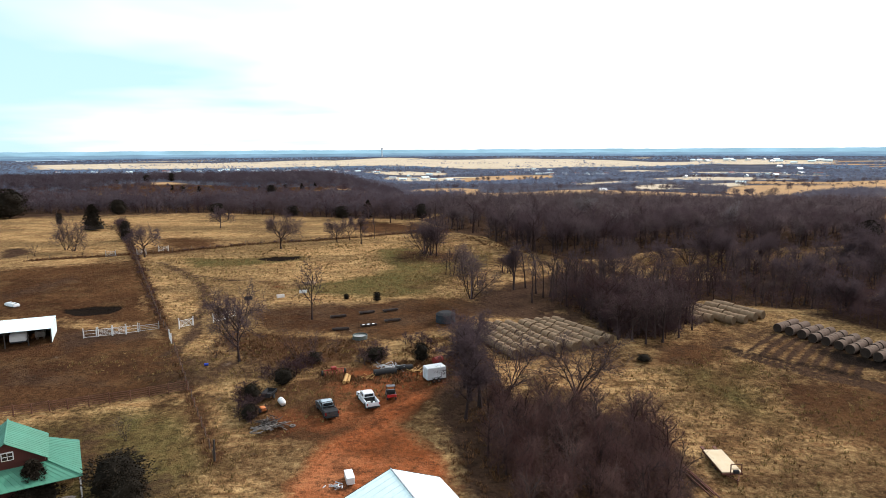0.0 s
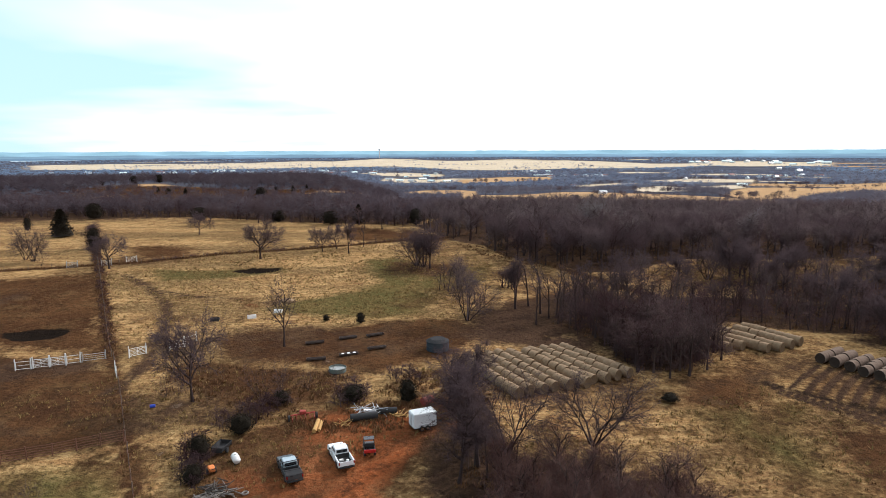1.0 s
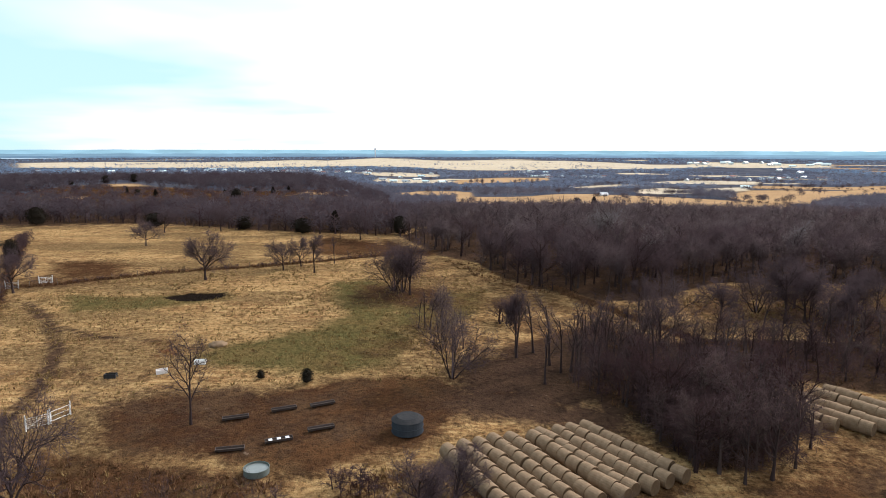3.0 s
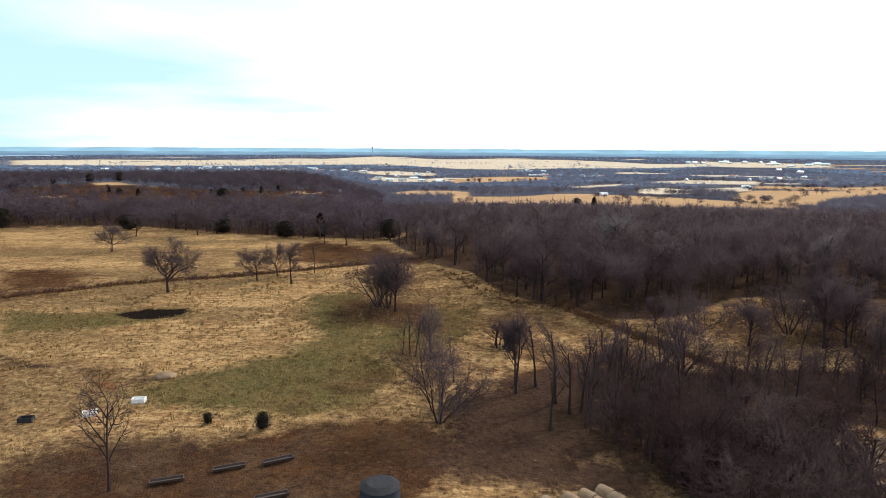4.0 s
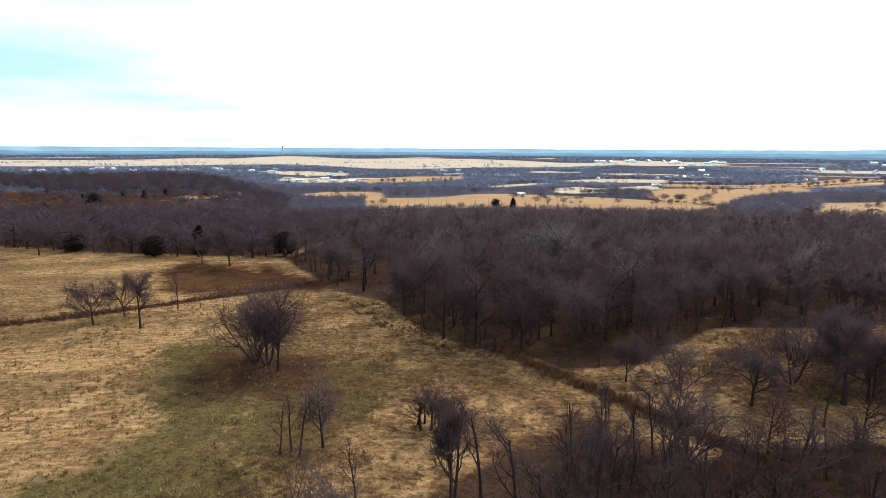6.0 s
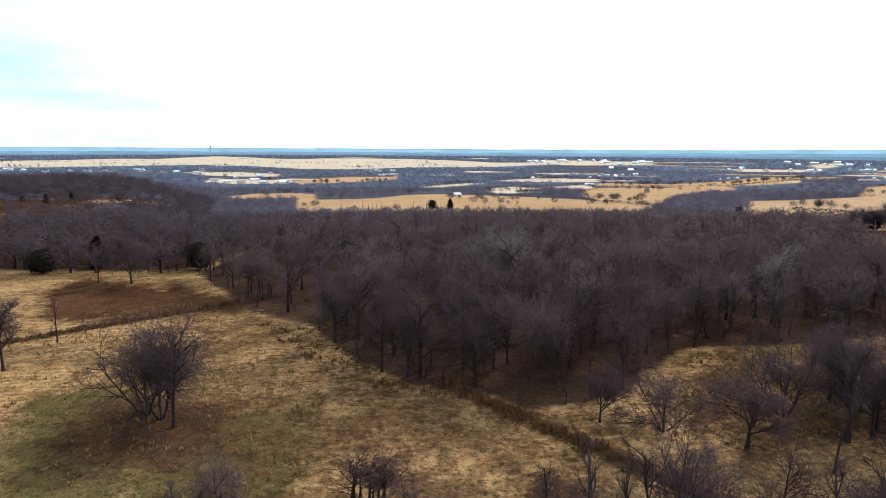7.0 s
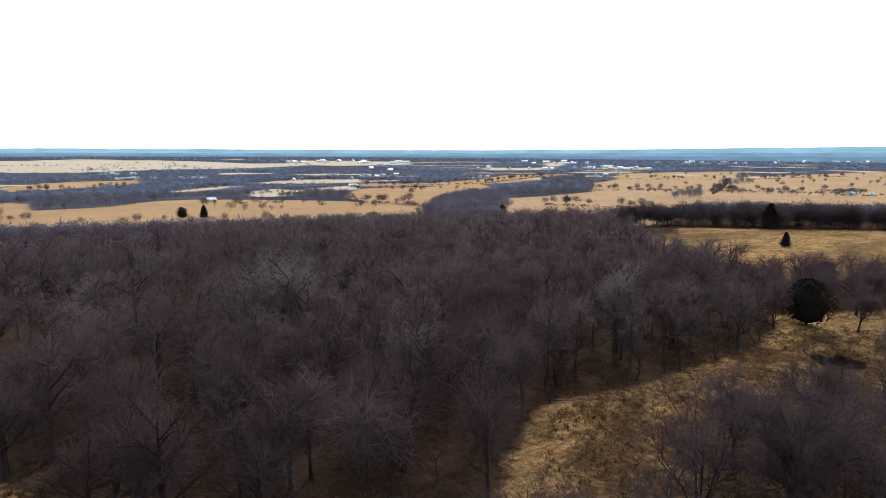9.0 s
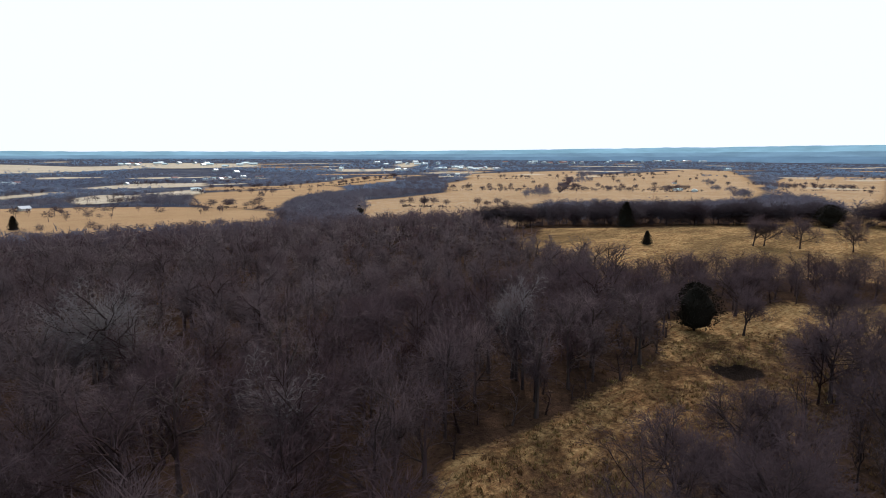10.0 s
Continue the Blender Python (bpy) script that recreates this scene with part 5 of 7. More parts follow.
# ---- hay ----
def bale_mesh(seed, hay, ends):
    """A round bale lying along x, lumpy, a little sagged."""
    r = random.Random(seed)
    bm = bmesh.new()
    segs, rings = 22, [(-0.745, 0.85), (-0.725, 0.885), (-0.4, 0.90), (0.0, 0.905), (0.4, 0.90), (0.725, 0.885), (0.745, 0.85)]
    rows = []
    for x, rad in rings:
        row = []
        for k in range(segs):
            a = 2 * math.pi * k / segs
            q = rad * (1 + 0.025 * noise.noise((x * 3 + seed * 7, math.cos(a) * 2, math.sin(a) * 2)))
            z = q * math.cos(a)
            if z < -0.8:
                z = -0.8
            row.append(bm.verts.new((x + r.uniform(-0.012, 0.012), q * math.sin(a) * 1.03, z + 0.8)))
        rows.append(row)
    for a, b in zip(rows, rows[1:]):
        for k in range(segs):
            bm.faces.new((a[k], b[k], b[(k + 1) % segs], a[(k + 1) % segs]))
    for row, x, s in ((rows[0], -0.70, 1), (rows[-1], 0.70, -1)):
        c = bm.verts.new((x, 0, 0.82))
        for k in range(segs):
            f = bm.faces.new((row[k], row[(k + 1) % segs], c) if s > 0 else (row[(k + 1) % segs], row[k], c))
            f.material_index = 1
    bmesh.ops.recalc_face_normals(bm, faces=bm.faces[:])
    me = bpy.data.meshes.new("hay_bale")
    bm.to_mesh(me)
    bm.free()
    me.materials.append(hay)
    me.materials.append(ends)
    return me


BALES = [bale_mesh(i, M_HAY, M_HAY_END) for i in range(6)]
SHADED_BALES = [bale_mesh(i + 6, M_HAY_SHADED, M_HAY_END_SHADED) for i in range(4)]


def bale_row(x, y, ux, uy, count, rng, label, kinds=BALES):
    a = math.degrees(math.atan2(uy, ux))
    slip = rng.uniform(-0.35, 0.35)
    x, y = x + ux * slip, y + uy * slip
    for i in range(count):
        px, py = x + ux * 1.46 * (i + 0.5) + rng.gauss(0, 0.06), y + uy * 1.46 * (i + 0.5) + rng.gauss(0, 0.06)
        ob = new("hay_bale", rng.choice(kinds))
        ob.matrix_world = pose(px, py, gz(px, py) - 0.03, 0, 0, a + rng.gauss(0, 2.0) + 180 * rng.randrange(2)) @ Matrix.Diagonal((1, rng.uniform(0.84, 0.91), rng.uniform(0.88, 0.98), 1))
        tagged(ob, label, "hay bale", "round hay bales")


rb = random.Random(4)
for i in range(10):
    u = i / 9
    bx, by = 11.3 + 17.2 * u + (0.8 if i == 5 else 0), 98.9 + 8.0 * u
    dx, dy = -0.52 - 0.1 * u, 0.855 - 0.07 * u
    n = math.hypot(dx, dy)
    bale_row(bx, by, dx / n, dy / n, 9, rb, "weathered tan round hay bale lying in a long row")
for i, (bx, by, n) in enumerate(((47.6, 116.2, 6), (50.0, 116.6, 7), (53.7, 115.4, 8), (55.9, 116.0, 7), (58.3, 117.6, 7), (60.3, 118.8, 7))):
    bale_row(bx, by, -0.59, 0.807, n, rb, "weathered tan round hay bale in a row beside the thicket")
for i in range(10):
    bale_row(59.5 + 1.13 * i, 111.6 - 1.68 * i, 0.84, 0.543, 4, rb, "weathered round hay bale in a short row on bare soil, shade-darkened", SHADED_BALES)


# ---- fences, gates ----
def fence(label, pts, gap, height, post_mat, rails, rail_mat, rail_r, post_r=0.06):
    f = tagged(new("fence"), label, "fence")
    x0, y0 = pts[0]
    f.matrix_world = pose(x0, y0, gz(x0, y0))
    o = Vector((x0, y0, gz(x0, y0)))
    spots = []
    for a, b in zip(pts, pts[1:]):
        d = math.hypot(b[0] - a[0], b[1] - a[1])
        n = max(1, round(d / gap))
        spots += [(a[0] + (b[0] - a[0]) * i / n, a[1] + (b[1] - a[1]) * i / n) for i in range(n)]
    spots.append(pts[-1])
    r = random.Random(len(spots))
    tops = []
    for x, y in spots:
        p = Vector((x, y, gz(x, y))) - o
        lean = Vector((r.gauss(0, 0.04), r.gauss(0, 0.04), height * r.uniform(0.95, 1.1)))
        part("post", bm_bar((p - Vector((0, 0, 0.15)), p + lean, post_r)), post_mat, f)
        tops.append(p)
    for h in rails:
        part("rail" if rail_r > 0.015 else "wire", bm_bar(*[(a + Vector((0, 0, h)), b + Vector((0, 0, h)), rail_r) for a, b in zip(tops, tops[1:])], sides=4), rail_mat, f)
    return f


fence("wire fence on weathered posts along a weedy field line", [(-119, 239), (-82, 171.5), (-56.5, 124.4), (-50, 112.7)], 4.0, 1.25, M_POST, (0.5, 0.95), M_RUST, 0.012)
fence("wire fence on weathered posts between yard and pasture", [(-49, 111.5), (-43.7, 102.1), (-36.1, 87.8), (-26.2, 69.5)], 3.0, 1.3, M_POST, (0.35, 0.75, 1.1), M_RUST, 0.012)
fence("brown pipe corral fence with five rails", [(-36.2, 87.6), (-42.8, 84.6), (-50, 82.2), (-58, 79.6), (-75, 75)], 2.4, 1.5, M_PIPE, (0.25, 0.55, 0.85, 1.15, 1.42), M_PIPE, 0.045, 0.08)
fence("old wire fence on posts along a hedge line", [(-110, 170), (-76.5, 182), (-59.4, 194), (-36.6, 202.3), (-14.9, 214), (2.8, 223.4)], 5.0, 1.2, M_POST, (0.5, 0.95), M_RUST, 0.012)


def gate(label, a, b, mat, bars=6, height=1.35, cross=True, name="farm_gate"):
    x, y = (a[0] + b[0]) / 2, (a[1] + b[1]) / 2
    g = thing(name, label, "gate", x, y, math.degrees(math.atan2(b[1] - a[1], b[0] - a[0])), "farm gates")
    h = math.hypot(b[0] - a[0], b[1] - a[1]) / 2
    for s in (-1, 1):
        part("post", bm_bar(((s * h, 0, -0.1), (s * h, 0, height + 0.45), 0.07)), mat, g)
    q = h - 0.1
    part("gate_frame", bm_bar(((-q, 0, 0.2), (q, 0, 0.2), 0.035), ((-q, 0, height), (q, 0, height), 0.035), ((-q, 0, 0.2), (-q, 0, height), 0.035), ((q, 0, 0.2), (q, 0, height), 0.035)), mat, g)
    for i in range(1, bars - 1):
        z = 0.2 + (height - 0.2) * i / (bars - 1)
        part("bar", bm_bar(((-q, 0, z), (q, 0, z), 0.02)), mat, g)
    if cross:
        part("brace", bm_bar(((-q, 0.03, 0.2), (q, 0.03, height), 0.025), ((0, 0.03, 0.2), (0, 0.03, height), 0.025)), mat, g)


gate("white rail panel between pens", (-61.3, 107.2), (-59.4, 107.9), M_WHITE, 3, 1.3, False)
gate("white tubular farm gate, closed", (-59.2, 108.0), (-57.2, 108.7), M_WHITE)
gate("white tubular farm gate, closed", (-57.1, 108.8), (-55.2, 109.5), M_WHITE)
gate("white rail panel between pens", (-55.1, 109.5), (-53.4, 110.3), M_WHITE, 3, 1.3, False)
gate("grey steel rail panel at the pen corner", (-53.2, 110.4), (-50.4, 111.8), M_GALV, 4, 1.1, False)
gate("white tubular gate standing open beside the track", (-46.9, 112.0), (-45.1, 113.9), M_WHITE)
gate("white tubular gate standing open in the pasture", (-41.9, 115.1), (-40.3, 116.7), M_WHITE)
gate("white rail panel in the pasture fence", (-40.2, 116.9), (-39.2, 119.2), M_WHITE, 3, 1.3, False)
gate("white tubular gate in the pen fence", (-46.6, 107.0), (-45.3, 104.7), M_WHITE)
gate("white tubular gate at the far field corner", (-80.6, 182.4), (-78.2, 183.2), M_WHITE, 5)
gate("grey tubular gate at the far field corner", (-92, 175.2), (-89.6, 175.9), M_GALV, 5)
gate("grey tubular gate at the far field corner", (-84.6, 177.6), (-82.4, 178.4), M_GALV, 5)


# ---- feeders, tubs, tank ----
def trough(label, x, y, turn, mat, rim=None):
    t = thing("feed_trough", label, "feed trough", x, y, turn, "feed troughs")
    part("bunk", bm_profile([(-0.3, 0.12), (0.3, 0.12), (0.38, 0.4), (0.31, 0.4), (0.24, 0.2), (-0.24, 0.2), (-0.31, 0.4), (-0.38, 0.4)], -1.45, 1.45), mat, t)
    for s in (-1, 1):
        part("end_plate", bm_box((s * 1.45, 0, 0.26, 0.05, 0.7, 0.28)), mat, t)
        part("leg", bm_box((s * 1.1, 0, 0.07, 0.1, 0.6, 0.14)), M_DARKSTEEL, t)
    if rim:
        for x0 in (-0.9, 0.0, 0.9):
            part("patch", bm_box((x0, 0.0, 0.3, 0.42, 0.6, 0.16), bev=0.03), rim, t, "pale feed patch")


for tx, ty, ta in ((-19.5, 117.9, 19), (-14.4, 120.1, 22), (-10.05, 121.4, 26), (-9.2, 115.4, 22), (-18.0, 110.9, 12)):
    trough("long dark cattle feed trough on trampled brown soil", tx, ty, ta, M_TROUGH)
trough("long dark feed trough with white patches on brown soil", -13.3, 112.8, 22, M_TROUGH, M_WHITE)


def stock_tank():
    t = thing("stock_tank", "round galvanised water tank standing on dry grass", "water tank", -14.1, 106.8)
    bm = bm_drum(1.25, 0.62, 32)
    top = max(bm.faces, key=lambda f: f.calc_center_median().z)
    r = bmesh.ops.inset_region(bm, faces=[top], thickness=0.06)
    bmesh.ops.translate(bm, verts=top.verts[:], vec=(0, 0, -0.2))
    part("shell", bm, M_TANK, t)
    part("rim", bm_ring(1.25, 0.04, 0.62), M_TANK, t)
    part("water", bm_drum(1.17, 0.02, 32, at=(0, 0, 0.45)), M_TANK_IN, t, "still pale water")


def bm_ring(radius, r, z, segs=32):
    return bm_bar(*[((radius * math.cos(2 * math.pi * i / segs), radius * math.sin(2 * math.pi * i / segs), z), (radius * math.cos(2 * math.pi * (i + 1) / segs), radius * math.sin(2 * math.pi * (i + 1) / segs), z), r) for i in range(segs)], sides=5)


def hay_ring():
    c = thing("steel_cistern", "dark round steel cistern standing under bare trees", "cistern", 0.5, 115.0)
    part("drum", bm_drum(1.75, 1.5, 28), M_CISTERN, c)
    part("lid", bm_drum(1.8, 0.35, 28, 1.2, at=(0, 0, 1.5)), M_DARKSTEEL, c, "dark conical lid")
    for z in (0.1, 0.75, 1.45):
        part("hoop", bm_ring(1.77, 0.04, z), M_CISTERN, c)


stock_tank()
hay_ring()


def tub(label, x, y, turn, mat, inner):
    t = thing("feed_tub", label, "feed tub", x, y, turn, "feed tubs")
    part("side", bm_box((0, -0.4, 0.28, 1.5, 0.07, 0.56), (0, 0.4, 0.28, 1.5, 0.07, 0.56), (-0.72, 0, 0.28, 0.07, 0.8, 0.56), (0.72, 0, 0.28, 0.07, 0.8, 0.56)), mat, t)
    part("bottom", bm_box((0, 0, 0.15, 1.45, 0.8, 0.06)), inner, t)


tub("dark square feed tub on short grass", -39.8, 130.0, 5, M_DARKSTEEL, M_BLACK)
tub("white-rimmed feed tub with orange inside on short grass", -33.6, 131.5, 25, M_WHITE, M_ORANGE)
tub("white feed tub on short green grass", -29.6, 134.9, 5, M_WHITE, M_WHITE)


# ---- the junk row and yard clutter ----
def sticks(name, label, category, x, y, count, spread, length, r, mat, seed, height=0.7):
    rr = random.Random(seed)
    t = thing(name, label, category, x, y)
    for _ in range(count):
        a, e = rr.uniform(0, 2 * math.pi), rr.uniform(-0.12, 0.35)
        c = Vector((rr.gauss(0, spread), rr.gauss(0, spread * 0.7), rr.uniform(0.05, height)))
        d = Vector((math.cos(a), math.sin(a), e)) * length * rr.uniform(0.4, 1) / 2
        lo = min((c - d).z, (c + d).z)
        if lo < r:
            c.z += r - lo
        part("pole", bm_bar((c - d, c + d, r * rr.uniform(0.6, 1.2)), sides=5), mat, t)
    return t


sticks("scrap_pile", "heap of grey scrap timber and branches", "scrap pile", -21.9, 76.6, 46, 0.95, 2.0, 0.06, M_GREYWOOD, 3)
sticks("scrap_pile", "heap of dark branches and burnt boards", "scrap pile", -22.3, 77.6, 30, 0.8, 1.8, 0.07, M_WALL_DARK, 21, 0.8)
sticks("scrap_pile", "heap of pale metal pipes beside black culverts", "scrap pile", -8.3, 93.9, 26, 0.9, 2.8, 0.045, M_GALV, 8, 0.9)
sticks("scrap_pile", "yellow timber frame lying in red weeds", "scrap pile", -4.1, 93.3, 9, 0.5, 2.4, 0.07, M_TIMBER, 5, 0.6)
sticks("scrap_pile", "loose pale boards lying in dry weeds", "scrap pile", -11.2, 91.2, 6, 0.7, 2.6, 0.07, M_TIMBER, 12, 0.3)


def culvert(x, y, turn, length, r, label):
    c = thing("culvert_pipe", label, "culvert pipe", x, y, turn, "culvert pipes")
    part("pipe", bm_drum(r, length, 18, at=(-length / 2, 0, r), turn=Matrix.Rotation(radians(90), 4, "Y")), M_BLACK, c)
    for i in range(int(length / 0.3)):
        part("rib", bm_drum(r + 0.03, 0.08, 14, at=(-length / 2 + 0.3 * i + 0.1, 0, r), turn=Matrix.Rotation(radians(90), 4, "Y")), M_BLACK, c)


culvert(-8.6, 92.3, 15, 3.4, 0.48, "thick black ribbed culvert pipe lying in weeds")
culvert(-5.9, 93.9, 5, 2.6, 0.42, "black ribbed culvert pipe beside pale scrap pipes")

g = thing("propane_tank", "white propane tank lying on dry grass", "tank", -21.7, 83.0, 120)
part("shell", bm_drum(0.42, 1.5, 20, bev=0.16, at=(-0.75, 0, 0.55), turn=Matrix.Rotation(radians(90), 4, "Y")), M_WHITE, g, smooth=True)
part("saddle", bm_box((-0.45, 0, 0.1, 0.12, 0.6, 0.2), (0.45, 0, 0.1, 0.12, 0.6, 0.2)), M_DARKSTEEL, g)
part("valve_cap", bm_drum(0.12, 0.14, 12, at=(0, 0, 0.95)), M_WHITE, g)

g = thing("utility_cart", "dark steel tipping cart under dark bushes", "cart", -24.0, 85.3, 80)
part("tub", bm_profile([(-0.75, 0.95), (-0.55, 0.4), (0.55, 0.4), (0.75, 0.95), (0.68, 0.95), (0.5, 0.47), (-0.5, 0.47), (-0.68, 0.95)], -1.1, 1.1), M_DARKSTEEL, g)
for s in (-1, 1):
    part("end_panel", bm_box((s * 1.08, 0, 0.68, 0.06, 1.3, 0.55)), M_DARKSTEEL, g)
part("drawbar", bm_bar(((1.0, 0, 0.4), (2.1, 0, 0.25), 0.04), ((2.05, 0, 0.0), (2.05, 0, 0.3), 0.03)), M_DARKSTEEL, g)
for s in (-1, 1):
    part("wheel", bm_drum(0.3, 0.18, 14, at=(-0.09 + s * 0.0, s * 0.62, 0.3), turn=Matrix.Rotation(radians(90), 4, "X")), M_BLACK, g)

g = thing("tiller", "small orange garden machine in dry grass", "garden machine", -23.7, 81.0, 30)
part("hood", bm_box((0, 0, 0.55, 0.7, 1.0, 0.45), bev=0.08), M_ORANGE, g)
part("handle", bm_bar(((-0.25, -0.4, 0.7), (-0.3, -1.2, 1.0), 0.03), ((0.25, -0.4, 0.7), (0.3, -1.2, 1.0), 0.03), ((-0.3, -1.2, 1.0), (0.3, -1.2, 1.0), 0.03)), M_DARKSTEEL, g)
for s in (-1, 1):
    part("wheel", bm_drum(0.33, 0.18, 14, at=(s * 0.42 - 0.09, 0, 0.33), turn=Matrix.Rotation(radians(90), 4, "Y")), M_BLACK, g)

g = thing("hay_rake", "rusty red farm implement standing in weeds", "farm implement", -16.2, 92.4, 20)
part("beam", bm_bar(((-1.5, 0, 0.8), (1.5, 0.2, 0.8), 0.09), ((0, 0.1, 0.8), (0, 2.0, 0.6), 0.08)), M_REDSTEEL, g)
for i in range(6):
    part("tine", bm_bar(((-1.35 + 0.54 * i, 0.05, 0.8), (-1.35 + 0.54 * i, -0.5, 0.45), 0.04), ((-1.35 + 0.54 * i, -0.5, 0.45), (-1.35 + 0.54 * i, -0.3, 0.05), 0.035)), M_REDSTEEL, g)
part("gearbox", bm_box((0, 0.1, 1.0, 0.8, 0.6, 0.45), bev=0.08), M_REDSTEEL, g)
for s in (-1, 1):
    part("wheel", bm_drum(0.4, 0.2, 14, at=(s * 1.7 - 0.1, 0.1, 0.4), turn=Matrix.Rotation(radians(90), 4, "Y")), M_BLACK, g)

g = thing("log_stack", "yellow debarked log lying in rusty weeds", "log", -14.2, 90.5, 8)
part("log", bm_bar(((-0.2, -1.5, 0.25), (0.2, 1.5, 0.3), 0.26), sides=12), M_TIMBER, g)
part("log", bm_bar(((0.35, -1.2, 0.2), (0.62, 1.3, 0.22), 0.2), sides=10), M_TIMBER, g)

g = thing("fuel_drum", "rusty red drum lying in red weeds", "drum", -0.8, 96.3, 40)
part("shell", bm_drum(0.55, 1.5, 20, at=(-0.75, 0, 0.56), turn=Matrix.Rotation(radians(90), 4, "Y")), M_REDSTEEL, g)
for x0 in (-0.7, -0.25, 0.25, 0.7):
    part("hoop", bm_drum(0.58, 0.06, 20, at=(x0, 0, 0.56), turn=Matrix.Rotation(radians(90), 4, "Y")), M_RUST, g)

g = thing("chest_freezer", "long white metal box on bare ground", "box", -10.15, 65.2, 17)
part("body", bm_box((0, 0, 0.4, 0.85, 2.0, 0.7), bev=0.04), M_WHITE, g)
part("lid", bm_box((0, 0, 0.79, 0.9, 2.05, 0.08), bev=0.02), M_WHITE, g)
sticks("scrap_pile", "small heap of pale scrap metal on dark ground", "scrap pile", -11.3, 63.9, 12, 0.5, 1.0, 0.06, M_GALV, 15, 0.5)
g = thing("old_tyre", "worn black tyre lying on dry grass", "tyre", -19.0, 77.3)
part("ring", bm_ring(0.3, 0.1, 0.1, 16), M_GREYWOOD, g)
g = thing("plastic_barrel", "bright blue plastic barrel lying in grass", "barrel", -36.4, 95.9, 20, size=0.7)
part("shell", bm_drum(0.3, 0.9, 16, bev=0.04, at=(-0.45, 0, 0.3), turn=Matrix.Rotation(radians(90), 4, "Y")), M_BLUE, g)
g = thing("white_boat", "white overturned skiff beside the pen", "boat", -85.5, 125.8, 60)
part("hull", bm_profile([(-1.8, 0.0), (1.6, 0.0), (2.0, 0.3), (1.3, 0.65), (-1.8, 0.6)], -0.7, 0.7, 0.12, 0.2), M_WHITE, g)
part("keel", bm_bar(((0, -1.7, 0.64), (0, 1.3, 0.67), 0.05)), M_GREYWOOD, g)
g = thing("tall_post", "dark upright timber post at the fence end", "post", -26.1, 69.4)
part("post", bm_bar(((0, 0, -0.2), (0.05, 0, 2.6), 0.12), sides=8), M_WALL_DARK, g)

# ---- trees, shrubs and weeds ----
OAK = "bare spreading oak with grey-brown twigs in dry pasture"
for x, y, h, kind, v, turn, wide in (
        (-31.8, 97.5, 12.0, "broad", 3, 20, 0.72), (-24.2, 116.6, 12.0, "fine", 1, 80, 0.62), (-47.0, 187.0, 11.0, "broad", 2, 10, 1.05),
        (-32.2, 197.0, 7.5, "broad", 3, 0, 0.95), (-29.0, 201.5, 7.5, "broad", 0, 140, 0.8), (-24.5, 194.5, 9.0, "tall", 0, 30, 1.1),
        (-79.8, 232.0, 8.0, "broad", 1, 200, 1.0), (-86.0, 260.0, 8.0, "broad", 2, 70, 1.0), (-68.4, 263.0, 9.0, "broad", 3, 50, 0.9),
        (-19.5, 243.3, 9.5, "broad", 0, 250, 1.0), (-26.0, 245.5, 7.0, "tall", 1, 10, 1.0), (-105.5, 183.8, 10.5, "multi", 1, 30, 0.75),
        (-109.0, 186.0, 9.5, "multi", 0, 130, 0.75), (-81.0, 174.5, 9.0, "broad", 3, 300, 0.95), (-4.9, 177.1, 12.0, "multi", 0, 60, 0.75),
        (-1.6, 173.2, 12.0, "fine", 3, 160, 0.8), (-3.2, 175.5, 11.0, "multi", 1, 280, 0.7), (5.9, 130.0, 12.0, "multi", 2, 90, 0.82),
        (4.8, 152.3, 8.5, "fine", 2, 0, 0.75), (1.8, 151.5, 6.5, "snag", 3, 50, 1.0), (39.5, 146.5, 11.5, "multi", 2, 110, 0.92),
        (48.0, 163.2, 8.0, "multi", 0, 330, 1.0), (42.2, 166.3, 6.5, "broad", 2, 0, 0.8), (63.2, 163.5, 10.0, "multi", 1, 220, 1.05),
        (65.3, 157.0, 12.0, "tall", 0, 100, 1.2), (59.0, 152.3, 8.0, "snag", 1, 0, 1.0), (69.0, 157.4, 11.0, "broad", 1, 15, 0.9),
        (71.5, 165.8, 9.0, "broad", 2, 77, 1.0), (80.1, 160.5, 9.0, "broad", 3, 190, 0.9), (84.0, 165.0, 8.5, "broad", 0, 12, 0.9),
        (108.0, 162.6, 11.0, "broad", 1, 250, 1.0), (125.9, 178.0, 7.5, "broad", 2, 33, 1.0), (136.0, 182.6, 9.0, "broad", 3, 80, 1.0),
        (133.0, 168.0, 9.5, "broad", 0, 330, 1.1), (118.0, 160.0, 10.5, "broad", 2, 140, 1.0), (96.0, 155.0, 10.0, "broad", 3, 99, 1.0),
        (101.0, 150.0, 10.0, "broad", 0, 199, 1.0), (4.9, 82.3, 12.0, "tall", 1, 210, 1.25), (8.6, 85.8, 11.5, "multi", 0, 45, 0.85),
        (19.1, 88.3, 9.5, "multi", 1, 170, 1.25), (2.8, 79.0, 9.5, "tall", 2, 120, 1.2), (3.0, 88.0, 10.0, "tall", 3, 66, 1.1),
        (2.0, 95.0, 9.0, "tall", 0, 290, 1.1), (5.0, 97.5, 8.0, "tall", 1, 33, 1.1), (77.7, 138.2, 9.0, "broad", 1, 61, 1.0),
        (76.5, 121.5, 8.0, "broad", 2, 151, 1.2), (84.0, 116.0, 8.0, "broad", 0, 251, 1.2), (54.2, 158.2, 8.0, "broad", 3, 41, 1.0), (73.0, 151.8, 9.0, "tall", 2, 25, 1.2)):
    tree("oak_tree", OAK, x, y, h, kind, v, turn, wide=wide)
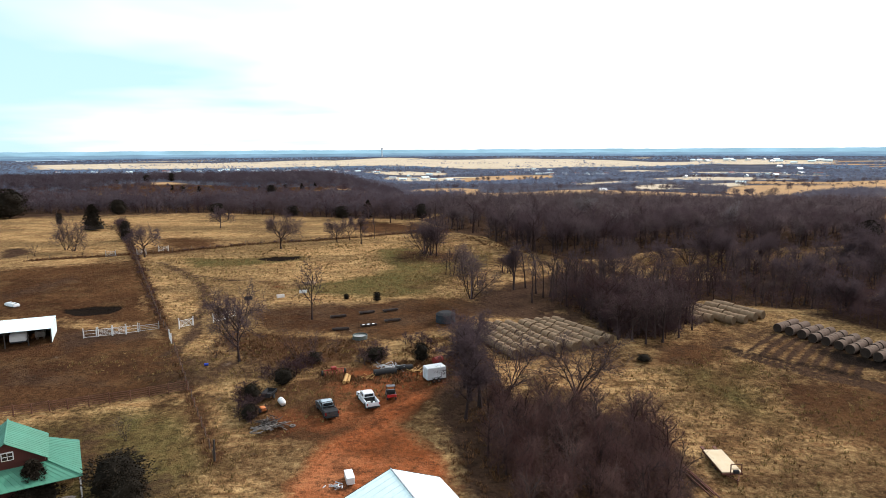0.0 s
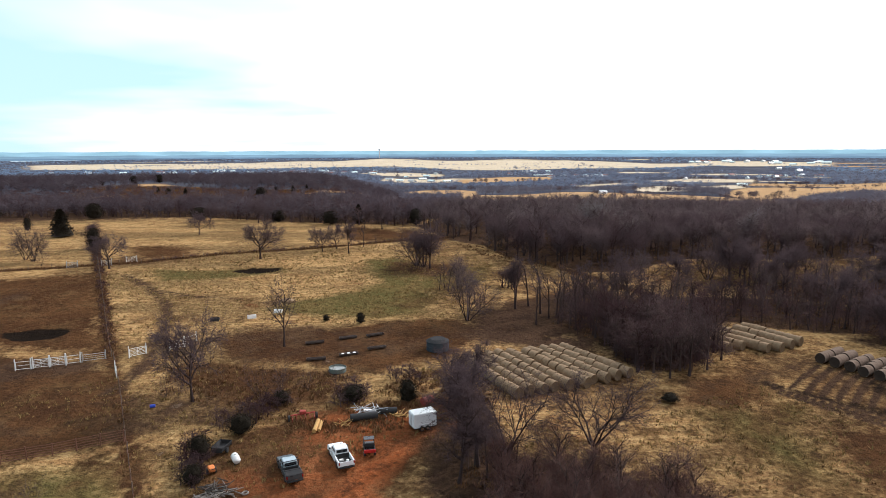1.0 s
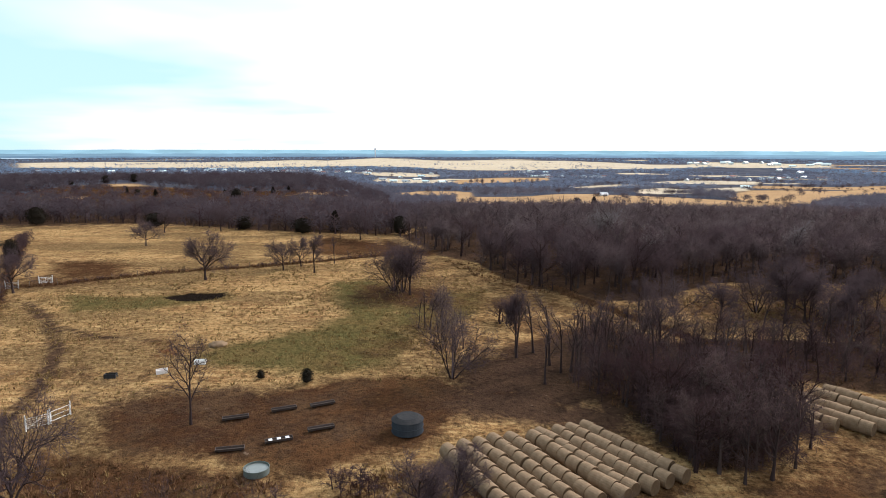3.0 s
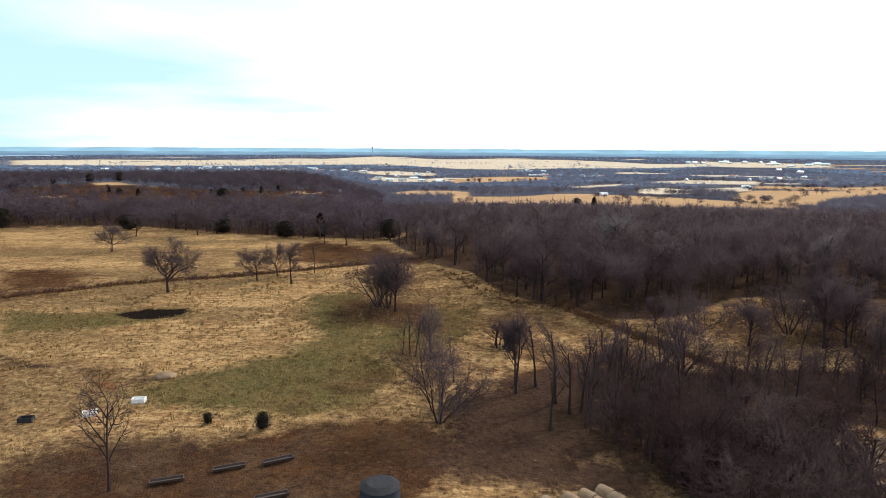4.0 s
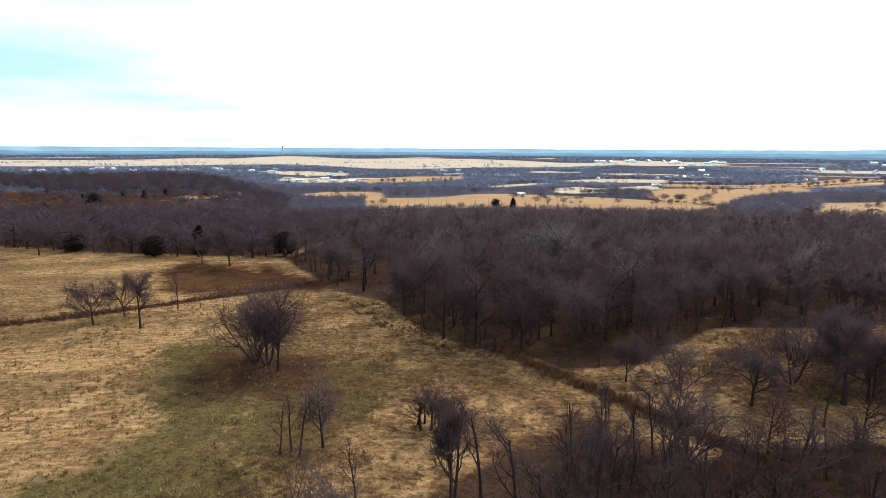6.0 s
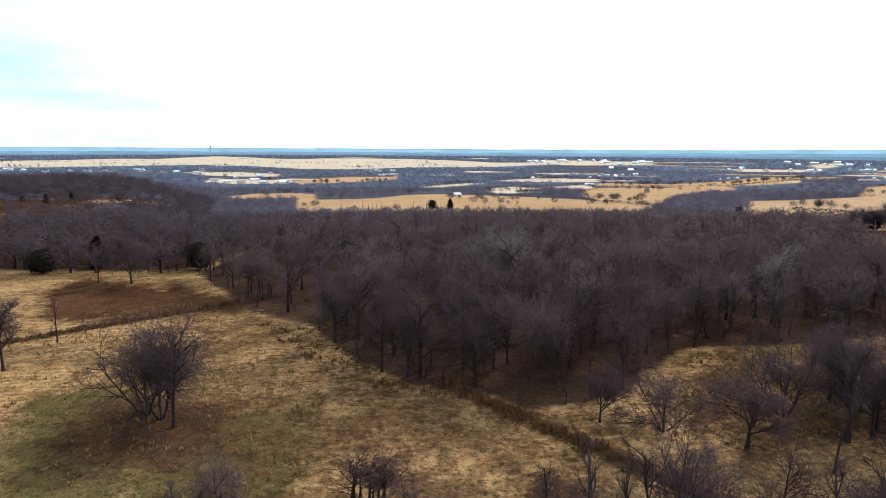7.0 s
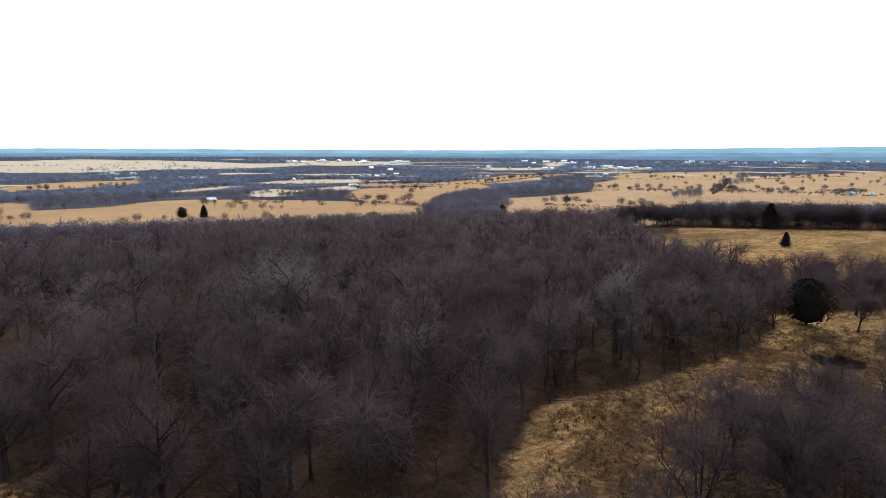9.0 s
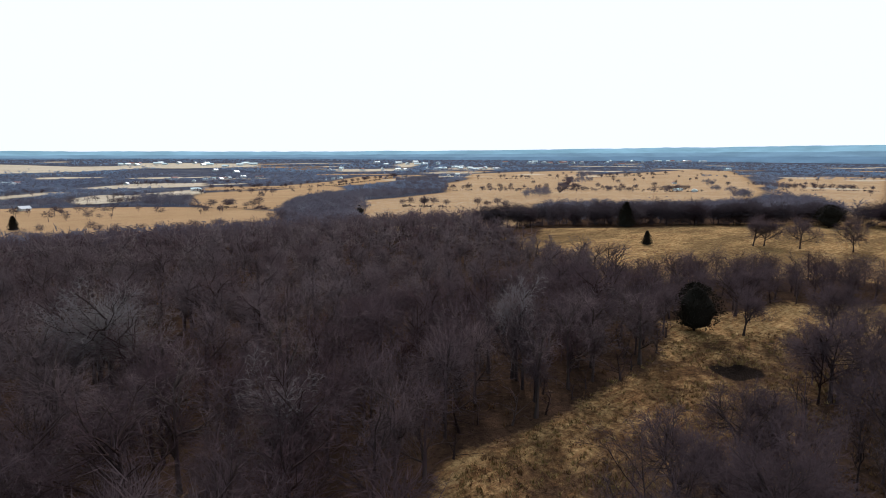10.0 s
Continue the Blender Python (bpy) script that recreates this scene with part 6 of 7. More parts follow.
for x, y, h, v in ((15.6, 139.5, 11.0, 0), (18.4, 130.0, 9.0, 1), (21.3, 134.2, 10.0, 2), (22.8, 134.6, 11.0, 3), (24.0, 134.4, 9.5, 0), (27.2, 140.2, 9.0, 1), (18.6, 142.2, 10.5, 2),
                   (30.3, 145.2, 8.5, 3), (34.6, 147.0, 8.0, 0), (32.3, 148.4, 8.0, 1), (20.2, 137.0, 11.5, 2), (26.0, 136.0, 10.0, 3), (29.0, 139.0, 8.5, 0), (-21.6, 205.2, 6.5, 1), (2.6, 150.5, 6.5, 2), (0.8, 151.2, 5.5, 3), (7.8, 141.6, 6.0, 1)):
    tree("snag_tree", "thin bare tree with few limbs at the thicket edge", x, y, h, "snag", v, 60 * v + 13 * x, group="thicket edge trees")
for x, y, h in ((-22.5, 97.3, 5.5), (-20.4, 99.0, 5.0), (-13.2, 101.0, 3.5), (-17.2, 100.5, 3.5), (-36.0, 99.0, 3.5), (-10.5, 98.5, 3.8), (-100.0, 178.0, 4.0), (-112.0, 176.0, 4.0), (23.5, 60.5, 6.0), (-38.5, 74.0, 4.0)):
    tree("shrub", "bare upright shrub with thin brown stems", x, y, h, "shrub", int(abs(x)) % 3, x * 31, group="bare shrubs")
tree("stump_tree", "broken dead stump beside the hedge line", -18.0, 206.0, 3.2, "snag", 3, 0, group="thicket edge trees")
# two crowns that stand out pale from the wood
tree("pale_oak_tree", "pale grey bare oak rising from the dark wood", 48.3, 217.0, 14.0, "fine", 1, 0, True, 1.25)
tree("pale_oak_tree", "pale grey bare oak rising from the dark wood", 49.8, 218.2, 13.2, "fine", 4, 75, True, 1.2)
tree("pale_oak_tree", "pale grey bare oak in the middle of the wood", 51.5, 190.0, 12.0, "fine", 2, 40, True, 0.9)
tree("pale_oak_tree", "pale grey bare tree at the edge of the wood", 86.0, 192.0, 13.0, "fine", 3, 40, True, 0.9)

forest("brush_clump", "dense reddish-brown leafless saplings beside the barn", scatter([(7, 81), (17, 81), (26, 78), (27, 70), (24, 57), (8, 57), (5, 70)], 2.5, rw), [("fine", 51, 0.44, 1), ("fine", 52, 0.44, 1)], (4.5, 7.5), [M_BARK, M_SAPLING], rw)
forest("brush_clump", "tangled leafless saplings beside the drive", scatter([(1, 105), (5, 102), (7, 90), (6, 80), (3.5, 74), (3.2, 82), (3.8, 93)], 3.4, rw), [("fine", 54, 0.5, 1), ("snag", 55, 1.0, 1)], (4.0, 7.5), [M_BARK, M_TWIG], rw)


def needles(seed, shape):
    """Dark evergreen mass: many small flat sprays on a shaped body, with a short stem."""
    r = np.random.default_rng(seed)
    n = 2800
    u = r.uniform(0, 1, n) ** 0.8
    a = r.uniform(0, 2 * math.pi, n)
    lump = 1 + (0.7 if shape == "cone" else 0.65) * np.array([noise.noise((1.7 * math.cos(q) + 9 * seed, 1.7 * math.sin(q), 3.4 * w)) + 0.5 * noise.noise((4 * math.cos(q) + 9 * seed, 4 * math.sin(q), 8 * w)) for q, w in zip(a, u)])
    if shape == "cone":
        rad = 0.30 * (1 - u) ** 0.8 * lump + 0.02
    else:
        rad = 0.46 * np.sqrt(np.maximum(0.02, 1 - (2 * u - 0.85) ** 2 * 0.75)) * lump
    rad = rad * (1 - 0.6 * r.uniform(0, 1, n) ** 2.5 + r.normal(0, 0.055, n))
    c = np.stack([rad * np.cos(a), rad * np.sin(a), 0.06 + 0.94 * u], -1)
    d = np.stack([np.cos(a), np.sin(a), r.normal(0.25, 0.5, n)], -1) + r.normal(size=(n, 3)) * 0.5
    d /= np.linalg.norm(d, axis=1)[:, None]
    s = np.cross(d, r.normal(size=(n, 3)))
    s /= np.linalg.norm(s, axis=1)[:, None]
    L, w = r.uniform(0.03, 0.075, n)[:, None], r.uniform(0.008, 0.018, n)[:, None]
    v = np.stack([c - s * w, c + s * w, c + d * L], 1).reshape(-1, 3)
    f = np.arange(3 * n).reshape(-1, 3)
    # a dense inner body
    seg, rows = 14, 10
    core, tris = [], []
    for i in range(rows + 1):
        q = i / rows
        if shape == "cone":
            rr = 0.25 * (1 - q) ** 0.8
        else:
            rr = 0.335 * math.sqrt(max(0.0, 1 - (2 * q - 0.85) ** 2 * 0.75)) * (1.0 if 0 < i < rows else 0.3)
        for k in range(seg):
            b = 2 * math.pi * k / seg
            m = rr * (1 + 0.6 * noise.noise((1.7 * math.cos(b) + 9 * seed, 1.7 * math.sin(b), 3.4 * q)))
            core.append((m * math.cos(b), m * math.sin(b), 0.05 + 0.88 * q))
    for i in range(rows):
        for k in range(seg):
            p0, p1 = i * seg + k, i * seg + (k + 1) % seg
            tris += [(p0, p1, p1 + seg), (p0, p1 + seg, p0 + seg)]
    return np.concatenate([v, np.array(core)]), np.concatenate([f, np.array(tris) + len(v)])


CEDAR_MESH = {}


def cedar(name, label, x, y, h, wide=1.0, shape="cone", variant=0):
    if (shape, variant) not in CEDAR_MESH:
        w = Wood(variant)
        w.limb([np.array((0, 0, -0.02)), np.array((0, 0, 0.3)), np.array((0.01, 0, 0.85))], [0.03, 0.024, 0.006], 6)
        CEDAR_MESH[shape, variant] = (solid("trunk", *w.arrays()[:2], [M_BARK]), solid("crown", *needles(variant + 3, shape), [M_CEDAR]))
    top = tagged(new(name), label, "tree" if name == "cedar_tree" else "shrub", "evergreens")
    top.matrix_world = pose(x, y, gz(x, y), 0, 0, 47 * x) @ Matrix.Diagonal((h * wide, h * wide, h, 1))
    for n, m in zip(("trunk", "crown"), CEDAR_MESH[shape, variant]):
        new(n, m).parent = top


tree("snag_tree", "bare upright tree with a dark trunk at the thicket edge", 15.8, 141.8, 9.5, "tall", 2, 30, wide=0.7, group="thicket edge trees")
forest("brush_clump", "large dark dense bare shrub in dry grass", [(16.0, 156.5), (14.8, 156.0), (17.3, 156.9), (15.4, 157.6), (16.6, 155.3), (14.6, 157.2), (15.9, 156.1), (16.4, 157.2)], [("fine", 57, 0.9, 1), ("fine", 58, 0.9, 1)], (3.6, 5.2), [M_THICKET, M_THICKET], rw, (1.1, 1.5))
tree("shrub", "bare upright shrub with thin brown stems", 17.2, 156.0, 5.2, "shrub", 1, 40, group="bare shrubs")

DARK = "dark evergreen cedar standing in dry grass"
for i, (x, y, h, w, s) in enumerate(((-41.6, 61.5, 4.6, 1.6, "cone"), (-33.8, 62.6, 4.6, 1.35, "round"), (-31.6, 60.5, 3.6, 1.2, "round"), (-122.8, 227.0, 9.0, 1.2, "cone"), (-179.0, 268.0, 12.0, 1.2, "round"), (-186.0, 272.0, 13.0, 1.0, "cone"),
                                     (122.6, 184.2, 7.4, 0.85, "round"), (-144.0, 243.0, 4.5, 0.6, "round"), (-100.4, 204.2, 6.0, 0.7, "round"), (-40.0, 258.0, 5.0, 1.3, "round"), (-8.0, 255.0, 6.0, 1.0, "round"), (-95.0, 275.0, 5.0, 1.4, "round"),
                                     (-62.0, 268.0, 4.5, 1.4, "round"), (-140.0, 280.0, 6.5, 1.1, "round"), (-30.0, 262.0, 7.0, 1.0, "cone"))):
    cedar("cedar_tree", DARK, x, y, h, w, s, i % 4)
for i, (x, y, h, w) in enumerate(((-13.3, 128.2, 1.9, 0.95), (-26.0, 84.0, 2.5, 1.1), (-24.9, 79.0, 2.1, 1.1), (-23.0, 89.4, 2.3, 1.3), (-3.4, 97.2, 2.9, 1.0), (32.0, 99.3, 1.1, 2.2), (-19.7, 129.6, 1.2, 1.0), (-10.5, 97.6, 2.0, 1.7), (-20.0, 97.0, 1.6, 1.6))):
    cedar("evergreen_shrub", "rounded dark shrub in dry weeds", x, y, h, w, "round", i % 4)


g = thing("hay_mound", "low mound of spilled hay in the pasture", "hay mound", -29.7, 142.6, 20)
bm = bmesh.new()
bmesh.ops.create_icosphere(bm, subdivisions=3, radius=1.0)
for v in bm.verts:
    q = 1 + 0.25 * noise.noise(v.co * 2.2)
    v.co = Vector((v.co.x * 1.35 * q, v.co.y * 1.0 * q, max(-0.1, v.co.z * 0.7 * q)))
part("hay", bm, M_HAY, g, smooth=True)


def tufts(name, label, spots, size, mat, rng, blades=9):
    """Weeds and grass: fans of narrow blades, one joined mesh."""
    p = np.array([(x, y, gz(x, y)) for x, y in spots])
    n = len(p)
    p = np.repeat(p, blades, 0)
    s = np.repeat(rng.uniform(*size, n), blades)[:, None]
    base = p + np.concatenate([rng.normal(size=(len(p), 2)) * s * 0.3, np.zeros((len(p), 1))], 1)
    tip = base + np.concatenate([rng.normal(size=(len(p), 2)) * s * 0.35, rng.uniform(0.5, 1.1, (len(p), 1)) * s], 1)
    a = rng.uniform(0, 2 * math.pi, len(p))
    w = np.stack([np.cos(a), np.sin(a), np.zeros(len(p))], -1) * s * 0.13
    v = np.stack([base - w, base + w, tip], 1).reshape(-1, 3)
    v[:, 2] -= 0.03
    return tagged(new(name, solid(name, v, np.arange(len(v)).reshape(-1, 3), [mat])), label, "grass", kind="stuff")


def line_spots(pts, step, width, rng):
    out = []
    for a, b in zip(pts, pts[1:]):
        d = math.hypot(b[0] - a[0], b[1] - a[1])
        for i in range(int(d / step)):
            u = rng.uniform()
            out.append((a[0] + (b[0] - a[0]) * u + rng.normal() * width, a[1] + (b[1] - a[1]) * u + rng.normal() * width))
    return out


rg = np.random.default_rng(9)
weeds = line_spots([(-119, 239), (-82, 171.5), (-50, 112.7)], 0.16, 0.45, rg) + line_spots([(-50, 112.7), (-36, 87.8), (-26, 69.5)], 1.4, 0.4, rg) + line_spots([(-110, 170), (-76.5, 182), (-59.4, 194), (-36.6, 202.3), (-14.9, 214), (2.8, 223.4)], 0.12, 0.7, rg)
weeds += line_spots([(28, 181), (31.4, 173.4), (38, 163.2), (42.7, 155), (50, 143)], 0.06, 0.7, rg)


def loose(poly, count, rng):
    """Random spots in a polygon, thick and thin in drifts."""
    p = np.array(poly)
    lo, hi = p.min(0), p.max(0)
    q = rng.uniform(lo, hi, (count, 2))
    q = q[inside(q[:, 0], q[:, 1], poly, 0.1) > 0.5]
    return [(x, y) for x, y in q if noise.noise((x * 0.12, y * 0.12, 7)) + 0.5 * noise.noise((x * 0.5, y * 0.5, 2)) > rng.uniform(-0.6, 0.5) and zone_at("mud", x, y) < 0.4 and zone_at("red", x, y) < 0.7]


for poly, n in (([(-19, 95), (-1, 98), (2, 92), (-6, 89), (-18, 89)], 900), ([(-38, 110), (-10, 105), (-14, 96), (-24, 94), (-38, 100)], 900), (WOOD, 5000), (THICKET, 2500), ([(-2, 107), (8, 106), (10, 98), (2, 94), (-8, 100)], 700), ([(5, 86), (27, 81), (26, 57), (3, 57), (0, 74)], 1200), ([(4, 214), (13, 204), (24, 179), (30, 177), (27, 174), (16, 182), (6, 206)], 1300), (COPSE, 2500)):
    weeds += loose(poly, n, rg)
tufts("dry_weeds", "brown dead weeds and brush along fences and under trees", weeds, (0.25, 0.75), M_BRUSH, rg)
PASTURE = [(-80, 165), (-50, 113), (-30, 126), (8, 130), (14, 178), (-5, 226), (-60, 200)]
LOT = [(-60, 96), (-40, 108), (-10, 104), (2, 96), (30, 96), (46, 104), (60, 90), (60, 60), (30, 58), (28, 84), (-4, 88), (-20, 74), (-20, 60), (-28, 60), (-36, 88)]
GLADE = [(45, 165), (64, 182), (118, 184), (140, 170), (120, 160), (75, 158), (56, 156)]
straw = loose(PASTURE, 14000, rg) + loose(LOT, 9000, rg) + loose(GLADE, 6500, rg) + loose([(-4, 108), (8, 106), (6, 101), (-2, 103)], 500, rg)
tufts("dry_grass", "pale straw-coloured grass tufts over the pasture", straw, (0.2, 0.55), M_TUFT, rg, 6)
tufts("dry_weeds", "small dark dead weeds dotted over the pasture", loose(PASTURE, 1300, rg) + loose(LOT, 1500, rg) + loose(GLADE, 4500, rg), (0.15, 0.5), M_BRUSH, rg, 6)

BRAMBLE = [("far", 93, 0.55, 1), ("far", 94, 0.5, 1)]
for poly in ([(-27.0, 91.7), (-22.1, 96.8), (-17.7, 97.8), (-21.8, 91.6), (-25.4, 88.8)], [(-13.7, 100.0), (-10.8, 101.8), (-8.1, 97.7), (-10.5, 94.5), (-12.9, 96.1)], [(-7.3, 106.2), (-2.3, 105.5), (-1.3, 102.2), (-5.6, 102.3)], [(-29, 86.1), (-27.6, 88.5), (-24.5, 83.5), (-23.0, 78.0), (-26, 78)]):
    forest("brush_clump", "low dark tangle of bare brambles on the slope", scatter(poly, 1.0, rw), BRAMBLE, (1.2, 2.3), [M_THICKET, M_THICKET], rw, (1.0, 1.6))

# ---- far hedges, belts, farms ----
# the haze of fine twigs that closes the crowns of the woods
rf = np.random.default_rng(8)
TWIGS = "fine leafless twigs filling the crowns of the wood"
puffs("twig_haze", TWIGS, near, (8.0, 12.0), M_TWIG, rf, 620, 0.05, (0.55, 0.85), 0.25, 0.05, wood_height)
puffs("twig_haze", TWIGS, front, (9.0, 12.5), M_TWIG_HAZED, rf, 300, 0.065, (0.6, 0.9), 0.25, 0.06, wood_height)
puffs("twig_haze", "fine twigs of the dense thicket beside stacked hay", scatter(THICKET, 3.6, rf), (3.0, 6.5), M_THICKET, rf, 300, 0.07, (0.6, 0.9), 0.05, 0.05)
puffs("twig_haze", "fine reddish twigs of saplings beside the barn", scatter([(7, 81), (17, 81), (26, 78), (27, 70), (24, 57), (8, 57), (5, 70)], 2.6, rf), (4.2, 7.0), M_SAPLING, rf, 620, 0.06, (0.6, 0.9), 0.05, 0.045)
puffs("twig_haze", "fine twigs of saplings beside the drive", scatter([(1, 105), (5, 102), (7, 90), (6, 80), (3.5, 74), (3.2, 82), (3.8, 93)], 3.4, rf), (4.0, 7.0), M_TWIG, rf, 420, 0.06, (0.5, 0.8), 0.1, 0.045)
puffs("twig_haze", "fine twigs of the tangled copse", scatter(COPSE, 5.0, rf), (4.5, 8.5), M_TWIG, rf, 320, 0.065, (0.6, 0.9), 0.15, 0.05)
puffs("twig_haze", "fine twigs of the wood beyond the hollow", second, (6.0, 8.0), M_TWIG, rf, 520, 0.06, (0.8, 1.1), 0.12, 0.05)
puffs("thicket", "dense dark brush down to the ground in front of stacked hay", scatter([(29, 112), (32, 107), (38, 106.5), (45, 112), (47, 122), (40, 129), (29, 126)], 2.4, rf), (2.8, 5.6), M_THICKET, rf, 300, 0.09, (0.9, 1.3), 0.0, 0.06)
puffs("thicket", "low dark brush under the thicket trees", scatter(THICKET, 3.2, rf), (1.6, 3.4), M_THICKET, rf, 120, 0.14, (1.0, 1.6), 0.0, 0.07)
BRUSH_EAST = [(70, 121), (79, 109), (92, 104), (102, 125), (99, 140), (86, 128)]
puffs("brush_clump", "dark bare brush behind dark hay bales", scatter(BRUSH_EAST, 3.0, rf), (3.5, 6.5), M_THICKET, rf, 380, 0.065, (0.9, 1.3), 0.05, 0.06)
puffs("twig_haze", "fine twigs of the wood along the far side of the pasture", rear, (6.0, 10.0), M_RISE, rf, 120, 0.11, (0.9, 1.3), 0.0, 0.12)
puffs("brush_clump", "low brown brush round a bare tree in the glade", [(43.2 + 0.9 * i, 165.0 - 0.5 * i + 0.8 * (i % 2)) for i in range(6)], (1.6, 3.0), M_THICKET, rf, 300, 0.10, (1.0, 1.5), 0.0, 0.06)
FULL = "fine twigs filling the crown of a pasture tree"
for spots, tall_, mat, n, wide_, low_ in (
        ([(-4.9, 177.1), (-1.6, 173.2), (-3.2, 175.5)], (9.5, 11.0), M_TWIG, 1100, (0.75, 0.9), 0.2), ([(5.9, 130.0)], (10.5, 11.0), M_TWIG_HAZED, 900, (0.7, 0.75), 0.25),
        ([(15.8, 141.8)], (9.4, 9.5), M_THICKET, 1600, (0.38, 0.4), 0.5), ([(4.8, 152.3)], (8.0, 8.2), M_TWIG, 900, (0.65, 0.7), 0.15),
        ([(39.5, 146.5), (63.2, 163.5), (65.3, 157.0), (69.0, 157.4), (71.5, 165.8), (133.0, 168.0), (108.0, 162.6)], (8.5, 10.0), M_TWIG, 800, (0.8, 1.0), 0.25), ([(48.0, 163.2)], (7.5, 7.6), M_TWIG_HAZED, 600, (0.8, 0.85), 0.2),
        ([(48.3, 217.0), (49.8, 218.2)], (11.5, 12.5), M_PALE, 1300, (0.75, 0.9), 0.3), ([(51.5, 190.0)], (10.5, 11.0), M_PALE, 700, (0.5, 0.6), 0.4), ([(86.0, 192.0)], (11.5, 12.0), M_PALE, 900, (0.55, 0.65), 0.4)):
    puffs("twig_haze", FULL, spots, tall_, mat, rf, n, 0.045, wide_, low_, 0.04)
fence_brush = line_spots([(-121, 243), (-99, 202)], 0.9, 0.9, rf)
puffs("fence_brush", "dark bare brush grown along the field fence", fence_brush, (1.4, 3.8), M_THICKET, rf, 170, 0.10, (0.8, 1.3), 0.0, 0.09)
puffs("fence_brush", "low brown brush along the field fence", line_spots([(-99, 202), (-82, 171.5), (-50, 112.7)], 0.8, 0.5, rf) + line_spots([(-76.5, 182), (-59.4, 194), (-36.6, 202.3), (-14.9, 214), (2.8, 223.4)], 0.8, 0.6, rf), (0.5, 1.3), M_THICKET, rf, 60, 0.2, (1.0, 1.8), 0.0, 0.10)
scrub_trees = loose([(-330, 420), (-250, 480), (-136, 460), (-60, 540), (-40, 420), (-100, 372), (-330, 372)], 3600, rf)
puffs("scrub", "low grey brush on the open rise", scrub_trees[1::2], (1.5, 5.0), M_RISE, rf, 60, 0.14, (1.1, 1.8), 0.0, 0.2)
BELT = [(214, 300), (228, 278), (236, 264), (249, 249), (267, 227), (285, 206), (289, 183), (300, 165), (330, 140)]
rf = np.random.default_rng(33)
belt = [(x + 9 + q * 5, y + 7 + q * 4) for q in (-1.0, 0.2, 1.3) for x, y in line_spots(BELT, 3.4, 2.0, rf) if noise.noise((x * 0.045, y * 0.045, 2 + q)) > -0.28]
puffs("tree_belt", "dark leafless shelter belt across the fields", belt, (6.5, 11.0), M_BELT, rf, 620, 0.075, (1.0, 1.5), 0.05, 0.09)
puffs("tree_belt", "low dark brush under the shelter belt", line_spots([(x + 6, y + 4) for x, y in BELT], 1.4, 1.6, rf), (1.5, 3.2), M_BELT, rf, 60, 0.2, (1.2, 2.0), 0.0, 0.15)
HEDGES = [
    [(389, 524), (429, 441)], [(648, 713), (769, 666), (840, 539), (878, 462)], [(1012, 963), (1209, 869)], [(1112, 803), (690, 564)],
    [(1260, 846), (1665, 845)], [(444, 952), (656, 946), (982, 1148)], [(288, 649), (310, 582)], [(28, 1079), (116, 1063), (190, 1111)],
    [(235, 794), (267, 725)], [(780, 493), (843, 455)], [(991, 425), (979, 386), (1052, 291)]]
low, tall = [], []
for h in HEDGES:
    d = math.hypot(*h[0])
    low += line_spots(h, 1.0 + d / 600, 0.8, rf)
    tall += line_spots(h, d / 80, 2.0, rf)
chords = []
for f in FIELDS[:-1]:
    p = np.array(f, float)
    r, a = np.hypot(p[:, 0], p[:, 1]), np.arctan2(p[:, 0], p[:, 1])
    d = r.mean()
    if not 560 < d < 3400 or np.ptp(a) < 0.05:
        continue
    for _ in range(3 if d < 1500 else 5):
        rr, tilt = rf.uniform(r.min(), r.max()), rf.uniform(-0.12, 0.12)
        aa = rf.uniform(a.min(), a.max(), int(np.ptp(a) * d / (9 if d < 1500 else 22)))
        q = rr * (1 + tilt * (aa - a.mean())) + rf.normal(0, d * 0.003, len(aa))
        xs, ys = q * np.sin(aa), q * np.cos(aa)
        gap = np.array([noise.noise((x * 0.006, y * 0.006, d)) for x, y in zip(xs, ys)])
        keep = (inside(xs, ys, f, 1.0) > 0.5) & (gap > 0.02)
        chords += list(zip(xs[keep], ys[keep]))
puffs("hedgerow", "thin lines of grey trees across the fields", [q for q in chords if math.hypot(*q) < 1300], (4.0, 9.0), M_RISE, rf, 110, 0.10, (0.9, 1.4), 0.15, 0.16)
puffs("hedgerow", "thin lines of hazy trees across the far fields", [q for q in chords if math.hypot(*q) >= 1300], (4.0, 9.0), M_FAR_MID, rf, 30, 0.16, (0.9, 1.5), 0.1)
puffs("hedgerow", "low dark brush along field edges", low, (1.4, 3.0), M_BELT, rf, 14, 0.4, (1.2, 2.0), 0.0)
puffs("hedgerow", "rows of small leafless trees along field edges", tall, (6.5, 11.0), M_RISE, rf, 220, 0.10, (0.9, 1.2), 0.22, 0.12)
GROVES = [
    [(241, 477), (324, 491), (420, 607), (460, 707), (345, 616)], [(420, 620), (486, 627), (614, 674), (817, 857), (1060, 1110), (855, 1015), (680, 830), (523, 733)],
    [(863, 675), (1117, 751), (1227, 862), (1604, 1074), (1487, 956)], [(554, 519), (601, 517), (703, 588), (639, 577)],
    [(288, 671), (267, 725), (266, 767), (331, 843), (337, 768)], [(968, 419), (976, 389), (1161, 441), (1135, 463)]]
grove = []
for q in GROVES:
    d = math.hypot(*q[0])
    grove += scatter(q, max(7.0, d / 75), rf)
for x, y in ((1169, 569), (1080, 530), (897, 455), (870, 430), (760, 382), (740, 374), (690, 352)):
    grove += [(x + rf.normal() * 7, y + rf.normal() * 5) for _ in range(7)]
puffs("tree_grove", "leafless groves standing in the fields, greyed by painted haze", grove, (6.5, 10.5), M_FAR, rf, 70, 0.13, (1.0, 1.4), 0.1, 0.16)
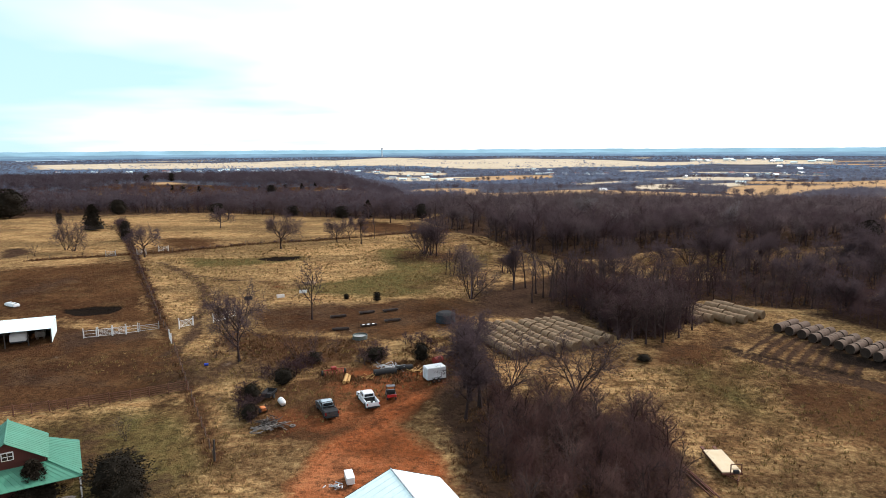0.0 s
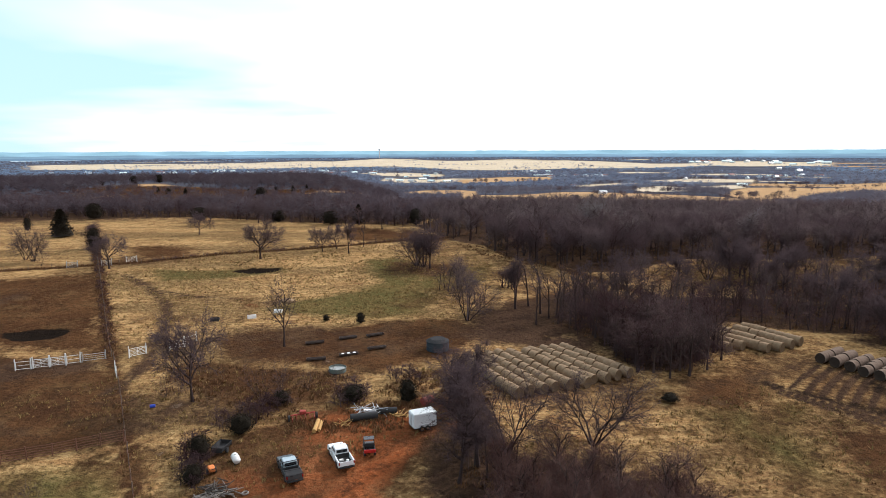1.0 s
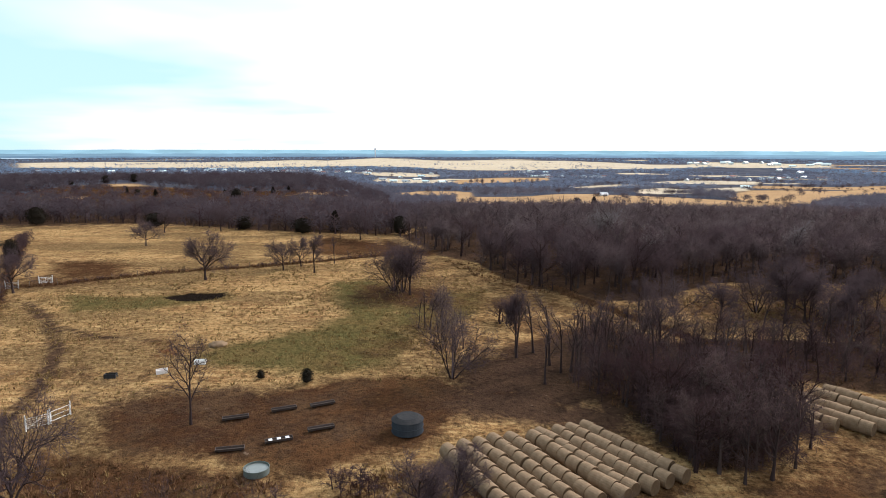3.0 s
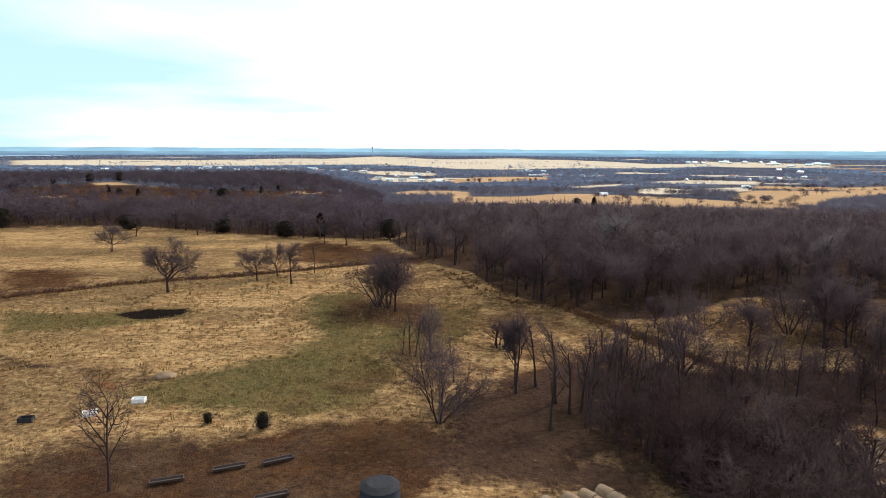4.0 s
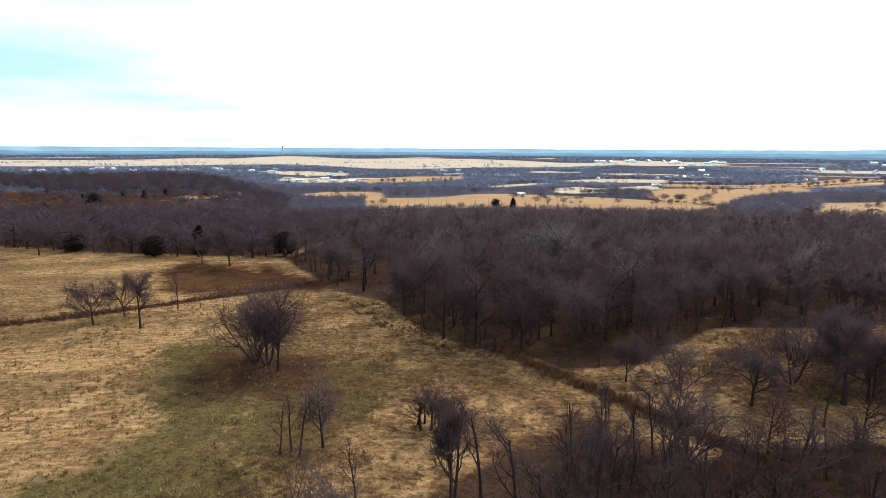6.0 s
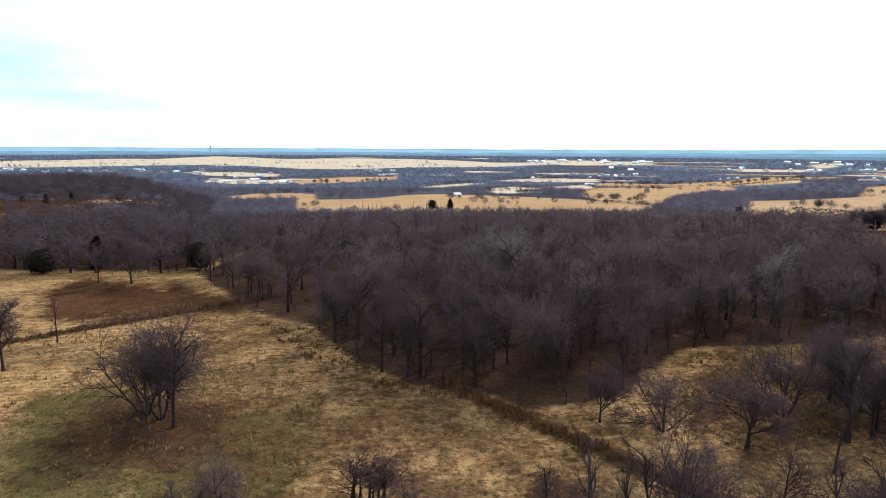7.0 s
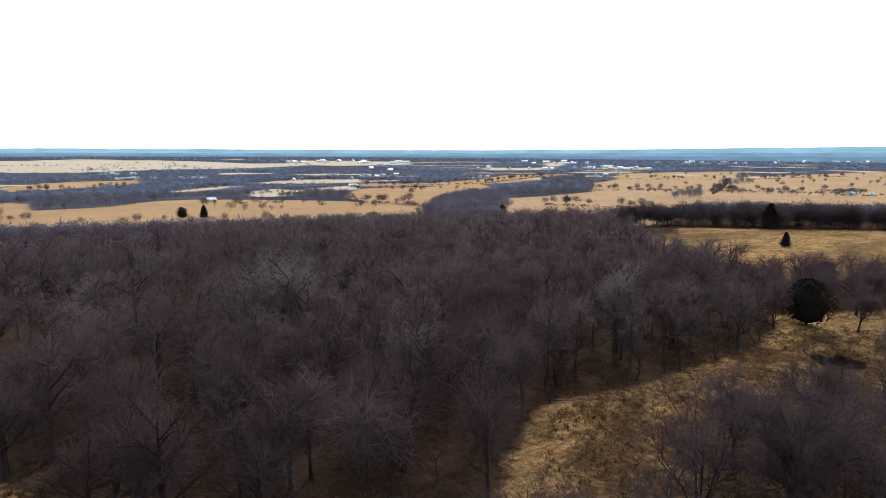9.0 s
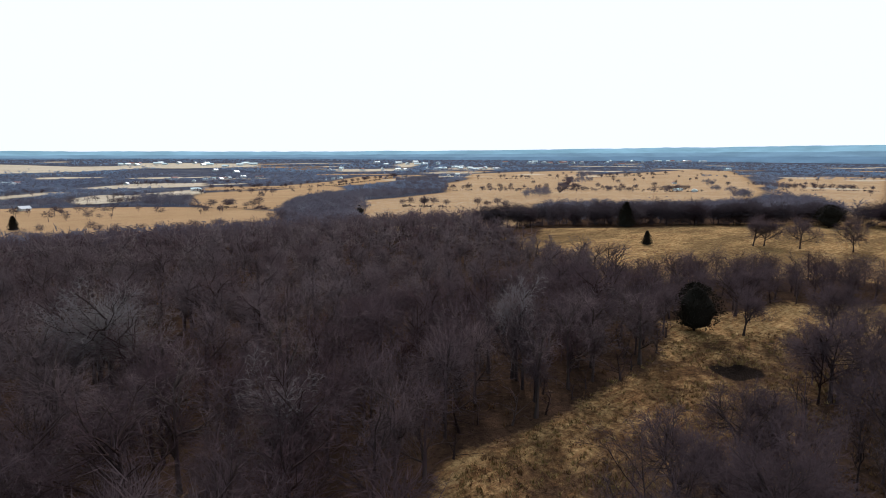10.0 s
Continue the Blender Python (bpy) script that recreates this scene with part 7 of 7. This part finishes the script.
dots = [q for f in FIELDS if 430 < math.hypot(*f[0]) < 1900 for q in scatter(f, 70.0, rf) if rf.uniform() < 0.2]
puffs("field_trees", "scattered leafless trees in the far fields", dots, (7.0, 11.0), M_RISE, rf, 220, 0.10, (0.9, 1.2), 0.22, 0.12)
edge = loose([(20, 585), (26, 610), (130, 530), (215, 450), (300, 560), (320, 540), (220, 395), (120, 465)], 260, rf)
puffs("field_trees", "bare trees at the back edge of the wood", edge, (5.0, 9.0), M_RISE, rf, 260, 0.10, (0.9, 1.2), 0.2, 0.09)
puffs("scrub", "low reddish brush on the open rise", scrub_trees[::2], (1.0, 3.4), M_SAPLING, rf, 50, 0.14, (1.2, 2.2), 0.0)
for i, (x, y, h) in enumerate(((223, 300, 7.0), (243, 256, 9.0), (286, 200, 8.0), (130, 566, 8.0), (118, 572, 7.0), (200, 228, 4.0), (-106, 405, 5.5), (-181, 437, 3.6), (-237, 524, 6.0), (-94, 437, 4.4), (-223, 538, 6.5), (-106, 396, 3.2), (-118, 383, 3.2), (-156, 418, 4.2), (-169, 424, 3.6), (-122, 434, 2.8), (-108, 450, 2.8), (-89, 456, 3.6), (-252, 505, 3.4), (-20, 470, 5.0), (300, 470, 6.0), (325, 500, 6.0), (-430, 760, 7.0), (-350, 720, 6.0), (-280, 760, 7.5), (-210, 700, 6.0), (-150, 680, 7.0), (-90, 720, 6.5), (-330, 840, 8.0), (-240, 860, 8.0), (-500, 800, 7.0), (-120, 800, 7.0))):
    cedar("cedar_tree", "dark cedar standing among bare fields", x, y, h, 1.1, "cone" if i % 2 else "round", i % 4)
for i, (x, y, h, v) in enumerate(((219, 205, 9, 2), (222, 203, 8, 3), (223, 194, 9, 1), (228, 182, 9, 0))):
    tree("oak_tree", "bare oak along the edge of a tan field", x, y, h, "broad", v, 50 * i, group="field oaks")


def far_house(x, y, size, turn, roof, label):
    h = thing("farm_building", label, "building", x, y, turn, "distant farm buildings", dz=-0.3)
    w, d, e = size
    part("wall", bm_box((0, 0, e / 2, w, d, e)), M_TRIM, h)
    r = e + d * 0.28
    bm = bmesh.new()
    rows = [[bm.verts.new((s * (w / 2 + 0.5), yy, zz)) for yy, zz in ((-d / 2 - 0.6, e - 0.2), (0, r), (d / 2 + 0.6, e - 0.2), (0, r - 0.5))] for s in (-1, 1)]
    for k in range(4):
        bm.faces.new((rows[0][k], rows[1][k], rows[1][(k + 1) % 4], rows[0][(k + 1) % 4]))
    bm.faces.new((rows[0][0], rows[0][1], rows[0][2], rows[0][3]))
    bm.faces.new((rows[1][3], rows[1][2], rows[1][1], rows[1][0]))
    bmesh.ops.recalc_face_normals(bm, faces=bm.faces[:])
    part("roof", bm, roof, h)
    part("window", bm_box((-w * 0.22, -d / 2 - 0.05, e * 0.5, w * 0.12, 0.1, e * 0.3)), M_GLASS, h)
    part("window", bm_box((w * 0.22, -d / 2 - 0.05, e * 0.5, w * 0.12, 0.1, e * 0.3)), M_GLASS, h)


rh = random.Random(6)
TOWN_EAST = [(161, 1513), (215, 1676), (235, 1704), (246, 1662), (261, 1654), (205, 1427), (226, 1443), (244, 1433), (271, 1447), (297, 1431), (308, 1392), (321, 1384), (354, 1395), (606, 1389), (585, 1257), (632, 1300), (671, 1313), (698, 1337), (714, 1328), (486, 1252), (454, 1214), (451, 984), (450, 965), (185, 758), (196, 967), (794, 1140), (852, 1178), (1230, 1154), (1123, 1119), (1172, 1137), (1069, 2729), (1151, 2803), (1197, 2789), (1292, 2761), (1387, 2730), (1316, 2547), (1480, 2592), (1474, 2490), (1230, 2297), (1219, 1663), (1248, 1646), (1296, 1625), (1407, 1647), (1612, 1784), (2055, 2191)]
TOWN_SOUTH = [(1761, 1649), (1845, 1697), (1691, 1530), (1747, 1509), (919, 1680), (956, 1843), (1123, 609), (835, 463), (858, 490), (819, 1163), (2206, 889), (1779, 1695), (1803, 1675), (1592, 1459), (1677, 1482), (1719, 1445), (2648, 1953), (2807, 1994), (2906, 1923), (2829, 1828), (2863, 1800), (2703, 1509), (3685, 1797), (3695, 1777), (3752, 1653), (3760, 1634), (3785, 1577), (3794, 1553), (3760, 1634), (3519, 1855), (3401, 1933), (3087, 1799), (-287, 1727), (-260, 1651), (-240, 1654), (-207, 1659), (-173, 1663), (-146, 1590), (-90, 1235), (-71, 1170), (-66, 1330), (-46, 1157), (-35, 1229), (-13, 1141), (-8, 1536)]
TOWN_WEST = [(10, 1143), (-35, 1396), (-1039, 1762), (-920, 1727), (-789, 1660), (-731, 1710), (-674, 1675), (-624, 1722), (-602, 1820), (-558, 1777), (-491, 1699), (-449, 1747), (-397, 1714), (-366, 1762)]
SPREAD = [(cx + rh.gauss(0, q), cy + rh.gauss(0, q * 0.7)) for cx, cy, q, n in ((1300, 2650, 160, 9), (2000, 2250, 200, 9), (1500, 1640, 110, 8), (2800, 1880, 160, 9), (3650, 1720, 110, 7), (1700, 1550, 90, 6), (-300, 1690, 130, 9), (300, 1430, 50, 5), (690, 1330, 50, 5)) for _ in range(n)]
for x, y in TOWN_EAST + TOWN_SOUTH + TOWN_WEST + SPREAD:
    x, y = x + rh.gauss(0, 6), y + rh.gauss(0, 6)
    k = min(2.2, max(0.9, math.hypot(x, y) / 1500))
    far_house(x, y, (rh.uniform(9, 17) * k, rh.uniform(7, 10) * k * 0.8, rh.uniform(3.0, 4.2) * k * 0.8), rh.uniform(-60, 60), rh.choice((M_ROOF_WHITE, M_ROOF_WHITE, M_GALV, M_BRICKRED)), "pale building among fields and bare trees on the plain")
tw = thing("water_tower", "pale water tower on the far horizon", "water tower", -378, 4150)
part("stem", bm_drum(3.0, 52, 16), M_TRIM, tw)
part("tank", bm_drum(6.5, 10, 20, bev=2.5, at=(0, 0, 46)), M_TRIM, tw)
lake = bmesh.new()
vs = [lake.verts.new((x, y, gz(x, y) + 3.0)) for x, y in ((-2237, 3436), (-2165, 3482), (-1983, 3588), (-1930, 3575), (-2010, 3400), (-2126, 3281))]
lake.faces.new(vs)
bmesh.ops.recalc_face_normals(lake, faces=lake.faces[:])
tagged(part("water", lake, M_LAKE), "pale lake in the far plain", "lake", kind="structure")
